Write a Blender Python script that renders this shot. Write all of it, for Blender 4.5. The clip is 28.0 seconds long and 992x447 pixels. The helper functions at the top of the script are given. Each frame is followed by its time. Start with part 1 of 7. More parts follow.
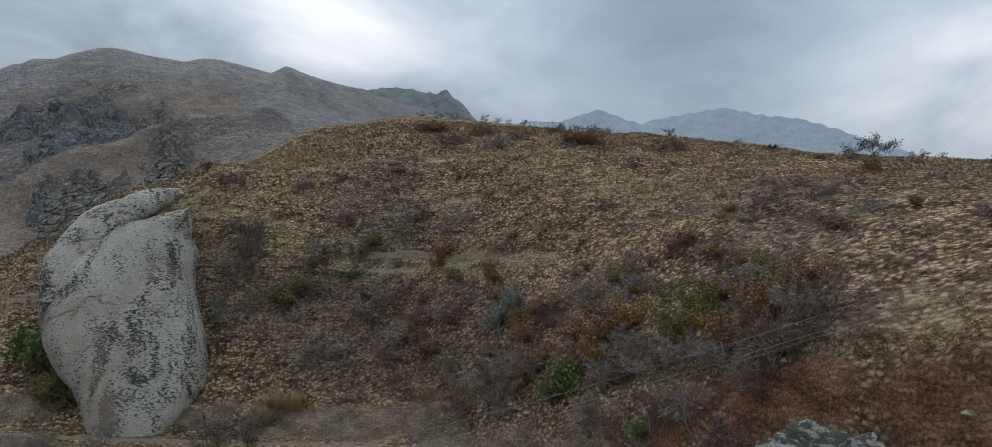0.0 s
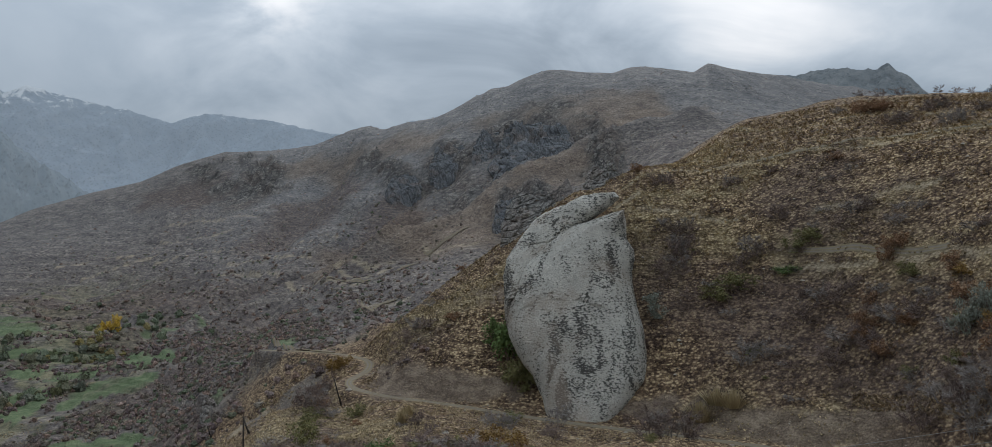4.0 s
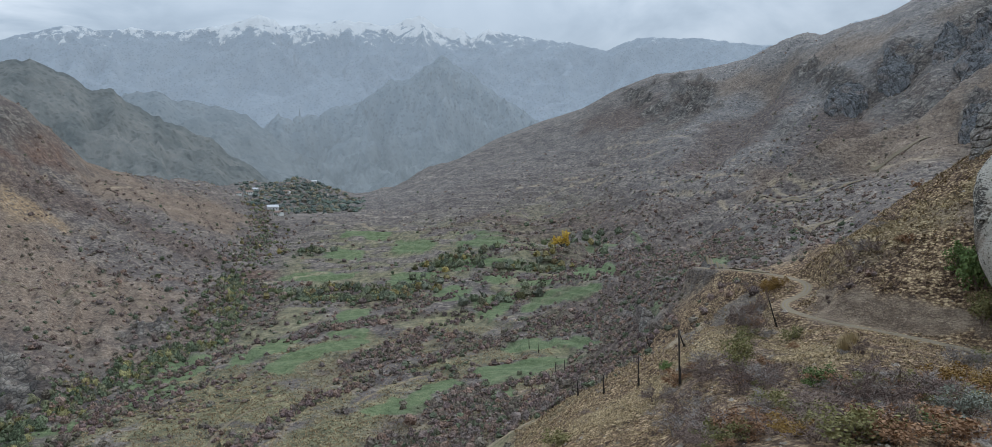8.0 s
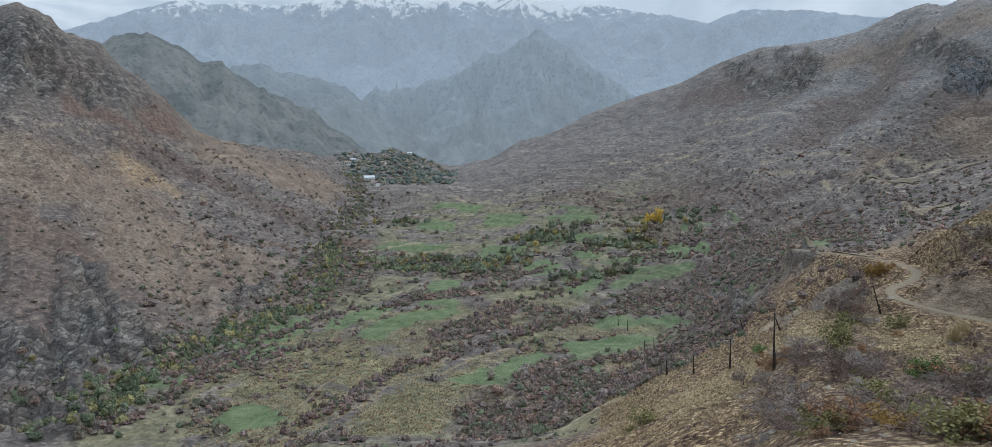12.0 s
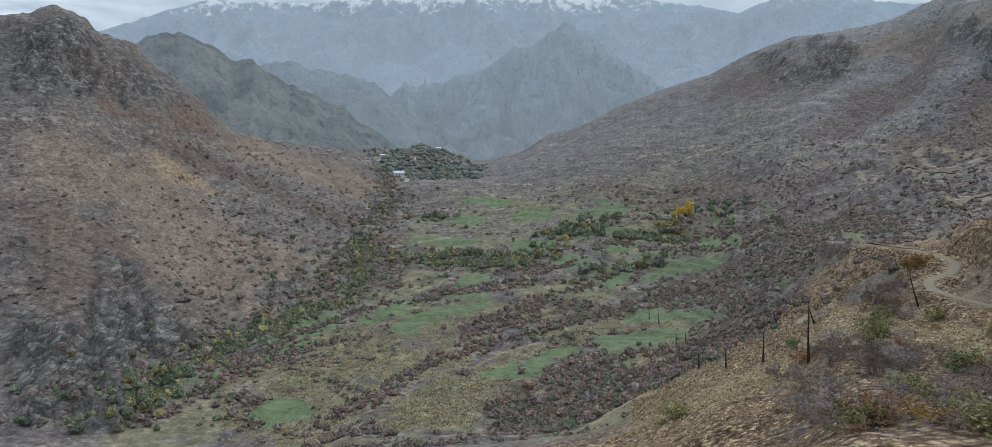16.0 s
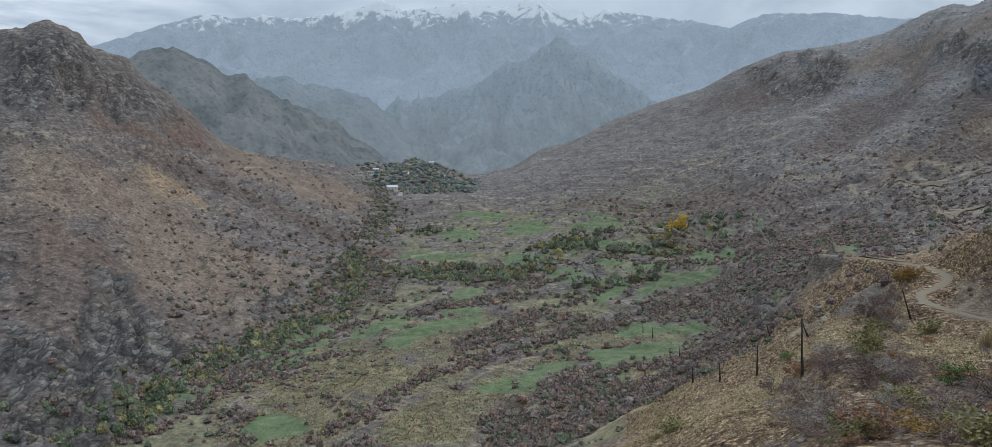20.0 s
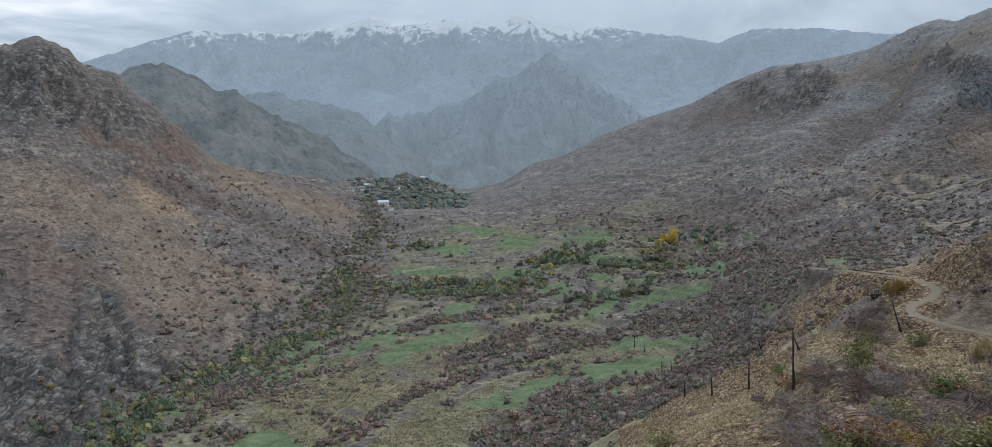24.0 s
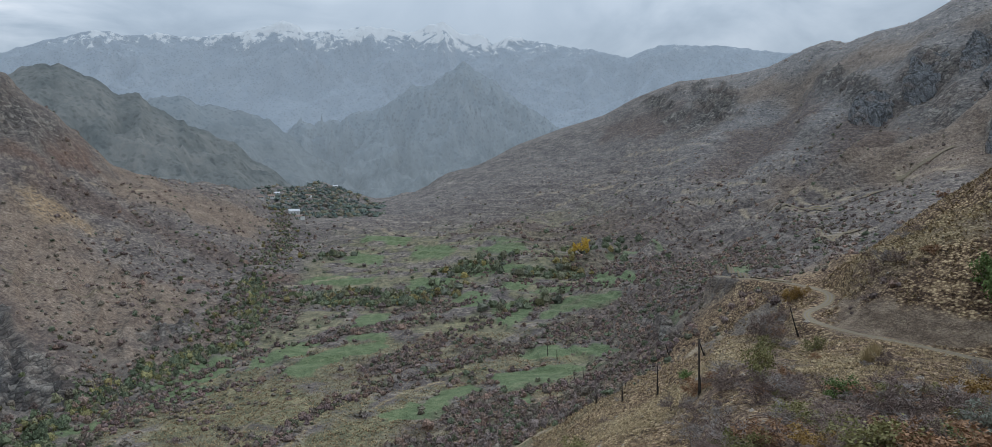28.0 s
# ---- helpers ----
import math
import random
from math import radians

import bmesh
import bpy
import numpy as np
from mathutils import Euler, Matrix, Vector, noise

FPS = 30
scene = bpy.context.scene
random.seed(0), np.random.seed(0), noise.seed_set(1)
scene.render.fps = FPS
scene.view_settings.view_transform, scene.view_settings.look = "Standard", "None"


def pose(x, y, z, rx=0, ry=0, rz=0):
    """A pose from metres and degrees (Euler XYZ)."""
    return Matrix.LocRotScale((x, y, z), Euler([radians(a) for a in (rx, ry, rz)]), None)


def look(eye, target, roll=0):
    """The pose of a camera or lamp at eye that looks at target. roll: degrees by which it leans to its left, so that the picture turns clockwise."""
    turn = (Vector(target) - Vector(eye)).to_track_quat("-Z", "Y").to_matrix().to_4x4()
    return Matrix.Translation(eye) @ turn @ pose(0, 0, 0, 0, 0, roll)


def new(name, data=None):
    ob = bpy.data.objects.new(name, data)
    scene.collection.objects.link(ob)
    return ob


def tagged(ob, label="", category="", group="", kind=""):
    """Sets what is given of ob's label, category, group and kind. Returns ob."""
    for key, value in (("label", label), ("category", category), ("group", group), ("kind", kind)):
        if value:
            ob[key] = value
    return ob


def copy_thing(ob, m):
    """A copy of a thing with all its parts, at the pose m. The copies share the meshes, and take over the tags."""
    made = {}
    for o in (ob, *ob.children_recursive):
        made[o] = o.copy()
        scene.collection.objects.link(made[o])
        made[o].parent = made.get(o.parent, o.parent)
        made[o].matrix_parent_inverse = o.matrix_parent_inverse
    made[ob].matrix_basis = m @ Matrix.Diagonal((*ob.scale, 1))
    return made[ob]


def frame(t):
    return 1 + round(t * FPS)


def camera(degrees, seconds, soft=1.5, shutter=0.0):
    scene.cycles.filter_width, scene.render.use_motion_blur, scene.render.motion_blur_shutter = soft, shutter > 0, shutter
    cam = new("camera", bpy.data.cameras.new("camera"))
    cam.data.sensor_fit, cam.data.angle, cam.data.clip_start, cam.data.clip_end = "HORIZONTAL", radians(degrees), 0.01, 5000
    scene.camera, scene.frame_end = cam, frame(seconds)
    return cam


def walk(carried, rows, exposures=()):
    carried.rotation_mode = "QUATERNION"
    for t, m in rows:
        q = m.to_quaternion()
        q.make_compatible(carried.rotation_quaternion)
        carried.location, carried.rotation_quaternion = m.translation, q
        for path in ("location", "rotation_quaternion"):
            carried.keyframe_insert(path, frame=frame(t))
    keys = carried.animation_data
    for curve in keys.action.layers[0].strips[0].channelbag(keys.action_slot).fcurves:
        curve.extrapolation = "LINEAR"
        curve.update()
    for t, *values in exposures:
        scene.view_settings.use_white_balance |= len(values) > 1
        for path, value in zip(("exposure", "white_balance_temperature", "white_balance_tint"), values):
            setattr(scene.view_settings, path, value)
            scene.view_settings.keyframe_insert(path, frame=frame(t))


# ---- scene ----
# The lookout: one standing place, from which the camera only turns.
LENS = 64.5
EYE = 1.6
cam = camera(LENS, 28.0, soft=0.7)
# seconds, bearing, pitch, roll in degrees
PATH = [
    (0, 66.34, 2.56, 1.22), (0.5, 61.98, 2.53, 1.44), (1, 56.69, 2.42, 1.54), (1.5, 49.51, 2.19, 1.32), 
    (2, 46.31, 1.98, 0.76), (2.5, 43.35, 1.78, 0.38), (4.5, 31.89, 2.50, -0.23), (5, 26.52, 2.94, -0.15), 
    (5.5, 21.19, 3.15, -0.38), (6, 18.09, 2.97, -0.86), (6.5, 14.23, 0.81, -1.18), (7, 9.61, -1.34, -1.35), 
    (7.5, 7.24, -2.58, -1.46), (8, 5.00, -3.35, -1.45), (8.5, 3.96, -3.96, -1.29), (9, 3.87, -4.20, -1.12), 
    (9.5, 4.25, -4.28, -0.94), (10, 4.13, -4.46, -0.85), (10.5, 2.34, -4.57, -0.74), (11, 0.00, -4.75, -0.50), 
    (11.5, -1.37, -5.04, -0.42), (12, -1.70, -5.11, -0.47), (12.5, -2.18, -5.18, -0.61), (13, -2.44, -5.24, -0.61), 
    (13.5, -2.82, -5.36, -0.67), (15.5, -3.64, -5.54, -1.04), (16, -3.86, -5.50, -1.14), 
    (16.5, -3.80, -5.44, -1.20), (17, -3.76, -5.30, -1.17), (17.5, -3.71, -5.20, -1.21), (18, -3.59, -5.08, -1.24), 
    (18.5, -3.48, -5.00, -1.24), (19, -3.44, -4.84, -1.20), (19.5, -3.41, -4.67, -1.14), (20, -3.36, -4.49, -1.22), 
    (20.5, -3.28, -4.34, -1.26), (21, -3.28, -4.15, -1.28), (21.5, -3.26, -3.96, -1.31), 
    (23.5, -2.92, -3.44, -1.40), (24, -2.69, -3.43, -1.41), (24.5, -2.52, -3.38, -1.46), (25, -2.31, -3.26, -1.43), 
    (25.5, -2.10, -3.17, -1.40), (26, -1.87, -3.12, -1.34), (26.5, -1.53, -3.05, -1.27), (27, -1.08, -2.99, -1.26), 
    (27.5, 0.92, -2.91, -1.14), (28, 3.57, -2.87, -0.95), 
]


# the picture's own brightening as the view swings from the hill to the valley
EXPOSURES = [(t, stops, 6480 if t < 6 else 6340, 13) for t, stops in ((0, 0.28), (2, 0.42), (5, 0.13), (6.5, 0.36), (7, 0.54), (8, 0.67), (11, 0.74), (13, 0.82), (17, 0.68), (25, 0.6), (28, 0.52))]


def turned(yaw, pitch, roll):
    return (Matrix.Translation((0, 0, EYE)) @ Matrix.Rotation(radians(-yaw), 4, "Z")
            @ Matrix.Rotation(radians(90 + pitch), 4, "X") @ Matrix.Rotation(radians(roll), 4, "Z"))


walk(cam, [(t, turned(yaw, pitch, roll)) for t, yaw, pitch, roll in PATH], exposures=EXPOSURES)

# ---- light: an overcast day, the sun behind cloud ----
SUN_BEARING, SUN_HEIGHT = 42, 32


def way(bearing, height):
    a, e = radians(bearing), radians(height)
    return Vector((math.sin(a) * math.cos(e), math.cos(a) * math.cos(e), math.sin(e)))


sun = new("sun", bpy.data.lights.new("sun", "SUN"))
sun.data.energy, sun.data.angle, sun.data.color = 0.9, radians(25), (1.0, 0.96, 0.9)
sun.matrix_world = look(way(SUN_BEARING, SUN_HEIGHT) * 100, (0, 0, 0))


class Nodes:
    """Short hand for building a node tree."""

    def __init__(self, tree):
        self.tree = tree
        tree.nodes.clear()

    def add(self, kind, ins=()):
        n = self.tree.nodes.new(kind)
        for k, v in dict(ins).items():
            self.put(n, k, v)
        return n

    def put(self, n, k, v):
        if isinstance(v, bpy.types.NodeSocket):
            self.tree.links.new(v, n.inputs[k])
        else:
            n.inputs[k].default_value = v

    def math(self, op, a, b=0.0, c=None, clamp=False):
        ins = {0: a, 1: b}
        if c is not None:
            ins[2] = c
        n = self.add("ShaderNodeMath", ins)
        n.operation, n.use_clamp = op, clamp
        return n.outputs[0]

    def noise(self, vec, scale, detail=4, rough=0.55, dist=0.0):
        return self.add("ShaderNodeTexNoise", {"Vector": vec, "Scale": scale, "Detail": detail, "Roughness": rough, "Distortion": dist}).outputs["Fac"]

    def ramp(self, fac, *stops):
        n = self.add("ShaderNodeValToRGB", {0: fac})
        el = n.color_ramp.elements
        while len(el) < len(stops):
            el.new(0.5)
        for e, (p, c) in zip(el, stops):
            e.position = p
            e.color = (*c, 1) if isinstance(c, tuple) else (c, c, c, 1)
        return n.outputs[0]

    def mix(self, fac, a, b, blend="MIX"):
        n = self.add("ShaderNodeMix", {0: fac})
        n.data_type, n.blend_type = "RGBA", blend
        for k, v in ((6, a), (7, b)):
            self.put(n, k, (*v, 1) if isinstance(v, tuple) else v)
        return n.outputs[2]

    def remap(self, v, a, b, c=0.0, d=1.0):
        n = self.add("ShaderNodeMapRange", {0: v, 1: a, 2: b, 3: c, 4: d})
        n.interpolation_type = "SMOOTHSTEP"
        return n.outputs[0]


def build_sky():
    world = bpy.data.worlds.new("overcast_sky")
    scene.world = world
    world.use_nodes = True
    n = Nodes(world.node_tree)
    sky = n.add("ShaderNodeTexSky")
    sky.sky_type, sky.sun_disc = "NISHITA", False
    sky.sun_elevation, sky.sun_rotation = radians(SUN_HEIGHT), radians(SUN_BEARING)
    d = n.add("ShaderNodeTexCoord").outputs["Generated"]
    xyz = n.add("ShaderNodeSeparateXYZ", {0: d})
    up = n.math("MAXIMUM", xyz.outputs[2], 0.0)
    # cloud layer seen in perspective: flat sheets draw together towards the horizon
    den = n.math("ADD", up, 0.30)
    flat = n.add("ShaderNodeCombineXYZ", {0: n.math("DIVIDE", xyz.outputs[0], den), 1: n.math("DIVIDE", xyz.outputs[1], den), 2: 0.0}).outputs[0]
    big = n.noise(flat, 0.8, 5, 0.5, 0.5)
    fine = n.noise(flat, 2.4, 6, 0.55, 0.6)
    mixed = n.math("ADD", n.math("MULTIPLY", big, 0.68), n.math("MULTIPLY", fine, 0.32))

    def gap(bearing, height, tight):
        v = way(bearing, height)
        dot = n.add("ShaderNodeVectorMath", {0: d, 1: v})
        dot.operation = "DOT_PRODUCT"
        return n.math("POWER", n.math("MAXIMUM", dot.outputs["Value"], 0.0), tight)

    # thin places in the cloud, where the light comes through
    thin = n.math("ADD", n.math("ADD", n.math("MULTIPLY", gap(19.5, 18, 700), 0.13), n.math("MULTIPLY", gap(52, 14, 300), 0.09)),
                  n.math("ADD", n.math("MULTIPLY", gap(100, 5, 200), 0.10), n.math("MULTIPLY", gap(SUN_BEARING, SUN_HEIGHT, 10), 0.07)))
    thin = n.math("ADD", thin, n.math("MULTIPLY", gap(-34, 12, 90), 0.16))
    thin = n.math("SUBTRACT", thin, n.math("ADD", n.math("MULTIPLY", gap(81, 15, 70), 0.13), n.math("MULTIPLY", gap(1, 14, 120), 0.06)))
    thin = n.math("MULTIPLY", thin, n.remap(fine, 0.32, 0.62, 0.25, 1.5))
    fac = n.math("ADD", mixed, thin)
    cloud = n.ramp(fac, (0.36, (0.185, 0.24, 0.295)), (0.47, (0.29, 0.355, 0.415)), (0.57, (0.40, 0.465, 0.52)), (0.68, (0.57, 0.615, 0.645)), (0.86, (0.86, 0.87, 0.86)))
    blue = n.mix(1.0, sky.outputs[0], (0.06, 0.06, 0.06), "MULTIPLY")
    # an overcast vault is brighter overhead than at the horizon
    vault = n.math("ADD", 0.66, n.math("MULTIPLY", up, 1.95))
    cloud = n.mix(1.0, cloud, n.add("ShaderNodeCombineXYZ", {0: vault, 1: vault, 2: vault}).outputs[0], "MULTIPLY")
    final = n.mix(0.95, blue, cloud)
    bg = n.add("ShaderNodeBackground", {"Color": final, "Strength": 1.0})
    out = n.add("ShaderNodeOutputWorld", {"Surface": bg.outputs[0]})


build_sky()


# ---- noise for shapes ----
rng = np.random.default_rng(7)
PERM = rng.permutation(256)
PERM = np.concatenate([PERM, PERM])
GRAD = np.stack([np.cos(np.arange(16) * math.pi / 8), np.sin(np.arange(16) * math.pi / 8)], 1)


def perlin(x, y):
    xi, yi = np.floor(x).astype(int), np.floor(y).astype(int)
    xf, yf = x - xi, y - yi
    xi, yi = xi & 255, yi & 255
    u, v = xf * xf * xf * (xf * (xf * 6 - 15) + 10), yf * yf * yf * (yf * (yf * 6 - 15) + 10)

    def corner(dx, dy):
        g = GRAD[PERM[PERM[(xi + dx) & 255] + ((yi + dy) & 255)] & 15]
        return g[..., 0] * (xf - dx) + g[..., 1] * (yf - dy)
    a = corner(0, 0) * (1 - u) + corner(1, 0) * u
    b = corner(0, 1) * (1 - u) + corner(1, 1) * u
    return (a * (1 - v) + b * v) * 1.5


def fbm(x, y, octaves=4, gain=0.5):
    s, amp = 0, 1.0
    for k in range(octaves):
        s = s + perlin(x * 2 ** k + 17.3 * k, y * 2 ** k + 5.1 * k) * amp
        amp *= gain
    return s


def ridged(x, y, octaves=4, gain=0.5):
    s, amp = 0, 1.0
    for k in range(octaves):
        s = s + (0.5 - np.abs(perlin(x * 2 ** k + 9.7 * k, y * 2 ** k + 3.3 * k))) * amp
        amp *= gain
    return s


def step(v, a, b):
    t = np.clip((v - a) / (b - a), 0, 1)
    return t * t * (3 - 2 * t)


# ---- the lie of the land ----
# Level lines round the lookout, from the feet outwards; each is (bearing in degrees, distance, height in metres).
FEET = [(-50, 12, -4.5), (-36, 12, -4.5), (-32.5, 12, -4.5), (-28, 12, -4.5), (-23, 12, -4.5), (-18.5, 12, -4.5), (-15, 12, -4.5), (-12.5, 12, -4.5), (-9, 12, -4.5), (-5, 12, -4.5), (-2, 12, -4.5), (1, 12, -4.5), (5, 12, -4.5), (10, 12, -4.5), (15, 12, -4.3), (20, 12, -4.1), (24.5, 12, -4), (28, 12, -4), (32, 12, -3.7), (36.8, 12, -3.7), (41, 12, -3.5), (46, 12, -2.4), (52, 12, -2.3), (60, 12, -2.1), (70, 12, -1.8), (80, 12, -1.6), (90, 12, -1.5), (99, 12, -1.4), (120, 12, -0.5)]
BROW = [(-50, 60, -26.4), (-36, 60, -26.4), (-32.5, 60, -26.4), (-28, 60, -26.4), (-23, 60, -26.4), (-18.5, 60, -26.4), (-15, 60, -26.4), (-12.5, 60, -26.4), (-9, 60, -26.4), (-5, 60, -26.4), (-2, 60, -26.4), (1, 60, -25.7), (5, 60, -25.7), (10, 60, -25.1), (15, 70, -25.3), (20, 50, -18.1), (24.5, 46, -16.5), (28, 44, -15.3), (32, 44, -14.4), (36.8, 44, -14.4), (41, 44, -14), (46, 45, -13), (52, 45, -13), (60, 45, -13.5), (70, 40, -12.2), (80, 35, -10.5), (90, 32, -9.4), (99, 30, -8.1), (120, 30, -5.9)]
DROP = [(-50, 150, -60.5), (-36, 150, -60.5), (-32.5, 150, -60.5), (-28, 150, -59), (-23, 150, -59), (-18.5, 150, -59), (-15, 150, -59), (-12.5, 150, -59), (-9, 150, -59), (-5, 150, -59), (-2, 150, -57.5), (1, 150, -56), (5, 140, -50.7), (10, 130, -41.9), (15, 160, -42.2), (20, 105, -25.9), (24.5, 110, -25.8), (28, 110, -25), (32, 110, -24.8), (36.8, 110, -25.8), (41, 110, -26.8), (46, 105, -27.5), (52, 100, -28), (60, 95, -27.4), (70, 80, -24.4), (80, 62, -19.1), (90, 52, -15.8), (99, 46, -13.3), (120, 46, -10.7)]
FOOT = [(-50, 250, -89.4), (-36, 250, -86.9), (-32.5, 260, -89.5), (-28, 260, -90.5), (-23, 260, -90.5), (-18.5, 260, -88.9), (-15, 255, -87.2), (-12.5, 255, -87.2), (-9, 255, -87.2), (-5, 255, -86.7), (-2, 255, -86.7), (1, 255, -86.2), (5, 245, -79.4), (10, 235, -64.9), (15, 215, -49.2), (20, 195, -35.2), (24.5, 190, -33.6), (28, 183, -32), (32, 175, -32.1), (36.8, 167, -33), (41, 161, -33.5), (46, 155, -33.6), (52, 145, -32.1), (60, 131, -30.1), (70, 104, -25.5), (80, 80, -20.6), (90, 66, -16.7), (99, 58, -13.9), (120, 58, -11.8)]
BENCH = [(-50, 290, -92.6), (-36, 285, -85.5), (-32.5, 300, -86.1), (-28, 335, -87.5), (-23, 385, -88.7), (-18.5, 360, -90.2), (-15, 360, -88.2), (-12.5, 360, -86.8), (-9, 360, -86.2), (-5, 360, -84.8), (-2, 360, -84.2), (1, 360, -82.8), (5, 360, -81.5), (10, 265, -79.4), (15, 245, -61.8), (20, 222, -45.2), (24.5, 205, -32.7), (28, 191, -32.8), (32, 183, -33), (36.8, 175, -34), (41, 169, -34.5), (46, 163, -34.5), (52, 153, -33.6), (60, 139, -31.3), (70, 112, -26.1), (80, 87, -19.6), (90, 71, -15.1), (99, 63, -12.1), (120, 63, -10.6)]
RISE = [(-50, 330, -86.8), (-36, 330, -85.6), (-32.5, 330, -82.5), (-28, 360, -84.8), (-23, 410, -85.5), (-18.5, 440, -90.3), (-15, 460, -87.8), (-12.5, 460, -82), (-9, 460, -79.5), (-5, 460, -77.9), (-2, 460, -77.9), (1, 460, -77), (5, 460, -74.6), (10, 400, -76.2), (15, 370, -57), (20, 300, -36.3), (24.5, 262, -31.7), (28, 200, -28.6), (32, 192, -26.8), (36.8, 184, -28.5), (41, 177, -30.6), (46, 170, -31.4), (52, 163, -28.3), (60, 150, -26.2), (70, 120, -20.3), (80, 95, -11.9), (90, 78, -6.2), (99, 69, -4.1), (120, 69, -3.2)]
SHOULDER = [(-50, 400, -72.5), (-36, 400, -68.9), (-32.5, 400, -65.3), (-28, 430, -70.4), (-23, 480, -71.9), (-18.5, 480, -83), (-15, 525, -84.4), (-12.5, 560, -77.1), (-9, 600, -72.1), (-5, 600, -71), (-2, 600, -71), (1, 600, -69.9), (5, 600, -57.2), (10, 520, -62.2), (15, 500, -53.6), (20, 450, -39.4), (24.5, 420, -33.7), (28, 225, -21.7), (32, 240, -8.2), (36.8, 245, 5.9), (41, 240, 18.8), (46, 240, 26.8), (52, 230, 25.4), (60, 215, 29.1), (70, 195, 28), (80, 185, 25.6), (90, 180, 23.7), (99, 170, 20.7), (120, 170, 19.5)]
FLANK_LINE = [(-50, 480, -48.9), (-36, 480, -44.6), (-32.5, 480, -44.6), (-28, 510, -52), (-23, 560, -55.3), (-18.5, 570, -68.4), (-15, 600, -74.2), (-12.5, 670, -68.8), (-9, 800, -58.6), (-5, 800, -57.1), (-2, 800, -55.7), (1, 800, -52.9), (5, 800, -38.9), (10, 640, -54.4), (15, 640, -43.2), (20, 620, -28.7), (24.5, 600, -18.3), (28, 330, -38.9), (32, 300, -23.6), (36.8, 310, -8.1), (41, 310, 7), (46, 310, 26), (52, 275, 43.7), (60, 290, 53), (70, 290, 49.6), (80, 270, 42.4), (90, 220, 29.2), (99, 210, 25.5), (120, 210, 24.4)]
SLOPE_LINE = [(-50, 560, -18), (-36, 565, -13.2), (-32.5, 570, -8.3), (-28, 600, -19.4), (-23, 650, -32.5), (-18.5, 680, -49.5), (-15, 720, -55.1), (-12.5, 820, -52.9), (-9, 950, -48.2), (-5, 1000, -43.8), (-2, 1000, -43.8), (1, 1000, -35.1), (5, 1000, -15.9), (10, 850, -28.1), (15, 850, -10.3), (20, 820, 8.8), (24.5, 800, 22.5), (28, 650, 1.6), (32, 600, 1.6), (36.8, 600, 22.6), (41, 600, 43.6), (46, 600, 64.7), (52, 340, 43.3), (60, 380, 55), (70, 400, 57.8), (80, 400, 50.7), (90, 350, 35.3), (99, 350, 32.2), (120, 350, 32.2)]
UPPER_LINE = [(-50, 660, 36.2), (-36, 665, 48.1), (-32.5, 670, 60.2), (-28, 700, 38.3), (-23, 750, 1.6), (-18.5, 800, -19.3), (-15, 880, -29.1), (-12.5, 1000, -33.3), (-9, 1150, -36.5), (-5, 1250, -33.3), (-2, 1250, -28.9), (1, 1250, -11.5), (5, 1300, 24.3), (10, 1200, 26.7), (15, 1150, 61.9), (20, 1100, 78.5), (24.5, 1050, 93.5), (28, 900, 72.4), (32, 850, 83.4), (36.8, 850, 106), (41, 850, 128.6), (46, 850, 143.8), (52, 850, 143.8), (60, 900, 128.1), (70, 900, 112.1), (80, 900, 96.2), (90, 900, 80.3), (99, 900, 80.3), (120, 900, 80.3)]
CREST_WEST = [(-50, 760, 104), (-36, 760, 113), (-34.95, 760, 116.5), (-33.6, 760, 121.3), (-32.39, 760, 126.5), (-31.7, 763, 124.5), (-30.5, 770, 117.5), (-29.82, 775, 108), (-28.9, 782, 105.5), (-28, 790, 102.6), (-27.48, 796, 92.2), (-26.76, 804, 81.8), (-26.2, 812, 78.2), (-25.63, 818, 76.4), (-24.89, 826, 63.3), (-24.13, 836, 54.7), (-23.56, 844, 45.9), (-23, 850, 37.9), (-22.4, 860, 27), (-21, 890, 20), (-18.5, 950, 16.5), (-15, 1050, 3.4), (-12.5, 1200, -17.3), (-9, 1500, 9.5), (-5, 1500, -24.6), (-2.3, 1590, -12.3)]
CREST_EAST = [(1.35, 1654, 33.4), (5.22, 1697, 84.6), (8.48, 1665, 115.1), (11.44, 1621, 134.9), (13.61, 1577, 163.3), (16.72, 1515, 185.3), (19.89, 1452, 182.5), (22.65, 1391, 186.7), (25.43, 1323, 205.3), (26.64, 1288, 206.9), (27.6, 1261, 197.3), (29.32, 1217, 200.9), (31.18, 1170, 199.8), (32.68, 1150, 210), (33.64, 1150, 220.6), (34.22, 1150, 228.3), (34.82, 1150, 230.6), (35.4, 1150, 238.9), (36.62, 1150, 241.8), (37.64, 1150, 251.7), (38.7, 1150, 259.1), (39.72, 1150, 265)]
CREST_SOUTH = [(41.23, 1152, 264.7), (44.32, 1183, 264.8), (45.42, 1194, 272.9), (46.54, 1209, 277.8), (47.91, 1231, 278.1), (49.98, 1266, 277.7), (51.02, 1283, 293.7), (52.51, 1325, 293), (54.85, 1442, 300.3), (55.84, 1492, 306.5), (60.43, 1700, 310.8), (70, 1700, 210.3), (80, 1700, 150.3), (90, 1700, 120.5), (99, 1700, 120.5), (120, 1700, 150.3)]
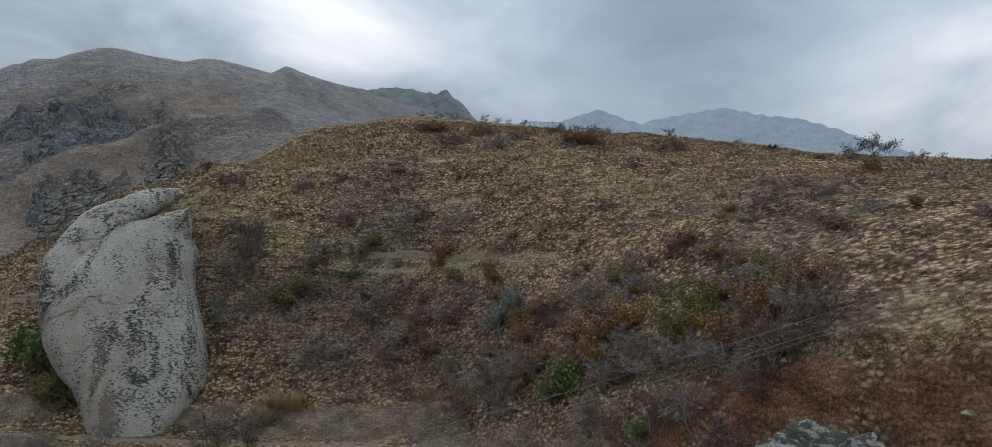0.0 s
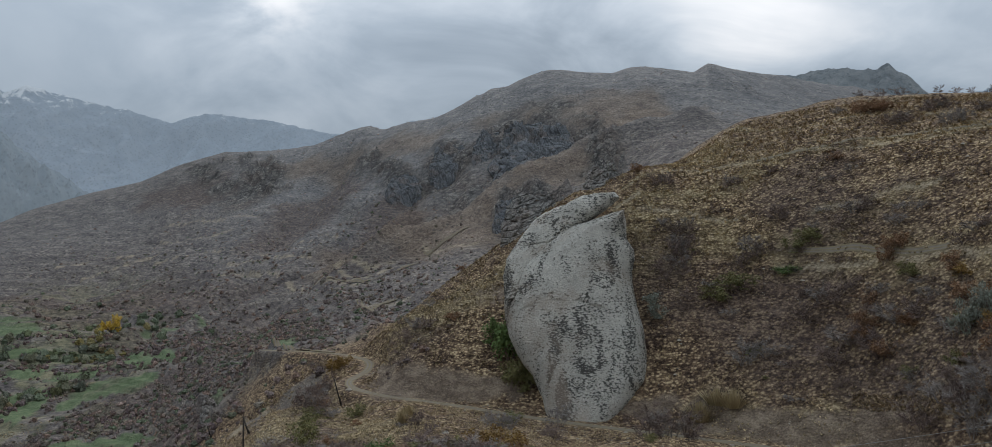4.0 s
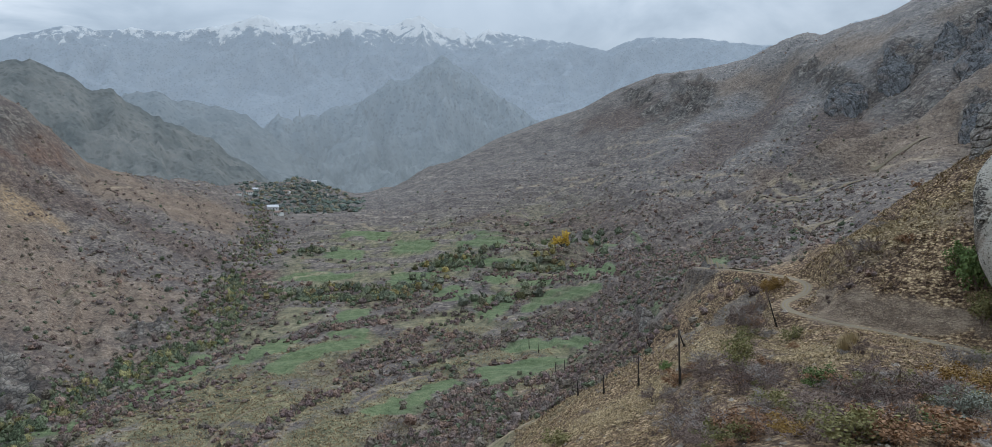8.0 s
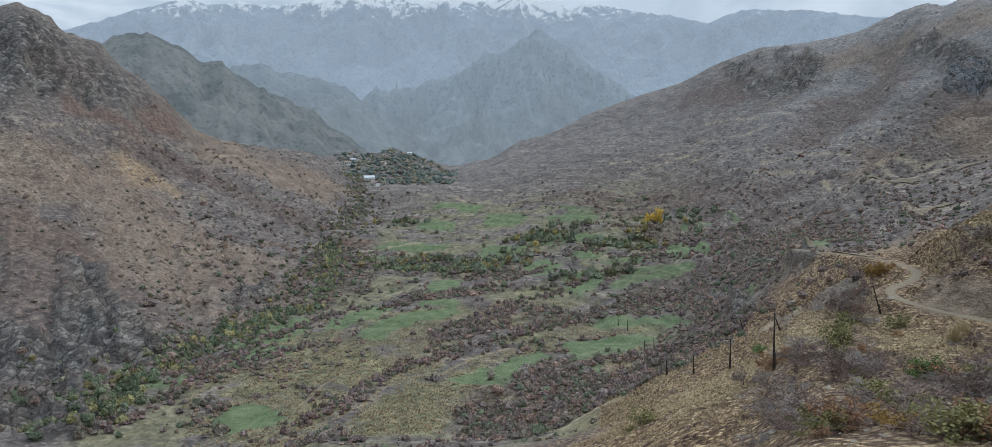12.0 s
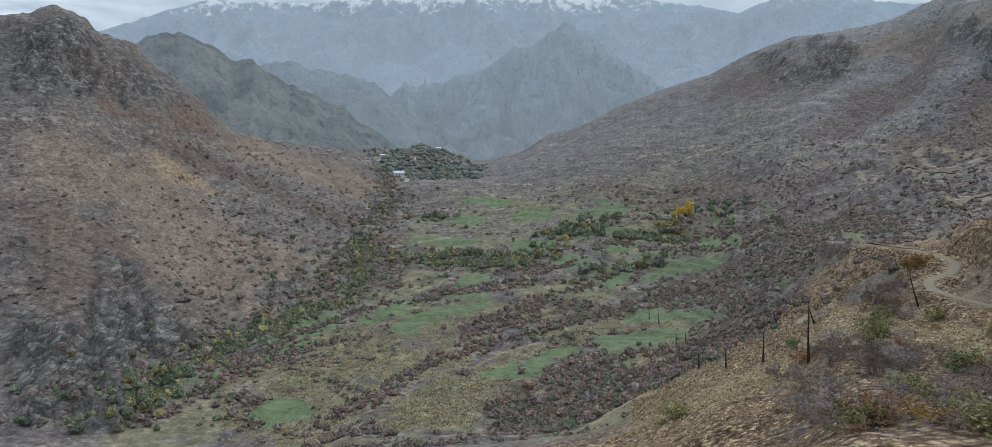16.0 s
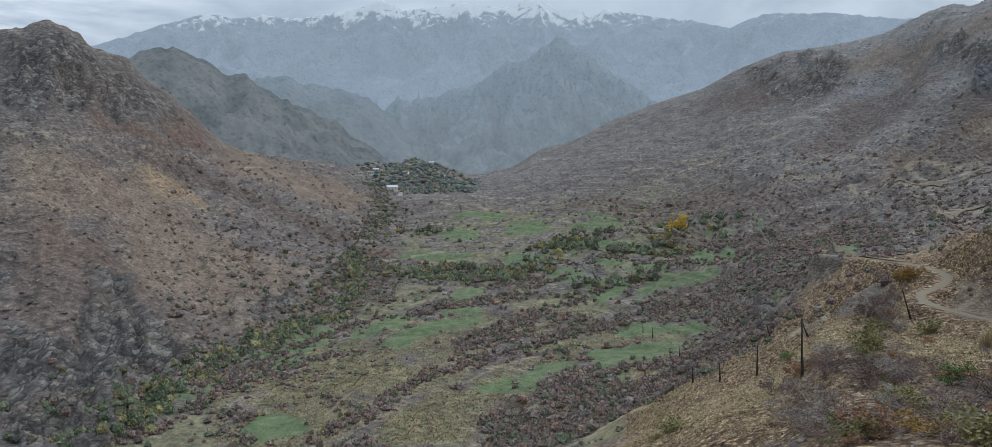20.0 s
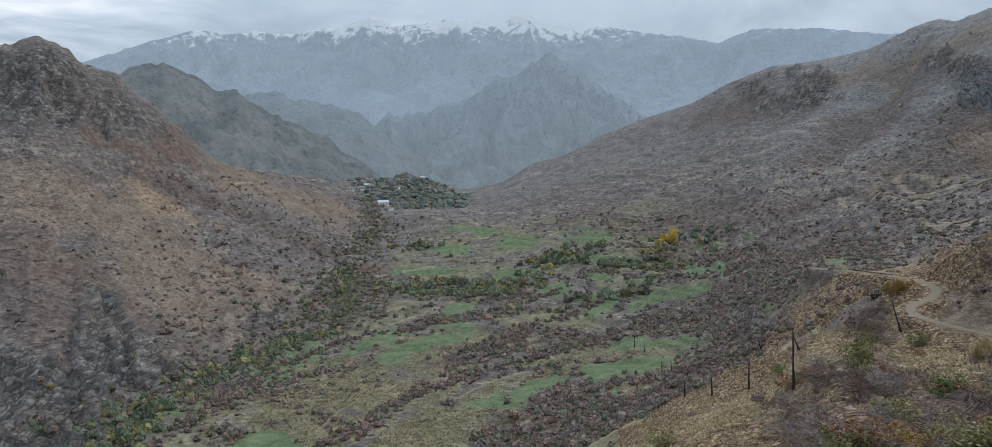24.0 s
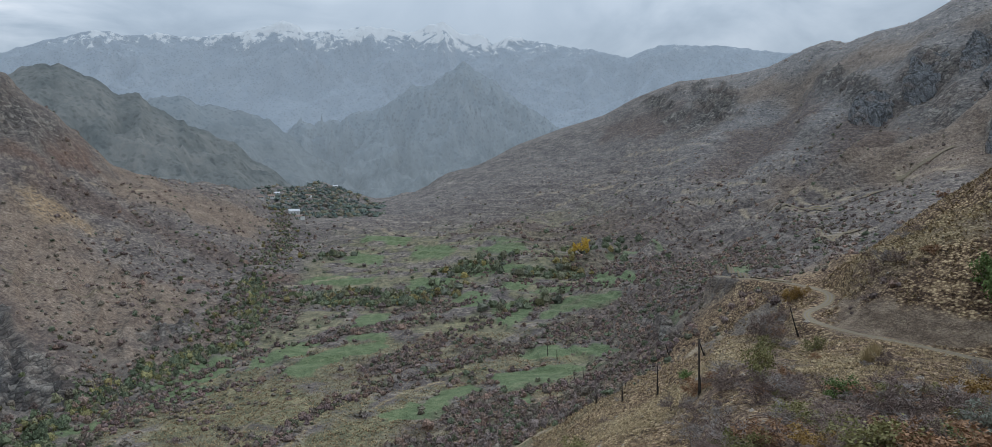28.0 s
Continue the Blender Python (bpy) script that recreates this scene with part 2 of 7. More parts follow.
BEYOND = [(-50, 1100, 78.5), (-36, 1100, 78.5), (-32.5, 1100, 78.5), (-28, 1150, 61.9), (-23, 1150, 11.6), (-18.5, 1200, -8.9), (-15, 1300, -9.7), (-12.5, 1500, 9.5), (-9, 2000, -15.9), (-5, 2000, -50.8), (-2, 2000, -50.8), (1, 2100, -16.7), (5, 2100, 38.3), (10, 2100, 111.7), (15, 2100, 148.4), (20, 2000, 176.6), (24.5, 1900, 201.3), (28, 1800, 190.8), (32, 1700, 210.3), (36.8, 1700, 240.5), (41, 1700, 270.9), (46, 1700, 270.9), (52, 1900, 302.5), (60, 2300, 324.8), (70, 2300, 202.8), (80, 2300, 122.1), (90, 2300, 122.1), (99, 2300, 122.1), (120, 2300, 122.1)]
LAND = [FEET, BROW, DROP, FOOT, BENCH, RISE, SHOULDER, FLANK_LINE, SLOPE_LINE, UPPER_LINE, CREST_WEST + CREST_EAST + CREST_SOUTH, BEYOND]


def softened(az, knots, values):
    """Interpolation with rounded corners."""
    w = 1.6
    return sum(np.interp(az + o, knots, values) * k for o, k in ((-w, 0.2), (-w / 2, 0.2), (0, 0.2), (w / 2, 0.2), (w, 0.2)))


def land_lines(az):
    rs, zs = [np.full_like(az, 3.0)], [np.full_like(az, -0.1)]
    for i, line in enumerate(LAND):
        k = np.array([(-180, line[-1][1], line[-1][2]), *line, (180, line[-1][1], line[-1][2])])
        pick = np.interp if i == 10 else softened
        rs.append(pick(az, k[:, 0], k[:, 1]))
        zs.append(pick(az, k[:, 0], k[:, 2]))
    rs.append(np.full_like(az, 5200.0))
    zs.append(np.full_like(az, -60.0))
    return np.array(rs), np.array(zs)


TABLE_AZ = np.arange(-180, 180.01, 0.25)
TABLE_R, TABLE_Z = land_lines(TABLE_AZ)


def land(x, y, rough=True):
    """Height of the ground at (x, y)."""
    x, y = np.atleast_1d(np.asarray(x, float)), np.atleast_1d(np.asarray(y, float))
    r = np.maximum(np.hypot(x, y), 0.01)
    az = np.degrees(np.arctan2(x, y))
    p = (az + 180) / 0.25
    i = np.clip(p.astype(int), 0, len(TABLE_AZ) - 2)
    f = p - i
    R = TABLE_R[:, i] * (1 - f) + TABLE_R[:, i + 1] * f
    Z = TABLE_Z[:, i] * (1 - f) + TABLE_Z[:, i + 1] * f
    # slopes at the lines, for a smooth run through them
    d = (Z[1:] - Z[:-1]) / (R[1:] - R[:-1])
    m = np.empty_like(Z)
    m[0], m[-1] = d[0], d[-1]
    same = d[1:] * d[:-1] > 0
    m[1:-1] = np.where(same, 2 * d[1:] * d[:-1] / np.where(same, d[1:] + d[:-1], 1), 0)
    z = np.where(r < R[0], -0.1, Z[-1])
    for k in range(len(R) - 1):
        inside = (r >= R[k]) & (r < R[k + 1])
        h = R[k + 1] - R[k]
        t = np.clip((r - R[k]) / h, 0, 1)
        zk = ((2 * t ** 3 - 3 * t ** 2 + 1) * Z[k] + (t ** 3 - 2 * t ** 2 + t) * h * m[k]
              + (-2 * t ** 3 + 3 * t ** 2) * Z[k + 1] + (t ** 3 - t ** 2) * h * m[k + 1])
        z = np.where(inside, zk, z)
    if rough:
        near = step(r, 4, 40)
        z = z + fbm(x / 22, y / 22, 4) * 0.9 * near * (1 - 0.5 * step(r, 200, 400))
        # the crest itself keeps to its line
        calm = 1 - 0.85 * np.exp(-((r - R[11]) / (0.14 * R[11])) ** 2) * np.maximum(step(az, 0, 6), 1 - step(az, -23, -20))
        z = z + fbm(x / 110, y / 110, 5, 0.55) * 5 * step(r, 260, 700) * calm
        far = step(r, 600, 1000) * calm
        z = z + (ridged(x / 240, y / 240, 5, 0.5) - 0.62) * 15 * far
    return z


# relief that the level lines leave out
# Patches of ground: centre and two half axes in plan, in metres.
FIELDS_WEST = [[(-137.3, 357.9), (-140.8, 420.0), (-124.1, 417.8), (-117.9, 455.2), (-108.2, 384.7), (-118.7, 366.5), (-127.8, 356.7)], [(-127.1, 330.5), (-125.9, 360.1), (-112.8, 367.5), (-105.1, 351.5), (-117.2, 343.1), (-122.8, 322.5)], [(-98.5, 382.4), (-101.6, 411.5), (-83.4, 424.2), (-73.6, 418.5), (-73.1, 401.9), (-87.7, 394.5)], [(-80.2, 373.9), (-76.4, 390.8), (-57.6, 415.9), (-35.5, 417.3), (-30.5, 409.4), (-38.6, 394.7), (-54.5, 392.3), (-64.0, 380.3), (-63.6, 364.5), (-74.7, 369.8)], [(-92.2, 429.3), (-74.7, 436.0), (-68.8, 421.5), (-80.3, 411.7)], [(-55.5, 450.9), (-57.3, 479.2), (-49.3, 490.7), (-35.7, 496.6), (-35.9, 470.9), (-45.9, 455.0)]]
FIELDS_MIDDLE = [[(-55.1, 423.0), (-55.2, 430.4), (-42.2, 434.6), (-32.5, 429.6), (-33.9, 418.6)], [(-122.1, 634.8), (-93.8, 650.3), (-54.5, 625.3), (-58.4, 611.2), (-78.0, 607.9)], [(-31.7, 576.3), (-28.2, 605.4), (-3.7, 604.0), (8.7, 586.5), (5.6, 568.0), (-4.5, 561.0)], [(1.9, 500.1), (5.3, 545.8), (20.6, 541.5), (28.1, 513.6), (20.5, 491.3), (8.5, 486.9)], [(25.3, 471.3), (34.1, 487.1), (50.4, 494.3), (57.1, 480.9), (48.8, 461.0), (42.6, 449.9), (33.4, 430.8), (28.7, 448.4)], [(50.3, 441.7), (66.3, 481.1), (79.7, 480.7), (99.0, 448.0), (97.8, 434.6), (87.0, 432.3), (72.8, 450.5), (61.3, 445.3)]]
FIELDS_EAST = [[(32.8, 374.4), (37.8, 387.4), (53.0, 385.1), (70.0, 361.9), (73.8, 322.1), (69.2, 330.9), (58.5, 362.3), (43.8, 360.7)], [(16.5, 339.4), (28.0, 345.9), (53.2, 346.4), (68.0, 313.3), (60.0, 323.8), (49.7, 324.2), (35.5, 313.5), (29.6, 286.7), (25.8, 291.3), (23.0, 316.1)], [(-10.5, 313.4), (-2.8, 329.4), (8.1, 334.3), (13.5, 321.6), (0.3, 313.7), (-2.2, 299.0), (-5.5, 288.1), (-12.7, 290.8)], [(-27.9, 300.0), (-15.7, 314.6), (-8.8, 309.4), (-13.2, 291.0), (-23.2, 293.3)], [(-148.7, 297.7), (-143.7, 310.7), (-136.5, 319.1), (-128.8, 314.7), (-135.1, 303.0), (-144.0, 297.0)], [(-104.9, 258.7), (-106.4, 277.8), (-99.5, 282.0), (-85.2, 268.3), (-77.6, 256.3), (-87.8, 254.1), (-95.9, 246.6)]]
FIELDS_FAR = [[(-33.3, 723.9), (-33.8, 794.9), (-4.1, 773.8), (8.8, 723.0), (-4.0, 701.6)], [(7.0, 596.9), (13.6, 629.9), (21.8, 630.8), (48.9, 592.7), (61.8, 573.0), (38.1, 574.0)], [(23.3, 705.6), (27.9, 719.5), (67.6, 685.1), (65.4, 623.6), (38.6, 658.0)], [(62.6, 547.8), (68.8, 563.0), (87.0, 564.9), (96.1, 561.0), (89.9, 555.3)], [(91.5, 503.9), (106.2, 560.0), (118.2, 475.5), (114.4, 443.4), (101.9, 469.3)], [(119.8, 595.0), (129.1, 612.5), (154.4, 568.2), (169.0, 555.1), (152.4, 560.5), (135.3, 581.1)], [(53.1, 508.4), (63.6, 521.2), (89.0, 496.7), (87.4, 491.9), (68.4, 495.7)], [(122.2, 352.5), (130.3, 349.2), (147.0, 362.7), (126.4, 315.9), (116.6, 312.4)]]
FIELDS_HEAD = [[(-91.8, 830.5), (-88.4, 865.3), (-38.5, 847.2), (-43.1, 800.7)], [(-98.1, 723.7), (-89.1, 775.2), (-59.4, 758.0), (-59.8, 689.1)], [(82.6, 291.5), (97.6, 333.5), (93.3, 302.8), (89.1, 296.3)], [(30.4, 522.6), (40.2, 541.8), (61.2, 536.1), (52.9, 518.2)], [(27.2, 779.6), (53.6, 716.4), (76.9, 721.3), (51.8, 693.4)]]
MEADOWS = [[(-112.3, 290.5), (-113.3, 322.9), (-104.4, 349.0), (-96.3, 363.5), (-76.7, 357.1), (-58.8, 339.1), (-45.3, 322.3), (-51.5, 302.5), (-58.0, 290.3), (-74.6, 298.4), (-87.7, 291.1), (-102.0, 289.5)], [(-56.5, 249.0), (-53.5, 272.5), (-43.9, 293.6), (-25.6, 309.1), (-15.7, 316.1), (-14.4, 286.3), (-27.9, 278.9), (-20.8, 246.5), (-27.8, 235.4), (-52.3, 239.3)], [(-12.9, 349.7), (-8.8, 361.5), (5.9, 360.9), (31.4, 357.9), (12.7, 348.6), (-2.9, 348.5)], [(-8.3, 426.9), (-3.2, 456.3), (17.7, 471.1), (23.5, 459.1), (10.9, 433.0)], [(-83.9, 278.3), (-71.1, 283.7), (-61.7, 273.5), (-67.3, 250.3), (-73.6, 246.2)], [(41.4, 365.5), (58.6, 362.9), (73.0, 313.4), (66.7, 318.6), (53.2, 346.4)]]
THICKETS = [[(-1.5, 270.1), (1.0, 307.5), (11.5, 316.8), (19.0, 295.1), (28.0, 278.2), (43.0, 296.4), (58.7, 310.0), (70.4, 265.9), (39.5, 188.7), (29.0, 240.0), (12.7, 229.4), (-0.5, 227.3), (-20.0, 235.6), (-20.6, 273.5)], [(0.2, 402.9), (13.9, 418.3), (32.9, 403.8), (45.8, 402.9), (39.3, 386.9), (28.7, 371.4), (6.1, 371.2)], [(-37.3, 381.4), (-23.2, 411.0), (-6.8, 441.8), (0.3, 409.5), (-3.0, 379.2), (-23.6, 361.2), (-40.6, 352.7)], [(45.8, 402.9), (51.8, 425.1), (71.9, 424.0), (83.6, 359.0), (82.3, 277.9), (76.1, 287.7), (71.7, 371.0)], [(-79.9, 444.7), (-58.4, 450.4), (-22.0, 460.5), (0.5, 465.4), (4.2, 460.4), (-21.0, 438.6), (-56.2, 432.4)], [(45.4, 445.7), (53.9, 472.9), (60.0, 491.7), (68.9, 499.7), (70.3, 481.8), (55.1, 452.3)]]
THICKETS_FAR = [[(63.3, 553.9), (93.3, 576.0), (119.1, 591.2), (130.0, 507.1), (120.8, 471.1), (104.7, 564.1), (90.0, 556.0)], [(-78.7, 575.5), (-45.8, 576.9), (-26.0, 553.6), (0.9, 548.4), (0.7, 487.9), (-22.6, 474.9), (-56.6, 502.4)], [(91.4, 436.9), (110.4, 430.6), (98.8, 282.3), (120.6, 272.3), (116.8, 273.1), (97.9, 279.1), (90.3, 331.6), (89.0, 409.9)], [(120.8, 519.0), (171.2, 550.8), (183.8, 431.2), (130.7, 306.2), (125.7, 375.9), (121.3, 445.7)], [(-161.4, 582.0), (-139.2, 612.6), (-118.0, 558.7), (-95.2, 533.7), (-91.0, 464.7), (-117.0, 475.7), (-139.8, 534.5)]]
TERRACE_EDGES = [[(-116.9, 333.5), (-104.6, 349.8), (-96.3, 363.5), (-87.8, 373.0)], [(-116.2, 366.4), (-107.9, 383.8), (-104.0, 414.1), (-93.5, 421.9), (-77.0, 428.4)], [(-66.2, 250.0), (-61.6, 262.8), (-54.4, 273.5), (-50.2, 302.7), (-44.7, 317.6), (-36.5, 327.6), (-25.9, 331.3)], [(-29.4, 309.1), (-16.6, 336.1), (-2.9, 347.8), (7.0, 344.5)], [(-22.7, 401.7), (-15.1, 419.7), (-10.2, 431.9), (1.2, 454.2)], [(64.4, 563.3), (78.2, 565.9), (92.4, 565.5)], [(66.9, 485.3), (85.1, 479.3), (93.1, 471.7)], [(-2.9, 365.7), (12.2, 374.1), (31.5, 387.5)]]
TERRACE_EDGES_FAR = [[(-131.4, 977.8), (-70.9, 912.5), (-17.6, 826.6), (28.4, 810.9)], [(-128.7, 611.2), (-102.9, 640.0), (-81.3, 635.0)], [(232.1, 1032.2), (252.8, 931.7), (294.4, 927.1)], [(198.4, 914.1), (240.5, 886.1), (258.2, 832.7)], [(127.5, 920.5), (176.5, 949.7), (212.9, 946.7)], [(82.4, 234.8), (55.4, 177.6)], [(12.7, 229.4), (23.8, 237.3), (32.0, 220.9)], [(114.6, 996.4), (163.3, 1006.5), (197.6, 980.6)], [(252.7, 554.5), (267.0, 532.4), (295.0, 534.3)], [(227.4, 554.0), (241.3, 529.0), (259.5, 517.4)]]
BROWN_SLOPE = [[(-258.9, 458.9), (-267.8, 517.6), (-242.2, 556.7), (-186.7, 542.9), (-160.1, 543.3), (-159.4, 497.3), (-164.6, 432.1), (-178.5, 405.2), (-203.5, 409.5), (-212.4, 394.2)], [(-359.3, 506.2), (-326.1, 522.3), (-299.0, 552.0), (-253.8, 584.6), (-245.1, 532.3), (-273.0, 501.2), (-294.1, 466.7), (-320.0, 447.4)], [(-308.2, 746.7), (-282.5, 814.4), (-232.8, 968.0), (-192.8, 926.7), (-207.2, 803.6), (-261.3, 751.1), (-291.9, 691.7)], [(-170.9, 390.9), (-175.2, 422.1), (-155.6, 427.3), (-144.9, 416.8), (-152.8, 399.5), (-165.6, 389.5)]]
DARK_SLOPE = [[(-315.4, 440.3), (-302.0, 454.3), (-258.3, 457.6), (-203.2, 403.6), (-169.2, 390.9), (-163.8, 385.0), (-165.6, 361.5), (-221.6, 407.0), (-234.8, 396.8), (-228.4, 368.2), (-270.2, 373.8)], [(-315.1, 598.5), (-304.2, 656.1), (-258.5, 692.4), (-206.2, 707.6), (-166.4, 685.9), (-175.2, 654.1), (-235.2, 672.6), (-273.6, 633.1), (-301.6, 595.5)], [(-265.5, 376.2), (-238.1, 379.1), (-223.0, 364.3), (-196.1, 314.2), (-219.2, 325.2), (-254.7, 351.1)]]
RED_SLOPE = [[(-349.4, 587.3), (-329.9, 614.5), (-326.6, 654.1), (-332.3, 746.9), (-312.7, 746.2), (-310.2, 637.6), (-327.6, 609.2), (-334.2, 576.6)], [(-183.6, 576.6), (-139.0, 662.3), (-129.3, 645.3), (-166.1, 599.3)], [(-155.4, 526.8), (-150.9, 543.0), (-140.1, 518.9), (-144.6, 496.1)]]
OCHRE_SLOPE = [[(-312.9, 579.6), (-307.7, 592.9), (-280.5, 613.4), (-252.2, 618.4), (-265.2, 612.1), (-277.0, 563.4), (-299.1, 563.2)]]
SUMMIT_ROCK = [[(-418.5, 598.4), (-391.1, 616.0), (-379.4, 643.5), (-343.1, 696.3), (-334.8, 739.3), (-311.8, 748.2), (-334.2, 737.5), (-327.2, 650.0), (-329.9, 614.5), (-347.2, 600.7), (-354.6, 571.5), (-354.9, 541.3), (-383.6, 543.4)]]
OUTCROPS = [[(-241.3, 417.1), (-226.9, 413.6), (-202.0, 387.9), (-185.5, 373.6), (-162.8, 355.1), (-152.8, 324.9), (-161.1, 313.4), (-166.6, 316.5), (-173.3, 293.1), (-195.7, 318.3), (-215.7, 357.4)], [(-243.4, 334.8), (-210.5, 324.6), (-193.7, 314.3), (-167.7, 287.3), (-145.0, 265.4), (-140.8, 254.5), (-147.4, 243.0), (-175.4, 237.1)], [(-287.3, 398.9), (-284.0, 407.9), (-262.7, 379.3), (-257.8, 355.8)], [(-168.4, 443.6), (-162.1, 458.4), (-159.4, 497.3), (-146.6, 462.1), (-154.6, 435.1)], [(81.0, 306.1), (89.4, 323.5), (84.7, 290.1), (81.4, 278.5)], [(97.5, 278.5), (115.9, 317.1), (105.2, 276.1), (100.5, 260.9)]]
SLOPE_PATHS = [[(-213.1, 460.5), (-211.4, 503.5), (-197.1, 521.3), (-169.9, 486.6)], [(-365.9, 516.3), (-343.2, 521.6), (-330.4, 544.9), (-319.2, 592.3)], [(-347.8, 488.7), (-332.3, 503.3), (-314.2, 501.5), (-299.0, 511.7)], [(-320.4, 585.4), (-307.0, 628.2), (-284.4, 800.8)], [(-208.4, 540.6), (-202.4, 562.1), (-184.9, 630.3), (-168.8, 609.2)], [(-254.7, 351.1), (-247.6, 349.6), (-222.8, 324.3)]]
HILL_LINES = [[(182.4, 88.2), (186.4, 79.2), (190.0, 63.3), (190.5, 55.1), (185.6, 41.2), (186.6, 29.5)], [(206.0, 158.7), (201.2, 136.0), (202.8, 123.5), (208.6, 101.0), (197.5, 74.8)], [(158.3, 158.5), (179.6, 151.4), (184.2, 124.3), (182.9, 88.4)], [(166.7, 104.6), (166.7, 87.0), (166.4, 75.3)], [(154.2, 106.7), (155.5, 88.8), (148.2, 65.3), (140.9, 49.0)], [(156.0, 149.6), (160.7, 134.9), (164.5, 121.9)], [(159.2, 152.7), (154.9, 155.0), (151.7, 155.9)]]
HILL_STRAW = [[(81.3, -0.7), (86.3, -1.9), (87.7, -5.9), (83.0, -12.6), (68.6, -10.4), (73.5, -5.8), (75.1, -3.6)], [(151.8, 151.7), (157.8, 149.2), (161.5, 135.6), (163.4, 113.4), (158.2, 106.0), (156.8, 121.5), (154.1, 137.1), (146.0, 143.3)], [(155.9, 104.3), (155.0, 80.6), (140.9, 46.6), (138.1, 45.6), (151.7, 78.8), (153.8, 101.1)], [(125.6, 110.1), (129.4, 107.1), (128.7, 74.1), (122.6, 62.9), (123.0, 81.3), (121.0, 102.7)]]
HILL_SCRUB = [[(148.0, 141.4), (152.8, 131.8), (145.7, 121.5), (139.1, 121.0), (142.6, 135.7)], [(173.0, 132.7), (179.3, 105.1), (165.6, 88.1), (160.4, 74.0), (156.3, 75.1), (163.2, 109.5)], [(146.8, 122.5), (152.7, 88.8), (141.1, 70.2), (126.3, 57.6), (125.3, 64.5), (132.4, 87.8), (134.1, 109.5)], [(149.9, 74.8), (137.4, 54.0), (114.5, 27.9), (94.5, 5.1), (83.0, 1.5), (91.4, 10.8), (93.4, 16.0), (107.8, 35.2), (122.9, 60.7)], [(113.6, 16.9), (112.7, 9.3), (95.1, 1.8), (93.8, 4.4), (106.1, 15.0)]]
RED_CUT = [[(90.3, 9.7), (83.4, 3.8), (74.3, -3.5), (73.2, -5.8), (68.3, -10.3), (66.2, -9.9), (96.1, 23.2), (92.7, 18.0), (90.0, 13.3)]]
CUT_FOOT = [[(127.0, 73.1), (121.7, 60.1), (107.4, 35.1), (98.7, 23.9), (92.1, 15.0), (92.7, 18.0), (96.1, 23.2), (117.8, 67.6)], [(125.1, 109.6), (129.1, 106.8), (128.1, 73.7), (122.1, 70.1), (121.6, 100.3)]]
SCREE_SPUR = [[(62.1, 189.0), (87.5, 230.9), (96.0, 225.3), (94.9, 218.3), (85.6, 216.0), (54.6, 162.3)]]
ROAD_BANK = [[(82.5, 165.1), (91.4, 183.0), (96.9, 184.5), (100.2, 165.9), (109.9, 149.5), (106.7, 144.9), (92.7, 157.9)]]
SPUR_STRAW = [[(35.7, 146.9), (46.8, 142.7), (83.4, 186.2), (81.7, 175.7), (51.6, 130.2), (35.7, 114.9), (27.5, 113.1)], [(77.5, 173.0), (81.7, 166.5), (74.8, 144.6), (58.0, 115.9), (55.3, 121.1)], [(112.4, 221.4), (115.1, 191.2), (125.0, 181.5), (127.8, 176.5), (117.4, 174.6), (105.4, 180.0)], [(33.9, 50.0), (44.8, 62.8), (48.4, 65.4), (37.1, 50.1)]]
SPUR_DARK = [[(43.5, 112.2), (48.6, 115.1), (48.3, 103.7), (41.9, 89.9), (37.0, 93.2)], [(84.6, 209.0), (89.6, 208.2), (77.0, 173.6), (62.6, 151.3)], [(108.9, 207.6), (108.8, 180.6), (115.2, 176.0), (112.0, 173.3), (101.5, 178.6)], [(36.2, 73.6), (46.4, 78.8), (69.2, 94.7), (51.6, 69.9), (34.0, 51.4), (25.5, 50.8)], [(22.9, 64.8), (27.4, 73.9), (25.4, 62.7), (21.7, 54.7)]]
RAVINES = [[(286.6, 791.5), (404.5, 969.6), (478.1, 1049.5)], [(309.1, 678.6), (409.5, 749.6), (466.0, 749.1)], [(255.8, 371.4), (366.5, 489.3)]]
MOUNTAIN_BROWN = [[(328.0, 567.9), (423.6, 574.3), (483.8, 559.3), (501.1, 513.4), (487.9, 451.7), (496.0, 508.4), (457.5, 505.6), (376.2, 478.4), (340.5, 470.0), (303.9, 489.4)], [(534.0, 842.6), (581.7, 786.9), (649.2, 715.1), (738.0, 681.4), (658.4, 566.9), (535.1, 547.8), (546.7, 672.2), (585.9, 656.2), (592.2, 727.3), (544.8, 788.1)], [(385.9, 1182.6), (478.1, 1146.1), (517.8, 1004.3), (532.7, 855.7), (502.2, 836.7), (477.8, 926.9), (449.4, 1077.2)], [(292.5, 700.9), (408.9, 720.8), (378.6, 609.0), (350.9, 585.4), (274.8, 555.4)]]
MOUNTAIN_DARK = [[(356.5, 984.9), (470.5, 1032.9), (451.0, 892.7), (355.5, 814.9), (263.8, 807.3)], [(174.3, 594.9), (216.0, 517.6), (182.7, 384.8), (158.3, 458.9), (154.7, 527.6)], [(419.1, 813.4), (448.7, 761.7), (378.6, 609.0), (307.6, 574.3), (313.6, 688.5)], [(264.6, 1415.7), (371.3, 1272.2), (371.6, 1138.4), (299.4, 1157.2)]]
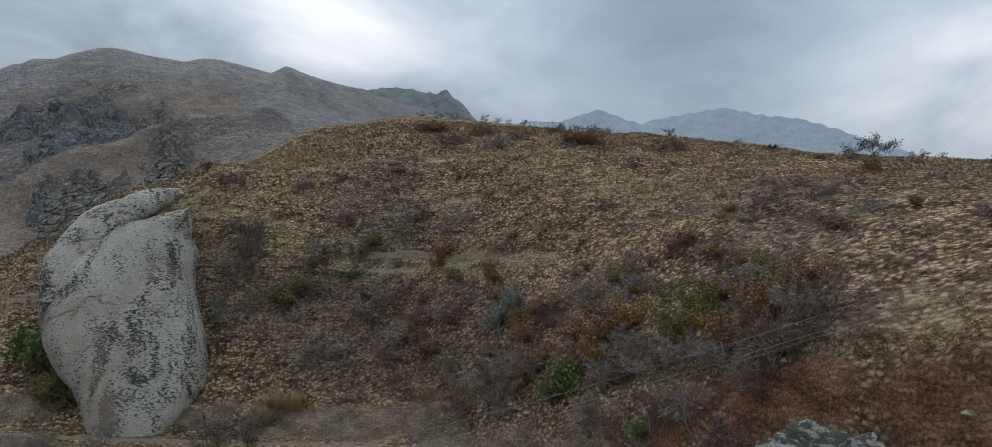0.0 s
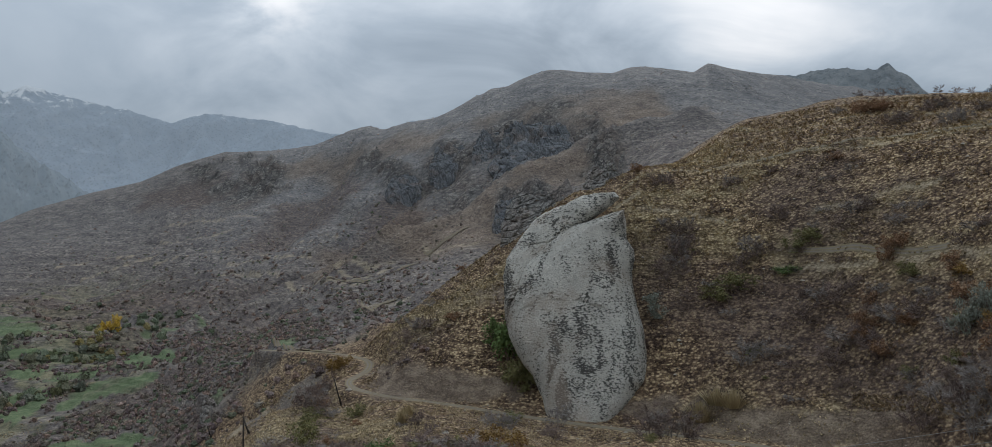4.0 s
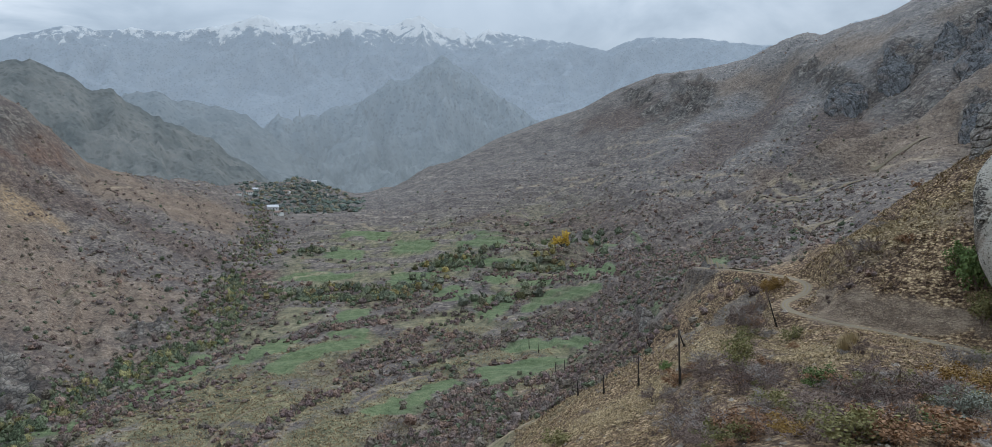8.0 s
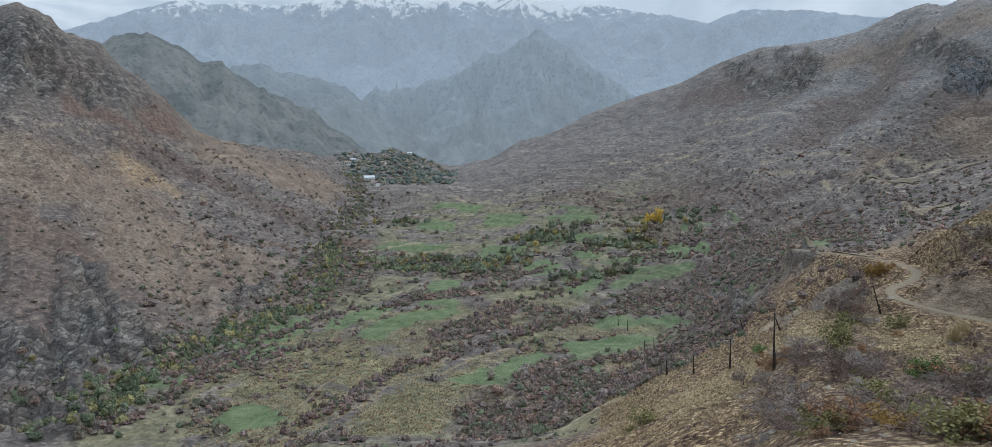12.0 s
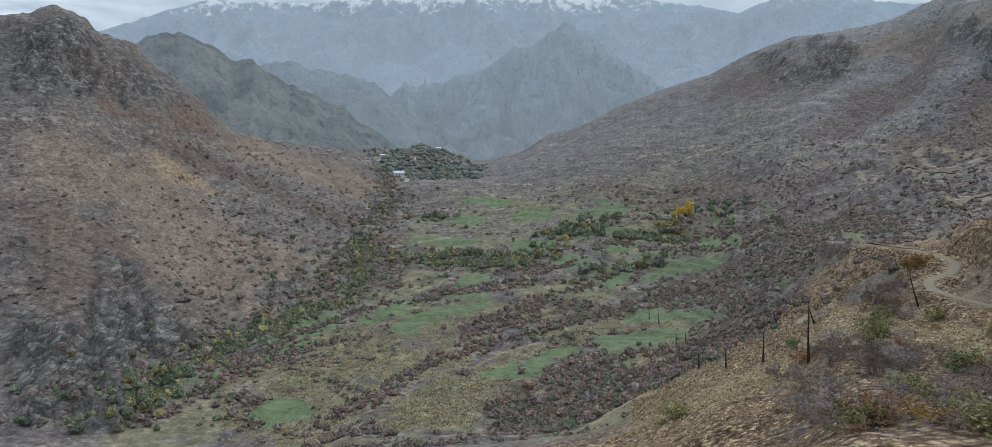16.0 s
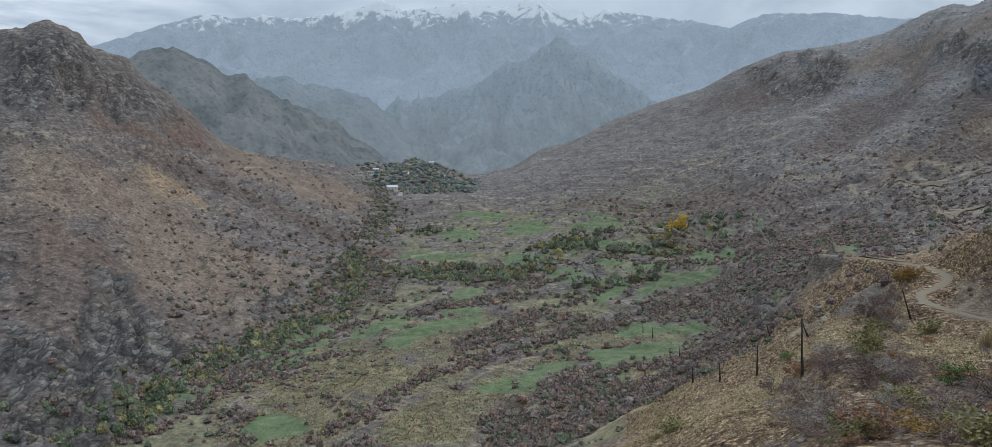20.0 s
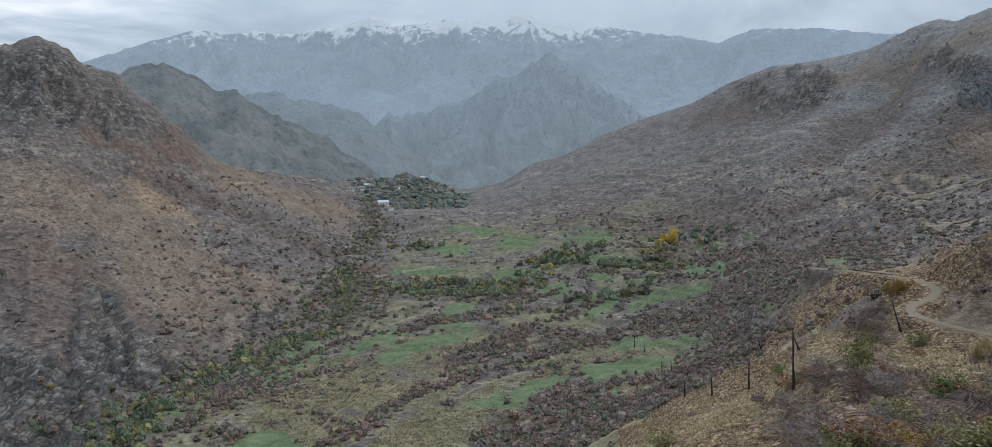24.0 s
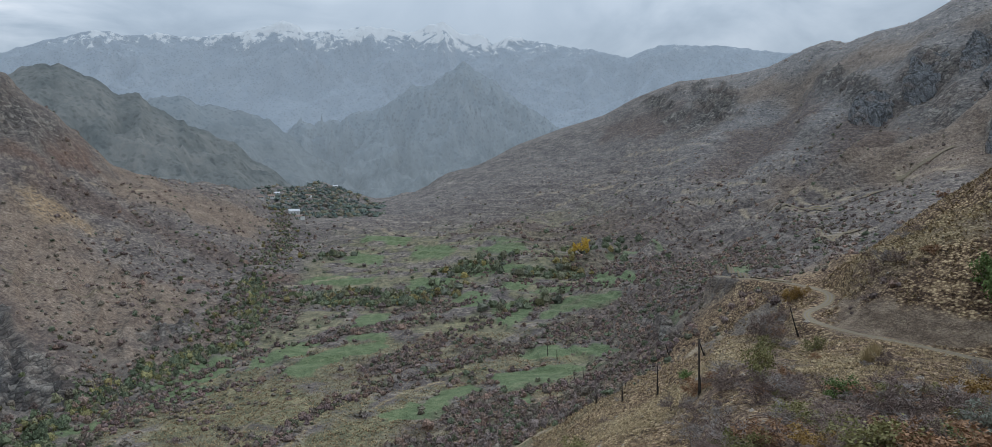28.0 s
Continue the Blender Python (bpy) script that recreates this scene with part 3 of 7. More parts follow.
MOUNTAIN_TERRACES = [[(239.3, 783.7), (265.3, 732.4), (292.5, 700.9)], [(277.5, 805.8), (319.9, 766.7), (330.7, 726.0)], [(270.5, 648.1), (263.8, 555.4), (296.7, 543.6)], [(326.6, 555.2), (323.1, 502.3), (337.0, 489.0)], [(227.0, 626.5), (234.0, 536.5), (270.3, 535.4)], [(249.9, 1102.8), (298.4, 1021.0), (328.9, 955.6)], [(195.4, 403.1), (211.8, 411.5), (219.5, 391.1)], [(219.8, 750.9), (238.2, 728.5), (244.5, 658.4)]]
RIGHT_CLIFFS = [[(437.5, 607.6), (556.3, 784.6), (588.6, 783.1), (591.9, 727.0), (516.3, 569.6), (491.4, 576.7), (444.7, 583.3)], [(433.5, 736.0), (494.7, 824.1), (512.4, 780.8), (501.6, 738.6), (418.9, 607.0), (378.6, 609.0)], [(345.6, 469.1), (385.4, 518.5), (405.1, 506.8), (417.7, 468.8), (342.8, 409.4), (308.4, 398.9)], [(414.9, 458.7), (493.0, 536.2), (499.1, 511.4), (495.8, 493.5), (415.7, 439.4)], [(366.5, 804.6), (391.1, 849.4), (400.1, 824.8), (360.3, 742.9)], [(329.7, 1128.5), (371.6, 1138.4), (418.9, 1157.7), (427.6, 1125.1), (357.6, 1039.2), (319.0, 1031.5)], [(208.2, 510.2), (198.8, 465.8), (190.0, 408.6), (185.4, 407.1)], [(610.4, 773.5), (625.2, 743.7), (624.5, 709.4), (604.3, 719.1)]]
CLEFTS = [[(-198.8, 366.2), (-181.5, 336.0), (-168.2, 316.0)], [(-229.0, 383.0), (-207.0, 333.0), (-177.0, 292.0)], [(-186.0, 300.0), (-163.0, 268.0)]]
STRAW = [(39.8, 137.3, 18.5, 5.2, -6.2, -21.1), (54.1, 137.7, 10.9, 3.5, -7.7, -19.5), (27.9, 133.1, 10.8, -3.2, -4.7, -22), (61, 118.8, 9.7, -1.4, -6.2, -12), (159.5, 106.9, 6, -27.5, -3.3, -2.3), (81.7, -7, -4.1, -4.8, -5, 0.4), (187.7, 79.8, 4.7, -29.1, -3.7, -1.6), (157.5, 132, 5.7, -15.3, -3, -2.6), (173, 132.6, 14.2, -13.1, -3.5, -2.8), (117.5, 189.5, 9.7, -4.5, -2.7, -4.2), (153.4, 76.7, -3.4, -19.6, -1.8, -0.9), (148, 136, 3.1, -6.5, -5.2, -4.6), (157.3, 38.7, -26.8, -38.9, -8.7, -2.2), (112.6, 184.3, 18.4, -6.7, -3.5, -6.1), (127.7, 178.6, 8.9, -2.4, -2.8, -4.1), (156.1, 148.5, 9.3, -4.4, -3.9, -3.9), (185.2, 155.7, 6.2, -23.8, -10.7, -9.1)]
EARTH = [(-219.6, 489.5, 76.7, 15.5, 26.3, -60.8), (-295.7, 526.9, 45.7, 34.7, 17.5, -33.4), (-275.7, 821.5, 70.4, 69.8, 13.6, -42), (-273.2, 426, 24.4, 13.4, 17.5, -29), (337.9, 544, 64.9, -55.4, -35.4, -56.8), (130.1, 166.8, 14.2, -19, -2.7, -3.6), (405.2, 546.5, 80.1, -14.9, -21.3, -29.3), (651.7, 624.8, 57.9, -70.8, -34.2, -33.7), (462.3, 499.2, 8.3, -37.2, -34.9, -38.3)]
CLIFF = [(550.7, 715.4, 31, -39.6, -41.4, -54.9), (495, 776.1, 14.9, -38.1, -22.6, -36.3), (390.9, 491.6, 2.3, -49, -45.3, -57.4), (485.2, 508.4, 18.5, -5.3, -65.6, -69.4), (447, 804.7, -4.9, -76.8, -20.4, -37.5), (416.7, 1202.6, 13.4, -111.9, -25.3, -73), (470.5, 926.2, -4.8, -85.4, -17.4, -34.7), (362.5, 1311.7, 9.1, -103, -13.1, -47.3), (382.4, 1146.3, 40.3, -47.3, -15.6, -48.7), (566, 631.5, 28.5, -7.9, -39.1, -43.8)]
SCREE = [(87.9, 226, 8.6, -4.6, -0.5, -1.4), (-163, 388.4, 26.3, -1.3, 6.6, -16.4), (-129.8, 429.2, 18.9, 7.2, 3.8, -12.8)]
BANK = [(96.6, 167.6, 6.6, -13.5, -1.5, -2.6), (104.7, 152.5, 7.5, -11.1, -1.4, -2), (126, 83.3, 1.1, -24.5, -2.9, -2), (123, 117.4, 5.2, -8, -1.7, -1.8), (97, 188.5, 0.2, -10.3, -1.6, -3.1)]
DARK = [(163.7, 95.5, 3.1, -17.7, -5.6, -3.4), (149.8, 103.4, 4.4, -19.7, -6.9, -5), (131, 59.9, -7.2, -36.6, -6.8, -3.2), (106.9, 26, -18.1, -19.4, -5.8, -1.5), (129.2, 8.8, -17.3, -20.5, -16.5, -1.2), (40.7, 74.1, 10.2, -5.8, -10.3, -18.8), (51.6, 123.7, 8.3, 2.2, -8.7, -20.8), (148.9, 132, 2.1, -4, -8, -7.6), (9.4, 293.3, 34.4, 20, -0.7, -17.5), (69.4, 306.2, 31, -8.4, -4.1, -17.7), (103.4, 412.1, 41.8, -30.2, -9.2, -36.2), (132.9, 736.3, 105.7, -62.2, -18.8, -103.3), (-24.2, 378.1, 35, 14.5, 0.8, -14.4), (-238, 402, 64.5, -16.2, 20.5, -36), (33.6, 78.1, 10.7, -0.3, -8.7, -20.2), (42.9, 122.2, 11.1, 8.6, -4.8, -13.7), (24.5, 59.1, 6.6, -3.8, -2.3, -5.5)]

# The dirt track along the hill's foot, and lesser tracks and paths.
ROAD = [(47.6, -27.5, -13.1), (60.2, -9.5, -14.3), (69, 0, -16.9), (81.7, 14.4, -20.6), (101.5, 36.9, -25.9), (116.9, 67.5, -30.7), (117.4, 91.7, -32.8), (114.4, 110.5, -33.9), (108.2, 124.5, -33.9), (102, 137.9, -33.4), (94.9, 151.8, -32.5), (87.8, 165.1, -32.2), (85.1, 172.1, -31.7), (84.6, 179, -31.5), (87, 185.6, -31.2), (92, 192.1, -31.4), (98.7, 198.8, -31.4), (104.2, 207.3, -31.2), (107.9, 215.5, -31), (109.2, 224.9, -31.1), (109, 233.8, -31.2), (108.5, 247.2, -31.8), (106, 262.4, -32.6), (103.3, 276.3, -33.6), (101.3, 290.9, -34.6)]
UPPER_TRACK = [(127.7, 394.8), (131.3, 380.5), (109.9, 288.8), (108.8, 260.7), (110.1, 244.3)]
FAR_TRACK = [(235.9, 540.7), (255.3, 531.9), (267.2, 518.9), (285.1, 522.3), (304.3, 524.9)]
FAR_PATH = [(321.4, 544.4), (335.8, 540.5), (348.0, 536.0), (362.6, 539.7)]
LOOP_PATH = [(200.4, 413.2), (194.4, 394.5), (199.0, 394.3), (212.5, 412.7), (219.0, 401.4)]
BROW_PATH = [(182.1, 131.3), (184.4, 116.2), (187.8, 98.4), (187.3, 79.6), (186.4, 62.1), (180.1, 44.4), (180.5, 30.0)]
LOW_PATH = [(157.9, 105.7), (158.6, 92.4), (152.5, 76.2), (150.0, 67.6)]
LEFT_PATH = [(-268.8, 476.4), (-236.0, 465.2), (-216.0, 481.0), (-202.2, 507.0), (-177.4, 507.5), (-162.7, 500.4)]
DIAG_RIDGE = [(580.0, 490.0), (530.0, 530.0), (487.0, 562.0), (425.7, 577.0), (329.5, 570.5), (280.0, 590.0)]
STREAM_GROVE = [(-155.8, 242.8), (-144.0, 256.3), (-149.9, 278.7), (-153.4, 306.0), (-149.5, 336.7), (-145.7, 380.9), (-140.0, 402.1), (-126.4, 451.9), (-120.1, 489.4), (-132.2, 564.6), (-155.1, 637.2)]
GROVE = [(-101.6, 570.9), (-66.4, 515.1), (-47.8, 519.4), (-25.3, 535.9), (-3.6, 556.5)]
HEDGE_A = [(-141.7, 244.4), (-132.6, 280.2), (-133.4, 325.0), (-129.9, 363.0), (-113.8, 405.5), (-103.8, 428.4), (-76.3, 424.5), (-50.0, 440.8), (-22.3, 468.7), (0.6, 484.7), (19.6, 516.8)]
HEDGE_B = [(-135.4, 286.6), (-127.8, 324.8), (-113.7, 350.5), (-96.6, 364.7)]
HEDGE_C = [(-78.7, 245.7), (-63.8, 272.6), (-53.8, 308.9), (-38.2, 331.4), (-20.1, 351.5), (0.0, 360.6), (21.7, 381.6), (41.0, 404.0), (66.9, 414.0), (87.4, 375.5)]
HEDGE_D = [(-33.8, 376.6), (-3.1, 418.5), (20.4, 448.9), (50.9, 481.0), (62.2, 493.5)]
HEDGE_E = [(24.1, 299.0), (48.1, 313.8), (60.7, 302.0), (72.9, 284.3), (82.9, 259.6)]
HEDGE_F = [(-9.1, 264.3), (8.5, 271.4), (26.2, 250.1), (44.8, 277.9), (47.2, 217.4)]
HEDGE_G = [(-2.7, 299.5), (16.7, 296.0), (33.4, 306.2)]
HEDGE_H = [(41.3, 556.2), (67.0, 515.0), (95.0, 491.6), (121.5, 447.0)]
HEDGE_I = [(10.5, 586.1), (49.5, 600.8), (83.0, 601.1), (105.7, 546.4), (130.6, 494.6)]
FIELD_PATH = [(-76.8, 264.1), (-78.5, 296.8), (-63.7, 323.3), (-41.3, 337.6), (-29.3, 363.3)]


def patches(x, y, items, soft=0.35, wobble=0.35):
    """How far (0 to 1) each place lies inside the patches, with ragged edges."""
    m = np.zeros_like(x)
    for cx, cy, ax, ay, bx, by in items:
        det = ax * by - ay * bx
        size = max(math.hypot(ax, ay), math.hypot(bx, by))
        near = (np.abs(x - cx) < size * 2.2) & (np.abs(y - cy) < size * 2.2)
        if not near.any() or abs(det) < 1e-6:
            continue
        px, py = x[near] - cx, y[near] - cy
        u, v = (px * by - py * bx) / det, (ax * py - ay * px) / det
        s = min(math.hypot(ax, ay), math.hypot(bx, by)) * 0.9 + 2
        d = np.sqrt(u * u + v * v) + fbm(x[near] / s + cx, y[near] / s, 3, 0.6) * wobble
        m[near] = np.maximum(m[near], 1 - step(d, 1 - soft, 1 + soft * 0.4))
    return m


def plots(x, y, outlines, soft=2.0, wobble=2.0):
    """How far (0 to 1) each place lies inside the outlined plots of land; the edges wander by about wobble metres."""
    m = np.zeros_like(x)
    for outline in outlines:
        p = np.array(outline, float)
        lo, hi = p.min(0) - 3 * soft - wobble, p.max(0) + 3 * soft + wobble
        i = np.where((x > lo[0]) & (x < hi[0]) & (y > lo[1]) & (y < hi[1]))[0]
        if not len(i):
            continue
        px, py = x[i], y[i]
        d, odd = np.full(len(i), 1e9), np.zeros(len(i), bool)
        for (ax, ay), (bx, by) in zip(p, np.roll(p, -1, 0)):
            ex, ey = bx - ax, by - ay
            t = np.clip(((px - ax) * ex + (py - ay) * ey) / (ex * ex + ey * ey + 1e-9), 0, 1)
            d = np.minimum(d, np.hypot(px - ax - t * ex, py - ay - t * ey))
            cross = (ay > py) != (by > py)
            odd ^= cross & (px < ex * (py - ay) / (by - ay if by != ay else 1e-9) + ax)
        d = np.where(odd, -d, d) + fbm(px / (wobble * 4 + 1), py / (wobble * 4 + 1), 3, 0.6) * wobble
        m[i] = np.maximum(m[i], 1 - step(d, -soft, soft))
    return m


def strips(x, y, lines, wide):
    """How near (0 to 1) each place lies to the given lines."""
    m = np.zeros_like(x)
    for line in lines:
        p = smooth_line(line, 4.0)
        i = np.where((x > p[:, 0].min() - 9) & (x < p[:, 0].max() + 9) & (y > p[:, 1].min() - 9) & (y < p[:, 1].max() + 9))[0]
        if not len(i):
            continue
        px, py = x[i] + fbm(x[i] / 14, y[i] / 14, 3) * 1.5, y[i] + fbm(x[i] / 14 + 5, y[i] / 14, 3) * 1.5
        d = np.full(len(i), 1e9)
        for (ax, ay), (bx, by) in zip(p[:-1], p[1:]):
            ex, ey = bx - ax, by - ay
            t = np.clip(((px - ax) * ex + (py - ay) * ey) / (ex * ex + ey * ey + 1e-9), 0, 1)
            d = np.minimum(d, np.hypot(px - ax - t * ex, py - ay - t * ey))
        m[i] = np.maximum(m[i], 1 - step(d / (wide * (0.75 + 0.5 * fbm(px / 9, py / 9, 2))), 0.5, 1.3))
    return m


def smooth_line(points, spacing):
    """A rounded line through points, resampled evenly."""
    p = np.array(points, float)
    for _ in range(3):
        q = np.empty((2 * len(p), p.shape[1]))
        q[0::2] = p
        q[1::2] = p
        q[1:-1:2] = p[:-1] * 0.75 + p[1:] * 0.25
        q[2:-1:2] = p[:-1] * 0.25 + p[1:] * 0.75
        p = q
    seg = np.hypot(*(p[1:, :2] - p[:-1, :2]).T)
    s = np.concatenate([[0], np.cumsum(seg)])
    k = np.arange(0, s[-1], spacing)
    return np.stack([np.interp(k, s, p[:, i]) for i in range(p.shape[1])], 1)


ROAD_LINE = smooth_line(ROAD, 2.0)


def road_at(x, y):
    """Distance to the track's middle and its height there."""
    d, z = np.full_like(x, 1e9), np.zeros_like(x)
    for k in range(len(ROAD_LINE)):
        q = ROAD_LINE[k]
        e = np.hypot(x - q[0], y - q[1])
        near = e < d
        d, z = np.where(near, e, d), np.where(near, q[2], z)
    return d, z


def ground_z(x, y):
    """Height of the ground with its terraces, crags and the levelled track."""
    x, y = np.atleast_1d(np.asarray(x, float)), np.atleast_1d(np.asarray(y, float))
    z = land(x, y)
    r, az = np.hypot(x, y), np.degrees(np.arctan2(x, y))
    # old field terraces in the valley and on the slope over it
    terraced = step(r, 290, 380) * (1 - step(r, 1250, 1500)) * step(az, -19, -13) * (1 - step(az, 24, 30))
    h = 3.2 + 3.5 * step(r, 500, 1100)
    q = z / h + fbm(x / 90, y / 90, 3) * 0.8
    f = q - np.floor(q)
    z = z + terraced * 0.75 * h * (step(f, 0.62, 0.95) - f)
    # crags
    i = np.where((r > 280) & (r < 1800))[0]
    cl, st = np.zeros_like(z), np.zeros_like(z)
    cl[i], st[i] = patches(x[i], y[i], CLIFF, 0.5, 0.5), plots(x[i], y[i], OUTCROPS, 5.0, 4.0)
    top = plots(x, y, SUMMIT_ROCK, 14.0, 6.0)
    h = 26.0
    q = z / h + fbm(x / 60, y / 60, 3) * 0.9
    f = q - np.floor(q)
    z = z + cl * (0.8 * h * (step(f, 0.3, 0.6) - f) + (ridged(x / 35, y / 35, 5, 0.65) - 0.6) * 16)
    z = z + st * ((ridged(x / 26 + 7, y / 26, 5, 0.6) - 0.35) * 11 + (ridged(x / 7, y / 7 + 3, 3, 0.6) - 0.5) * 3.0) - strips(x, y, CLEFTS, 3.0) * 3
    # the rocky summit: buttresses and ledges below a crest that keeps its line
    below = top * np.exp(-((r - 690) / 75) ** 2)
    z = z + below * ((ridged(az / 1.7 + 3, r / 60, 5, 0.6) - 0.55) * 17 + (ridged(x / 15, y / 15 + 3, 4, 0.6) - 0.5) * 9)
    z = z + top * (ridged(az / 0.9, r / 30, 3, 0.6) - 0.55) * 3.0
    # spurs and ravines running down the mountain over the valley
    along = x * 0.76 - y * 0.65
    down = x * 0.65 + y * 0.76
    flank = step(az, 3, 12) * step(r, 420, 650) * (1 - step(r, 800, 1060)) * (1 - step(az, 46, 56))
    z = z + flank * (ridged(along / 150 + fbm(x / 200, y / 200, 3) * 0.5, down / 700, 4, 0.5) - 0.6) * 26
    # a brown shoulder with a gully behind it, below the cliffs
    i = np.where((r > 380) & (r < 1500) & (az > 16) & (az < 56))[0]
    if len(i):
        d = np.full(len(i), 1e9)
        for q in smooth_line(DIAG_RIDGE, 12.0):
            e = np.hypot(x[i] - q[0], y[i] - q[1])
            d = np.where(e < np.abs(d), e * np.sign(r[i] - math.hypot(q[0], q[1])), d)
        w = 0.035 * r[i]
        z[i] = z[i] + 0.024 * r[i] * np.exp(-(d / w) ** 2) - 0.03 * r[i] * np.exp(-((d - 1.9 * w) / (1.1 * w)) ** 2)
        for line in RAVINES:
            d = np.full(len(i), 1e9)
            for q in smooth_line(line, 14.0):
                d = np.minimum(d, np.hypot(x[i] - q[0], y[i] - q[1]))
            z[i] = z[i] - 0.022 * r[i] * np.exp(-(d / (0.028 * r[i])) ** 2)
    # gullies running down the slope across the stream
    flank = (1 - step(az, -17, -11)) * step(r, 340, 460) * (1 - step(r, 780, 900)) * (1 - top)
    z = z + flank * ((ridged(az / 2.6 + fbm(x / 120, y / 120, 2) * 0.5, r / 420, 4, 0.5) - 0.6) * 6 + fbm(x / 40, y / 40, 4, 0.6) * 1.6)
    # the track's bench
    i = np.where((r > 45) & (r < 330) & (az > 15))[0]
    if len(i):
        d, zr = road_at(x[i], y[i])
        w = 1 - step(d, 2.6, 6.5)
        z[i] = z[i] * (1 - w) + zr * w
    # broken edge of the red cut
    cut = step(az, 62, 74) * np.exp(-((z - 0.2 - np.interp(az, (60, 70, 80, 90, 99), (-26, -20, -12, -6, -4))) / 2.5) ** 2) * (r < 170)
    return z + cut * fbm(x / 3, y / 3, 3) * 0.7


def mesh_ob(name, verts, faces, mat, smooth=True, link=True):
    me = bpy.data.meshes.new(name)
    verts = np.asarray(verts, np.float32)
    faces = np.asarray(faces, np.int32)
    k = faces.shape[1]
    me.vertices.add(len(verts))
    me.vertices.foreach_set("co", verts.ravel())
    me.loops.add(faces.size)
    me.loops.foreach_set("vertex_index", faces.ravel())
    me.polygons.add(len(faces))
    me.polygons.foreach_set("loop_start", np.arange(0, faces.size, k, dtype=np.int32))
    me.polygons.foreach_set("use_smooth", np.full(len(faces), smooth))
    me.update(calc_edges=True)
    me.materials.append(mat)
    return new(name, me)


def part(name, verts, faces, mat, parent, label="", smooth=True):
    ob = mesh_ob(name, verts, faces, mat, smooth)
    ob.parent = parent
    return tagged(ob, label) if label else ob


def grid_faces(rows, cols):
    a = (np.arange(rows - 1)[:, None] * cols + np.arange(cols - 1)[None, :]).ravel()
    return np.stack([a, a + 1, a + cols + 1, a + cols], 1)


def attribute(ob, name, rgb):
    at = ob.data.attributes.new(name, "FLOAT_COLOR", "POINT")
    at.data.foreach_set("color", np.concatenate([rgb, np.ones((len(rgb), 1))], 1).astype(np.float32).ravel())


# ---- materials ----
def material(name, rough=0.9, spec=0.15):
    mat = bpy.data.materials.new(name)
    mat.use_nodes = True
    n = Nodes(mat.node_tree)
    bsdf = n.add("ShaderNodeBsdfPrincipled", {"Roughness": rough, "Specular IOR Level": spec})
    n.add("ShaderNodeOutputMaterial", {0: bsdf.outputs[0]})
    pos = n.add("ShaderNodeNewGeometry").outputs["Position"]
    return mat, n, bsdf, pos


def bump(n, bsdf, height, strength, distance):
    b = n.add("ShaderNodeBump", {"Height": height, "Strength": strength, "Distance": distance})
    n.put(bsdf, "Normal", b.outputs[0])


def scaled(n, pos, x, y, z):
    v = n.add("ShaderNodeVectorMath", {0: pos, 1: (x, y, z)})
    v.operation = "MULTIPLY"
    return v.outputs[0]


def channels(n, name):
    at = n.add("ShaderNodeAttribute")
    at.attribute_name = name
    s = n.add("ShaderNodeSeparateColor", {0: at.outputs["Color"]})
    return s.outputs[0], s.outputs[1], s.outputs[2]


def plain(name, c1, c2, scale, rough=0.9, strength=0.6):
    mat, n, bsdf, pos = material(name, rough)
    f = n.noise(pos, scale, 6, 0.65)
    n.put(bsdf, "Base Color", n.mix(n.remap(f, 0.32, 0.68), c1, c2))
    bump(n, bsdf, f, strength, 0.3 / scale)
    return mat


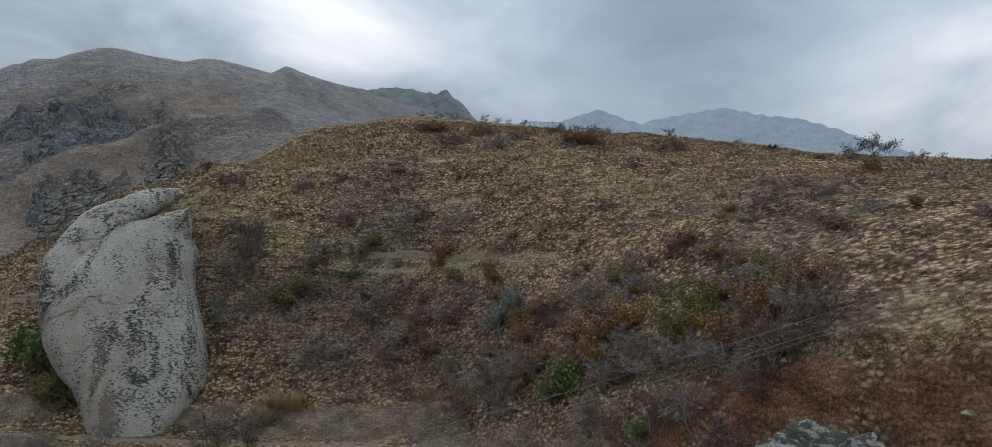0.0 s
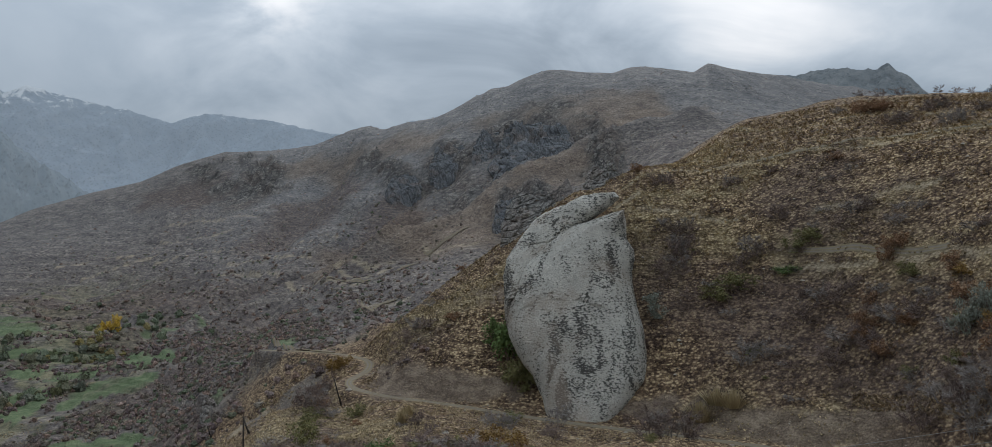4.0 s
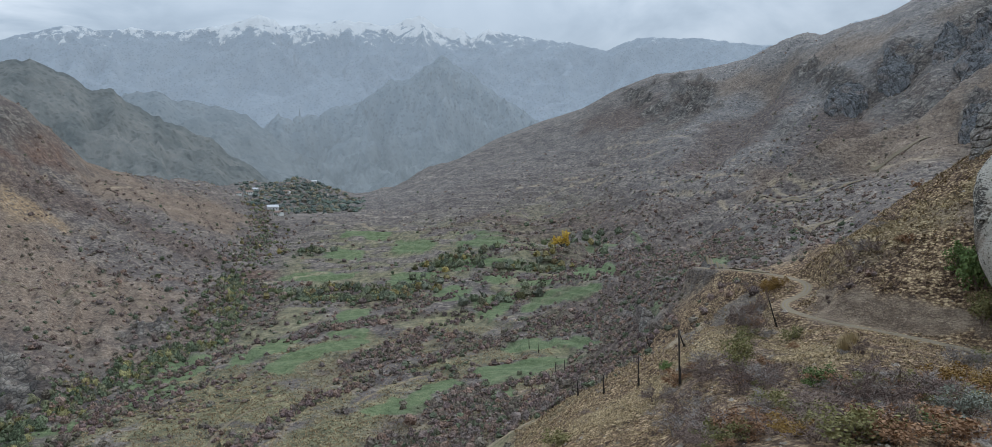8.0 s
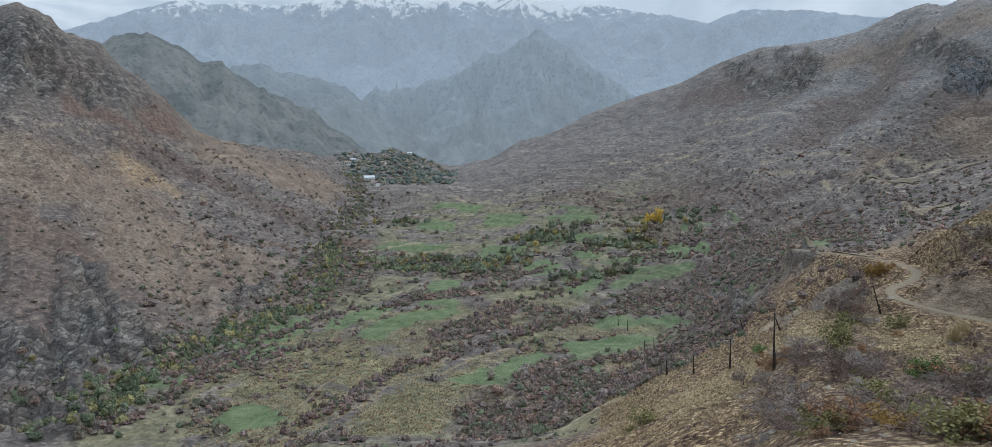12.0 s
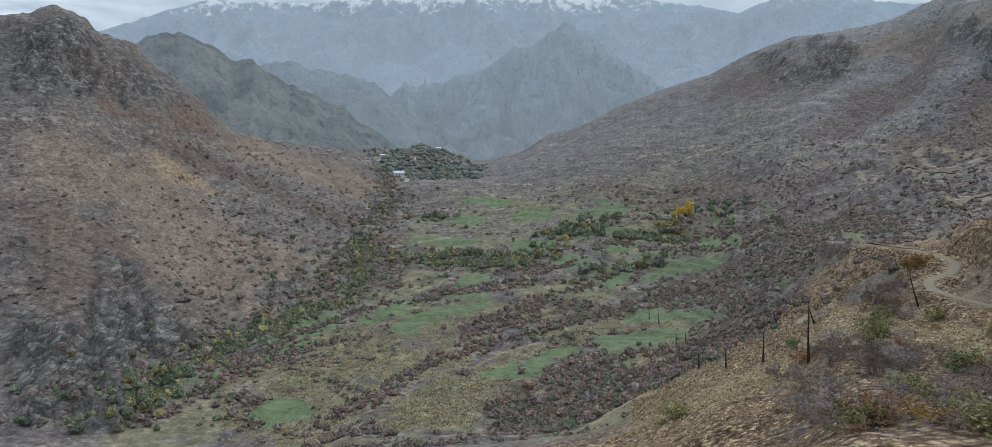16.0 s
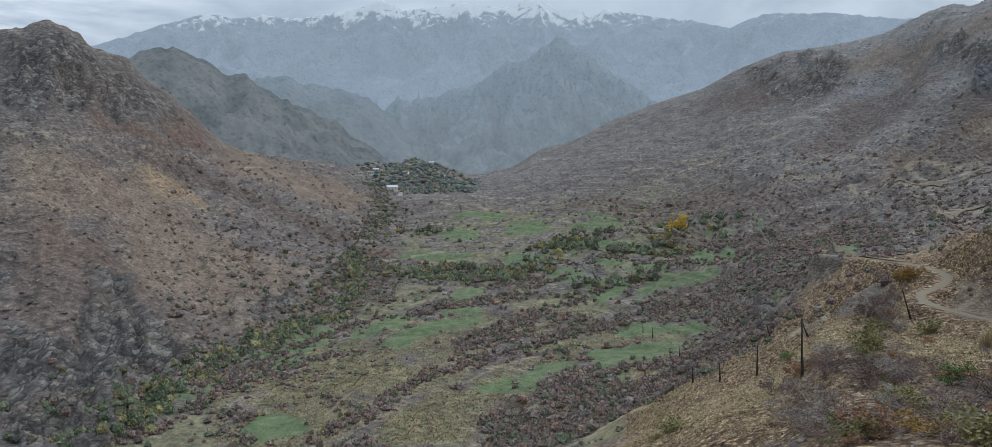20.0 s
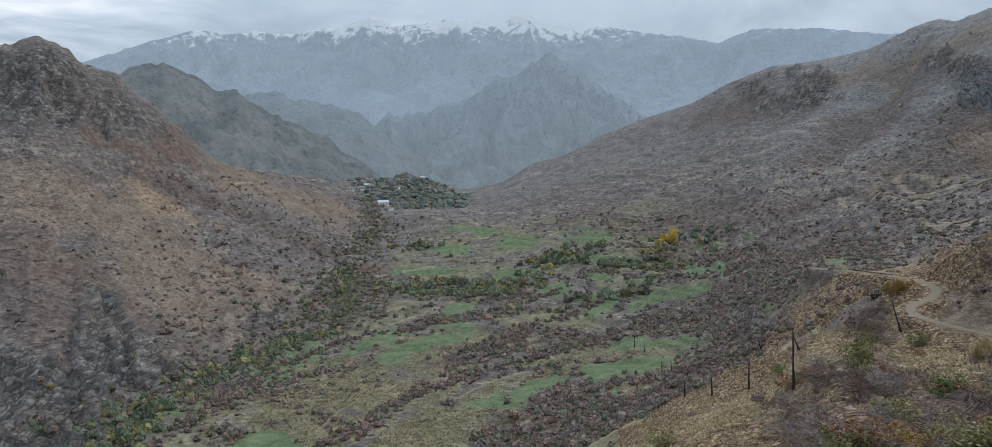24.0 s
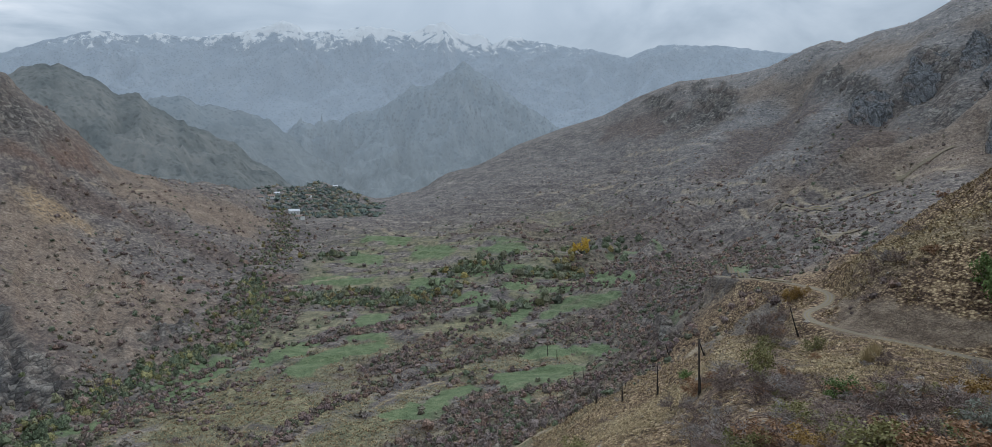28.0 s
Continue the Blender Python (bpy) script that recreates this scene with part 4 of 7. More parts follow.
def ground_material():
    mat, n, bsdf, pos = material("ground", 0.95, 0.1)
    green, olive, straw = channels(n, "grass")
    red, earth, rock = channels(n, "soil")
    ochre, scree, dark = channels(n, "stain")
    far_haze, near, bank = channels(n, "zone")
    path, _, _ = channels(n, "worn")
    # sheep-trodden hillside: streaks along the contour lines, two sizes
    along = n.noise(scaled(n, pos, 0.9, 0.9, 1.6), 1.0, 6, 0.68)
    tread = n.noise(scaled(n, pos, 0.22, 0.22, 0.6), 1.0, 5, 0.65)
    cells = n.add("ShaderNodeTexVoronoi", {"Vector": scaled(n, pos, 1.0, 1.0, 1.5), "Scale": 1.05, "Randomness": 1.0})
    tussock = n.remap(cells.outputs["Distance"], 0.12, 0.62, 1.0, 0.0)
    wide = n.noise(pos, 0.022, 5, 0.6)
    speck = n.noise(pos, 3.2, 4, 0.7)
    mid = n.noise(scaled(n, pos, 0.2, 0.2, 0.45), 1.0, 6, 0.7)
    far = n.noise(scaled(n, pos, 0.05, 0.05, 0.12), 1.0, 8, 0.66)
    grain = n.noise(scaled(n, pos, 1.0, 1.0, 1.3), 0.42, 4, 0.72)
    bed = n.math("ADD", n.math("MULTIPLY", far, 0.34), n.math("ADD", n.math("MULTIPLY", mid, 0.2), n.math("MULTIPLY", grain, 0.46)))
    tufts = n.add("ShaderNodeTexVoronoi", {"Vector": pos, "Scale": 0.34, "Randomness": 1.0})
    pale = n.math("MULTIPLY", n.remap(tufts.outputs["Distance"], 0.16, 0.26, 1.0, 0.0), n.remap(mid, 0.48, 0.56))
    specks = n.add("ShaderNodeTexVoronoi", {"Vector": scaled(n, pos, 1.0, 1.0, 0.8), "Scale": 0.29, "Randomness": 1.0})
    specks = n.math("MULTIPLY", n.remap(specks.outputs["Distance"], 0.22, 0.34, 1.0, 0.0), n.remap(far, 0.42, 0.56, 0.1, 1.0))
    dots = n.add("ShaderNodeTexVoronoi", {"Vector": pos, "Scale": 0.16, "Randomness": 1.0})
    dots = n.math("MULTIPLY", n.remap(dots.outputs["Distance"], 0.20, 0.30, 1.0, 0.0), n.remap(wide, 0.40, 0.56, 0.25, 1.0))
    # old terrace walls and sheep tracks, thin and broken, along the contours
    shelf = n.noise(scaled(n, pos, 0.010, 0.010, 0.16), 1.0, 3, 0.55)
    shelf = n.math("MULTIPLY", n.remap(n.math("ABSOLUTE", n.math("SUBTRACT", shelf, 0.5)), 0.004, 0.018, 1.0, 0.0), n.remap(mid, 0.44, 0.58))
    # near hill: narrow trodden ledges one above the other, and tussocks
    ledge = n.noise(scaled(n, pos, 0.05, 0.05, 1.15), 1.0, 5, 0.62)
    blades = n.math("ADD", n.math("ADD", n.math("MULTIPLY", along, 0.28), n.math("MULTIPLY", tussock, 0.10)), n.math("ADD", n.math("MULTIPLY", tread, 0.22), n.math("MULTIPLY", speck, 0.2)))
    blades = n.math("ADD", blades, n.math("ADD", n.math("MULTIPLY", ledge, 0.11), n.math("MULTIPLY", grain, 0.14)))
    hill = n.ramp(blades, (0.43, (0.036, 0.022, 0.015)), (0.485, (0.135, 0.087, 0.053)), (0.535, (0.30, 0.207, 0.122)), (0.59, (0.57, 0.43, 0.255)))
    hill = n.mix(n.math("MULTIPLY", n.remap(wide, 0.42, 0.62), 0.5), hill, n.mix(n.remap(blades, 0.44, 0.58), (0.042, 0.026, 0.021), (0.21, 0.14, 0.095)))
    # scrub of valley and mountain; grey is scrub with distance haze painted in
    scrub = n.ramp(bed,
                   (0.40, (0.064, 0.055, 0.053)), (0.47, (0.116, 0.098, 0.09)), (0.53, (0.165, 0.14, 0.123)), (0.60, (0.275, 0.234, 0.195)))
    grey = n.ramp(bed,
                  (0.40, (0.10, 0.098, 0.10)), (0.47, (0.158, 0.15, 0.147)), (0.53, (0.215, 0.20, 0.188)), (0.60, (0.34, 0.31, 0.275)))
    col = n.mix(far_haze, scrub, grey)
    col = n.mix(n.math("MULTIPLY", pale, 0.45), col, (0.36, 0.31, 0.25))
    col = n.mix(n.math("MULTIPLY", specks, 0.6), col, (0.058, 0.052, 0.048))
    col = n.mix(n.math("MULTIPLY", shelf, 0.5), col, (0.40, 0.34, 0.27))
    col = n.mix(near, col, hill)
    grit = n.noise(pos, 0.9, 5, 0.72)
    col = n.mix(n.math("MULTIPLY", earth, 0.85), col, n.ramp(n.math("ADD", n.math("MULTIPLY", far, 0.22), n.math("ADD", n.math("MULTIPLY", grain, 0.38), n.math("MULTIPLY", grit, 0.4))),
                (0.41, (0.088, 0.064, 0.05)), (0.48, (0.17, 0.126, 0.094)), (0.53, (0.23, 0.174, 0.13)), (0.59, (0.35, 0.276, 0.21))))
    col = n.mix(n.math("MULTIPLY", n.math("MULTIPLY", dots, n.math("SUBTRACT", 1.0, n.math("MAXIMUM", near, n.math("MULTIPLY", earth, 0.35)))), 0.7), col, (0.05, 0.05, 0.046))
    col = n.mix(n.math("MULTIPLY", straw, n.remap(tread, 0.36, 0.58, 0.25, 0.8)), col, n.ramp(blades, (0.43, (0.13, 0.095, 0.052)), (0.51, (0.275, 0.21, 0.115)), (0.585, (0.44, 0.35, 0.21))))
    col = n.mix(n.math("MULTIPLY", olive, 0.8), col, n.ramp(n.math("ADD", n.math("MULTIPLY", mid, 0.6), n.math("MULTIPLY", speck, 0.4)),
                (0.40, (0.075, 0.08, 0.045)), (0.5, (0.175, 0.165, 0.088)), (0.60, (0.33, 0.29, 0.16))))
    col = n.mix(n.math("MULTIPLY", green, 0.92), col, n.ramp(n.math("ADD", n.math("MULTIPLY", mid, 0.55), n.math("MULTIPLY", speck, 0.45)),
                (0.39, (0.072, 0.102, 0.05)), (0.5, (0.118, 0.158, 0.077)), (0.61, (0.185, 0.21, 0.115))))
    col = n.mix(n.math("MULTIPLY", dark, n.math("ADD", 0.62, n.math("MULTIPLY", near, -0.12))), col, n.ramp(n.math("ADD", n.math("MULTIPLY", mid, 0.5), n.math("MULTIPLY", along, 0.5)),
                (0.41, (0.036, 0.026, 0.024)), (0.50, (0.10, 0.072, 0.062)), (0.59, (0.23, 0.168, 0.128))))
    col = n.mix(n.math("MULTIPLY", red, n.math("ADD", 0.45, n.math("MULTIPLY", near, 0.5))), col, n.ramp(n.math("ADD", n.math("MULTIPLY", mid, 0.5), n.math("MULTIPLY", speck, 0.5)),
                (0.40, (0.06, 0.029, 0.019)), (0.49, (0.145, 0.07, 0.042)), (0.56, (0.22, 0.118, 0.07)), (0.63, (0.35, 0.235, 0.155))))
    col = n.mix(n.math("MULTIPLY", bank, 0.9), col, n.ramp(n.math("ADD", n.math("MULTIPLY", mid, 0.5), n.math("MULTIPLY", speck, 0.5)),
                (0.40, (0.08, 0.058, 0.044)), (0.5, (0.165, 0.122, 0.088)), (0.60, (0.31, 0.24, 0.175))))
    col = n.mix(n.math("MULTIPLY", ochre, n.remap(grain, 0.38, 0.56, 0.1, 0.7)), col, n.ramp(mid, (0.36, (0.22, 0.14, 0.07)), (0.6, (0.44, 0.31, 0.17))))
    col = n.mix(n.math("MULTIPLY", scree, 0.85), col, n.ramp(n.math("ADD", n.math("MULTIPLY", mid, 0.4), n.math("MULTIPLY", speck, 0.6)), (0.38, (0.075, 0.062, 0.052)), (0.5, (0.14, 0.118, 0.10)), (0.62, (0.27, 0.235, 0.20))))
    col = n.mix(n.math("MULTIPLY", path, n.remap(grain, 0.4, 0.5, 0.3, 0.85)), col, n.mix(grit, (0.25, 0.195, 0.13), (0.45, 0.37, 0.26)))
    crag = n.noise(scaled(n, pos, 0.09, 0.09, 0.05), 1.0, 8, 0.7, 0.8)
    lean = n.add("ShaderNodeVectorRotate", {"Vector": pos, "Angle": radians(28), "Axis": (0.5, 1.0, 0.0)}).outputs[0]
    bent = n.add("ShaderNodeVectorMath", {0: lean, 1: n.add("ShaderNodeCombineXYZ", {0: n.math("MULTIPLY", mid, 4.0), 1: n.math("MULTIPLY", far, 6.0), 2: n.math("MULTIPLY", mid, 3.0)}).outputs[0]}).outputs[0]
    blocks = n.add("ShaderNodeTexVoronoi", {"Vector": scaled(n, bent, 0.075, 0.075, 0.12), "Scale": 1.0})
    blocks.feature = "DISTANCE_TO_EDGE"
    chips = n.add("ShaderNodeTexVoronoi", {"Vector": scaled(n, bent, 0.24, 0.24, 0.42), "Scale": 1.0})
    chips.feature = "DISTANCE_TO_EDGE"
    facet = n.add("ShaderNodeTexVoronoi", {"Vector": scaled(n, bent, 0.24, 0.24, 0.42), "Scale": 1.0})
    tone = n.add("ShaderNodeSeparateColor", {0: facet.outputs["Color"]}).outputs[0]
    crag_col = n.ramp(n.math("ADD", n.math("MULTIPLY", crag, 0.75), n.math("MULTIPLY", tone, 0.25)), (0.32, (0.07, 0.063, 0.06)), (0.44, (0.125, 0.114, 0.105)), (0.55, (0.195, 0.178, 0.158)), (0.68, (0.32, 0.29, 0.25)))
    crag_col = n.mix(n.math("MULTIPLY", n.remap(wide, 0.45, 0.6), 0.4), crag_col, n.mix(grain, (0.09, 0.065, 0.055), (0.30, 0.225, 0.18)))
    crag_col = n.mix(n.remap(blocks.outputs["Distance"], 0.0, 0.06, 0.65, 0.0), crag_col, (0.035, 0.033, 0.033))
    crag_col = n.mix(n.remap(chips.outputs["Distance"], 0.0, 0.11, 0.6, 0.0), crag_col, (0.045, 0.042, 0.04))
    col = n.mix(n.math("MULTIPLY", rock, n.remap(mid, 0.36, 0.5, 0.7, 1.0)), col, crag_col)
    n.put(bsdf, "Base Color", col)
    h = n.math("ADD", n.math("MULTIPLY", along, 0.9), n.math("ADD", n.math("MULTIPLY", speck, 0.25), n.math("MULTIPLY", tussock, 0.3)))
    h = n.math("MULTIPLY", h, near)
    h = n.math("ADD", h, n.math("MULTIPLY", n.math("SUBTRACT", 1.0, near), n.math("ADD", n.math("MULTIPLY", grain, 1.6), n.math("MULTIPLY", mid, 2.0))))
    cleft = n.math("ADD", n.math("MULTIPLY", n.remap(blocks.outputs["Distance"], 0.0, 0.25), 1.3), n.math("MULTIPLY", n.remap(chips.outputs["Distance"], 0.0, 0.3), 0.7))
    h = n.math("ADD", h, n.math("MULTIPLY", rock, n.math("ADD", n.math("MULTIPLY", crag, 3.0), cleft)))
    bump(n, bsdf, h, 0.8, 1.0)
    return mat


def leaf_material(name, dark, lightc, through=0.0):
    """Leaves or twigs: every island its own shade, every bush its own tint."""
    mat, n, bsdf, pos = material(name, 0.8, 0.2)
    rnd = n.add("ShaderNodeNewGeometry").outputs["Random Per Island"]
    obj = n.add("ShaderNodeObjectInfo").outputs["Random"]
    t = n.math("ADD", n.math("MULTIPLY", rnd, 0.65), n.math("MULTIPLY", obj, 0.35))
    n.put(bsdf, "Base Color", n.mix(t, dark, lightc))
    return mat


def tint_material(name):
    """Colour carried by each clump, broken up by leaf and by fine light and dark."""
    mat, n, bsdf, pos = material(name, 0.85, 0.15)
    at = n.add("ShaderNodeAttribute")
    at.attribute_name = "tint"
    rnd = n.add("ShaderNodeNewGeometry").outputs["Random Per Island"]
    f = n.noise(pos, 1.6, 4, 0.7)
    k = n.math("ADD", n.math("MULTIPLY", rnd, 0.5), n.remap(f, 0.34, 0.66, 0.3, 1.25))
    g = n.add("ShaderNodeCombineColor", {0: k, 1: k, 2: k}).outputs[0]
    n.put(bsdf, "Base Color", n.mix(1.0, at.outputs["Color"], g, "MULTIPLY"))
    bump(n, bsdf, f, 1.0, 0.5)
    return mat


def rock_material(name, base_a, base_b, lichen, size):
    mat, n, bsdf, pos = material(name, 0.92, 0.15)
    grain = n.noise(pos, 2.2 / size, 8, 0.75)
    broad = n.noise(pos, 0.16 / size, 5, 0.6)
    col = n.ramp(n.math("ADD", n.math("MULTIPLY", grain, 0.6), n.math("MULTIPLY", broad, 0.4)),
                 (0.40, base_a), (0.52, tuple((a + b) / 2 for a, b in zip(base_a, base_b))), (0.62, base_b))
    # black lichen in fine flecks, thick in some bands and thin in others
    fleck = n.noise(scaled(n, pos, 1.0, 1.0, 2.2), 1.5 / size, 5, 0.68, 0.2)
    band = n.noise(scaled(n, pos, 1.0, 1.0, 0.5), 0.13 / size, 4, 0.6, 1.2)
    mask = n.remap(n.math("ADD", fleck, n.math("MULTIPLY", n.math("SUBTRACT", band, 0.5), 0.75)), 0.532, 0.565)
    col = n.mix(n.math("MULTIPLY", mask, 0.9), col, lichen)
    streak = n.noise(scaled(n, pos, 1.0, 1.0, 0.22), 0.7 / size, 6, 0.7, 0.3)
    col = n.mix(n.math("MULTIPLY", n.remap(streak, 0.54, 0.66), 0.16), col, lichen)
    warm = n.noise(pos, 0.07 / size, 4, 0.6)
    col = n.mix(n.math("MULTIPLY", n.remap(warm, 0.50, 0.66), 0.5), col, (0.40, 0.31, 0.235))
    n.put(bsdf, "Base Color", col)
    bump(n, bsdf, n.math("ADD", n.math("MULTIPLY", grain, 0.9), n.math("MULTIPLY", fleck, 0.6)), 1.0, 0.7 * size)
    return mat


def crag_material(name, sx, sz, tones):
    """Bedded, jointed stone with dark cracks and scrubby ledges."""
    mat, n, bsdf, pos = material(name, 0.95, 0.1)
    warp = n.noise(pos, 0.12, 4, 0.6)
    lean = n.add("ShaderNodeVectorRotate", {"Vector": pos, "Angle": radians(24), "Axis": (0.3, 1.0, 0.0)})
    bent = n.add("ShaderNodeVectorMath", {0: scaled(n, lean.outputs[0], sx, sx, sz), 1: n.add("ShaderNodeCombineXYZ", {0: warp, 1: warp, 2: n.math("MULTIPLY", warp, 1.6)}).outputs[0]})
    joints = n.add("ShaderNodeTexVoronoi", {"Vector": bent.outputs[0], "Scale": 1.0})
    joints.feature = "DISTANCE_TO_EDGE"
    grain = n.noise(pos, 0.7, 8, 0.75)
    broad = n.noise(pos, 0.05, 4, 0.6)
    col = n.ramp(n.math("ADD", n.math("MULTIPLY", grain, 0.7), n.math("MULTIPLY", broad, 0.3)),
                 (0.39, tones[0]), (0.5, tones[1]), (0.60, tones[2]))
    col = n.mix(n.math("MULTIPLY", n.remap(broad, 0.5, 0.62), 0.4), col, (0.22, 0.155, 0.12))
    ledge = n.noise(scaled(n, pos, 0.25, 0.25, 0.5), 1.0, 5, 0.7)
    col = n.mix(n.math("MULTIPLY", n.remap(ledge, 0.56, 0.64), 0.5), col, (0.12, 0.11, 0.075))
    col = n.mix(n.remap(joints.outputs["Distance"], 0.0, 0.055, 0.62, 0.0), col, (0.055, 0.052, 0.05))
    n.put(bsdf, "Base Color", col)
    h = n.math("ADD", n.math("MULTIPLY", n.remap(joints.outputs["Distance"], 0.0, 0.2), 1.2), n.math("MULTIPLY", grain, 1.2))
    bump(n, bsdf, h, 1.0, 1.2)
    return mat


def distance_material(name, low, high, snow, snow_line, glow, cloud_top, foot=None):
    """Mountains kilometres off: lit stone, with haze put into its colour and glow."""
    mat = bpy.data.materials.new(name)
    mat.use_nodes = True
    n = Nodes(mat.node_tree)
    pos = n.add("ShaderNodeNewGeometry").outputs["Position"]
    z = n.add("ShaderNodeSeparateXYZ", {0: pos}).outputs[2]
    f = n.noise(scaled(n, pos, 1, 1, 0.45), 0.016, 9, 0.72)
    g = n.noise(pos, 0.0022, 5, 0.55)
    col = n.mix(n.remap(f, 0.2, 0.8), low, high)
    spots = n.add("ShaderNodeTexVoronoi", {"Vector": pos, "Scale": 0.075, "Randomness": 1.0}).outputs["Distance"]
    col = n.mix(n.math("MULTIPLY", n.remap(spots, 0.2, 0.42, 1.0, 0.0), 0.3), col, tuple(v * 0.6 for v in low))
    # lower slopes take their own painted haze tone, by height
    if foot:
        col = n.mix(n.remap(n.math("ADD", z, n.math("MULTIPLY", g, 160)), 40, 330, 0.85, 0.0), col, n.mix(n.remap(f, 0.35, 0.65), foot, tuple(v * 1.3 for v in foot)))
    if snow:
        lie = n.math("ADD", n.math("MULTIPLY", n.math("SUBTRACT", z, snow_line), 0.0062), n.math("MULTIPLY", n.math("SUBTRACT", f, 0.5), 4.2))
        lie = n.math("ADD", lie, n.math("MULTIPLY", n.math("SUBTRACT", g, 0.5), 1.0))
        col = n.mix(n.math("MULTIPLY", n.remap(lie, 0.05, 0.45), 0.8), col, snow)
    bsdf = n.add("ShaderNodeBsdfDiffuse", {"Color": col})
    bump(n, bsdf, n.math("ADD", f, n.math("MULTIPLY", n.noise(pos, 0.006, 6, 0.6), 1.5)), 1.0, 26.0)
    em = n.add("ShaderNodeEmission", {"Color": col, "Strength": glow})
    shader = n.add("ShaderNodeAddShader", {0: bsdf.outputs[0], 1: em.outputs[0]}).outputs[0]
    if cloud_top:
        lost = n.math("ADD", n.math("MULTIPLY", n.math("SUBTRACT", z, cloud_top), 0.004), n.math("MULTIPLY", n.math("SUBTRACT", g, 0.5), 3.0))
        clear = n.add("ShaderNodeBsdfTransparent")
        shader = n.add("ShaderNodeMixShader", {0: n.math("MULTIPLY", n.remap(lost, -0.2, 0.9), 0.85), 1: shader, 2: clear.outputs[0]}).outputs[0]
    n.add("ShaderNodeOutputMaterial", {0: shader})
    return mat


def track_material():
    mat, n, bsdf, pos = material("packed_earth", 0.95, 0.1)
    across, _, verge = channels(n, "lane")
    rut = n.math("ABSOLUTE", n.math("SUBTRACT", n.math("ABSOLUTE", n.math("SUBTRACT", across, 0.5)), 0.2))
    rut = n.math("ADD", rut, n.math("MULTIPLY", n.math("SUBTRACT", n.noise(pos, 0.8, 4, 0.6), 0.5), 0.12))
    f = n.noise(pos, 0.7, 6, 0.65)
    grass = n.mix(f, (0.10, 0.08, 0.05), (0.27, 0.215, 0.13))
    dirt = n.mix(f, (0.13, 0.108, 0.088), (0.235, 0.198, 0.16))
    n.put(bsdf, "Base Color", n.mix(n.remap(rut, 0.06, 0.13), dirt, grass))
    bump(n, bsdf, f, 0.5, 0.2)
    return mat


GROUND = ground_material()
SCRUB = tint_material("scrub")
TUFT = tint_material("dry_grass")
TRACK = track_material()
CRAG = crag_material("crag_rock", 0.20, 0.62, ((0.14, 0.128, 0.118), (0.275, 0.252, 0.225), (0.46, 0.425, 0.375)))
CRAG_FAR = crag_material("mountain_cliff_rock", 0.16, 0.05, ((0.115, 0.12, 0.127), (0.18, 0.181, 0.184), (0.28, 0.275, 0.265)))
GREAT_ROCK = rock_material("weathered_rock", (0.43, 0.395, 0.335), (0.67, 0.625, 0.54), (0.045, 0.043, 0.038), 1.0)
BOULDER = rock_material("boulder_rock", (0.32, 0.305, 0.265), (0.58, 0.555, 0.48), (0.085, 0.083, 0.068), 0.12)
STONE_CHIP = plain("stone_chips", (0.20, 0.17, 0.135), (0.36, 0.315, 0.255), 2.0)
BARK = plain("bark", (0.05, 0.042, 0.036), (0.13, 0.11, 0.095), 3.0)
TWIG = leaf_material("grey_twigs", (0.085, 0.06, 0.05), (0.25, 0.18, 0.15))
TWIG_PALE = leaf_material("pale_twigs", (0.15, 0.128, 0.115), (0.30, 0.262, 0.232))
POLE_WOOD = plain("tarred_pole_wood", (0.022, 0.018, 0.015), (0.06, 0.05, 0.042), 2.0)
WIRE = plain("wire_metal", (0.20, 0.20, 0.19), (0.30, 0.30, 0.29), 5.0, 0.6)
LEAVES = {
    "green": leaf_material("green_leaves", (0.055, 0.09, 0.028), (0.18, 0.24, 0.08)),
    "olive": leaf_material("olive_leaves", (0.09, 0.09, 0.035), (0.25, 0.22, 0.09)),
    "russet": leaf_material("russet_leaves", (0.13, 0.07, 0.04), (0.32, 0.18, 0.095)),
    "amber": leaf_material("amber_leaves", (0.14, 0.075, 0.02), (0.32, 0.20, 0.06)),
    "silver": leaf_material("silver_leaves", (0.12, 0.13, 0.10), (0.30, 0.31, 0.25)),
    "gold": leaf_material("golden_leaves", (0.48, 0.32, 0.04), (0.78, 0.55, 0.12)),
    "straw": leaf_material("straw_blades", (0.22, 0.16, 0.08), (0.48, 0.38, 0.22)),
}
# these tones mix stone colour with painted blue-grey distance haze
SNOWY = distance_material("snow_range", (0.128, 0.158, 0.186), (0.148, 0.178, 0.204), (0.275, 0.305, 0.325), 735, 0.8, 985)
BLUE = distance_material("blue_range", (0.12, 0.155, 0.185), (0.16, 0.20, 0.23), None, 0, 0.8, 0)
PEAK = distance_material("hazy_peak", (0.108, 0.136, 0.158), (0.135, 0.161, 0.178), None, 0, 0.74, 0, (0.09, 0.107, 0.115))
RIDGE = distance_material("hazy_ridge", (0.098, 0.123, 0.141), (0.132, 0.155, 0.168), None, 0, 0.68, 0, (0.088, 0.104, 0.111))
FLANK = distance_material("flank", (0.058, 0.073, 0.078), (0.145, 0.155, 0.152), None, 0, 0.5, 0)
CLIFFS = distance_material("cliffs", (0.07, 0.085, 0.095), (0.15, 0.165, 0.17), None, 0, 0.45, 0)

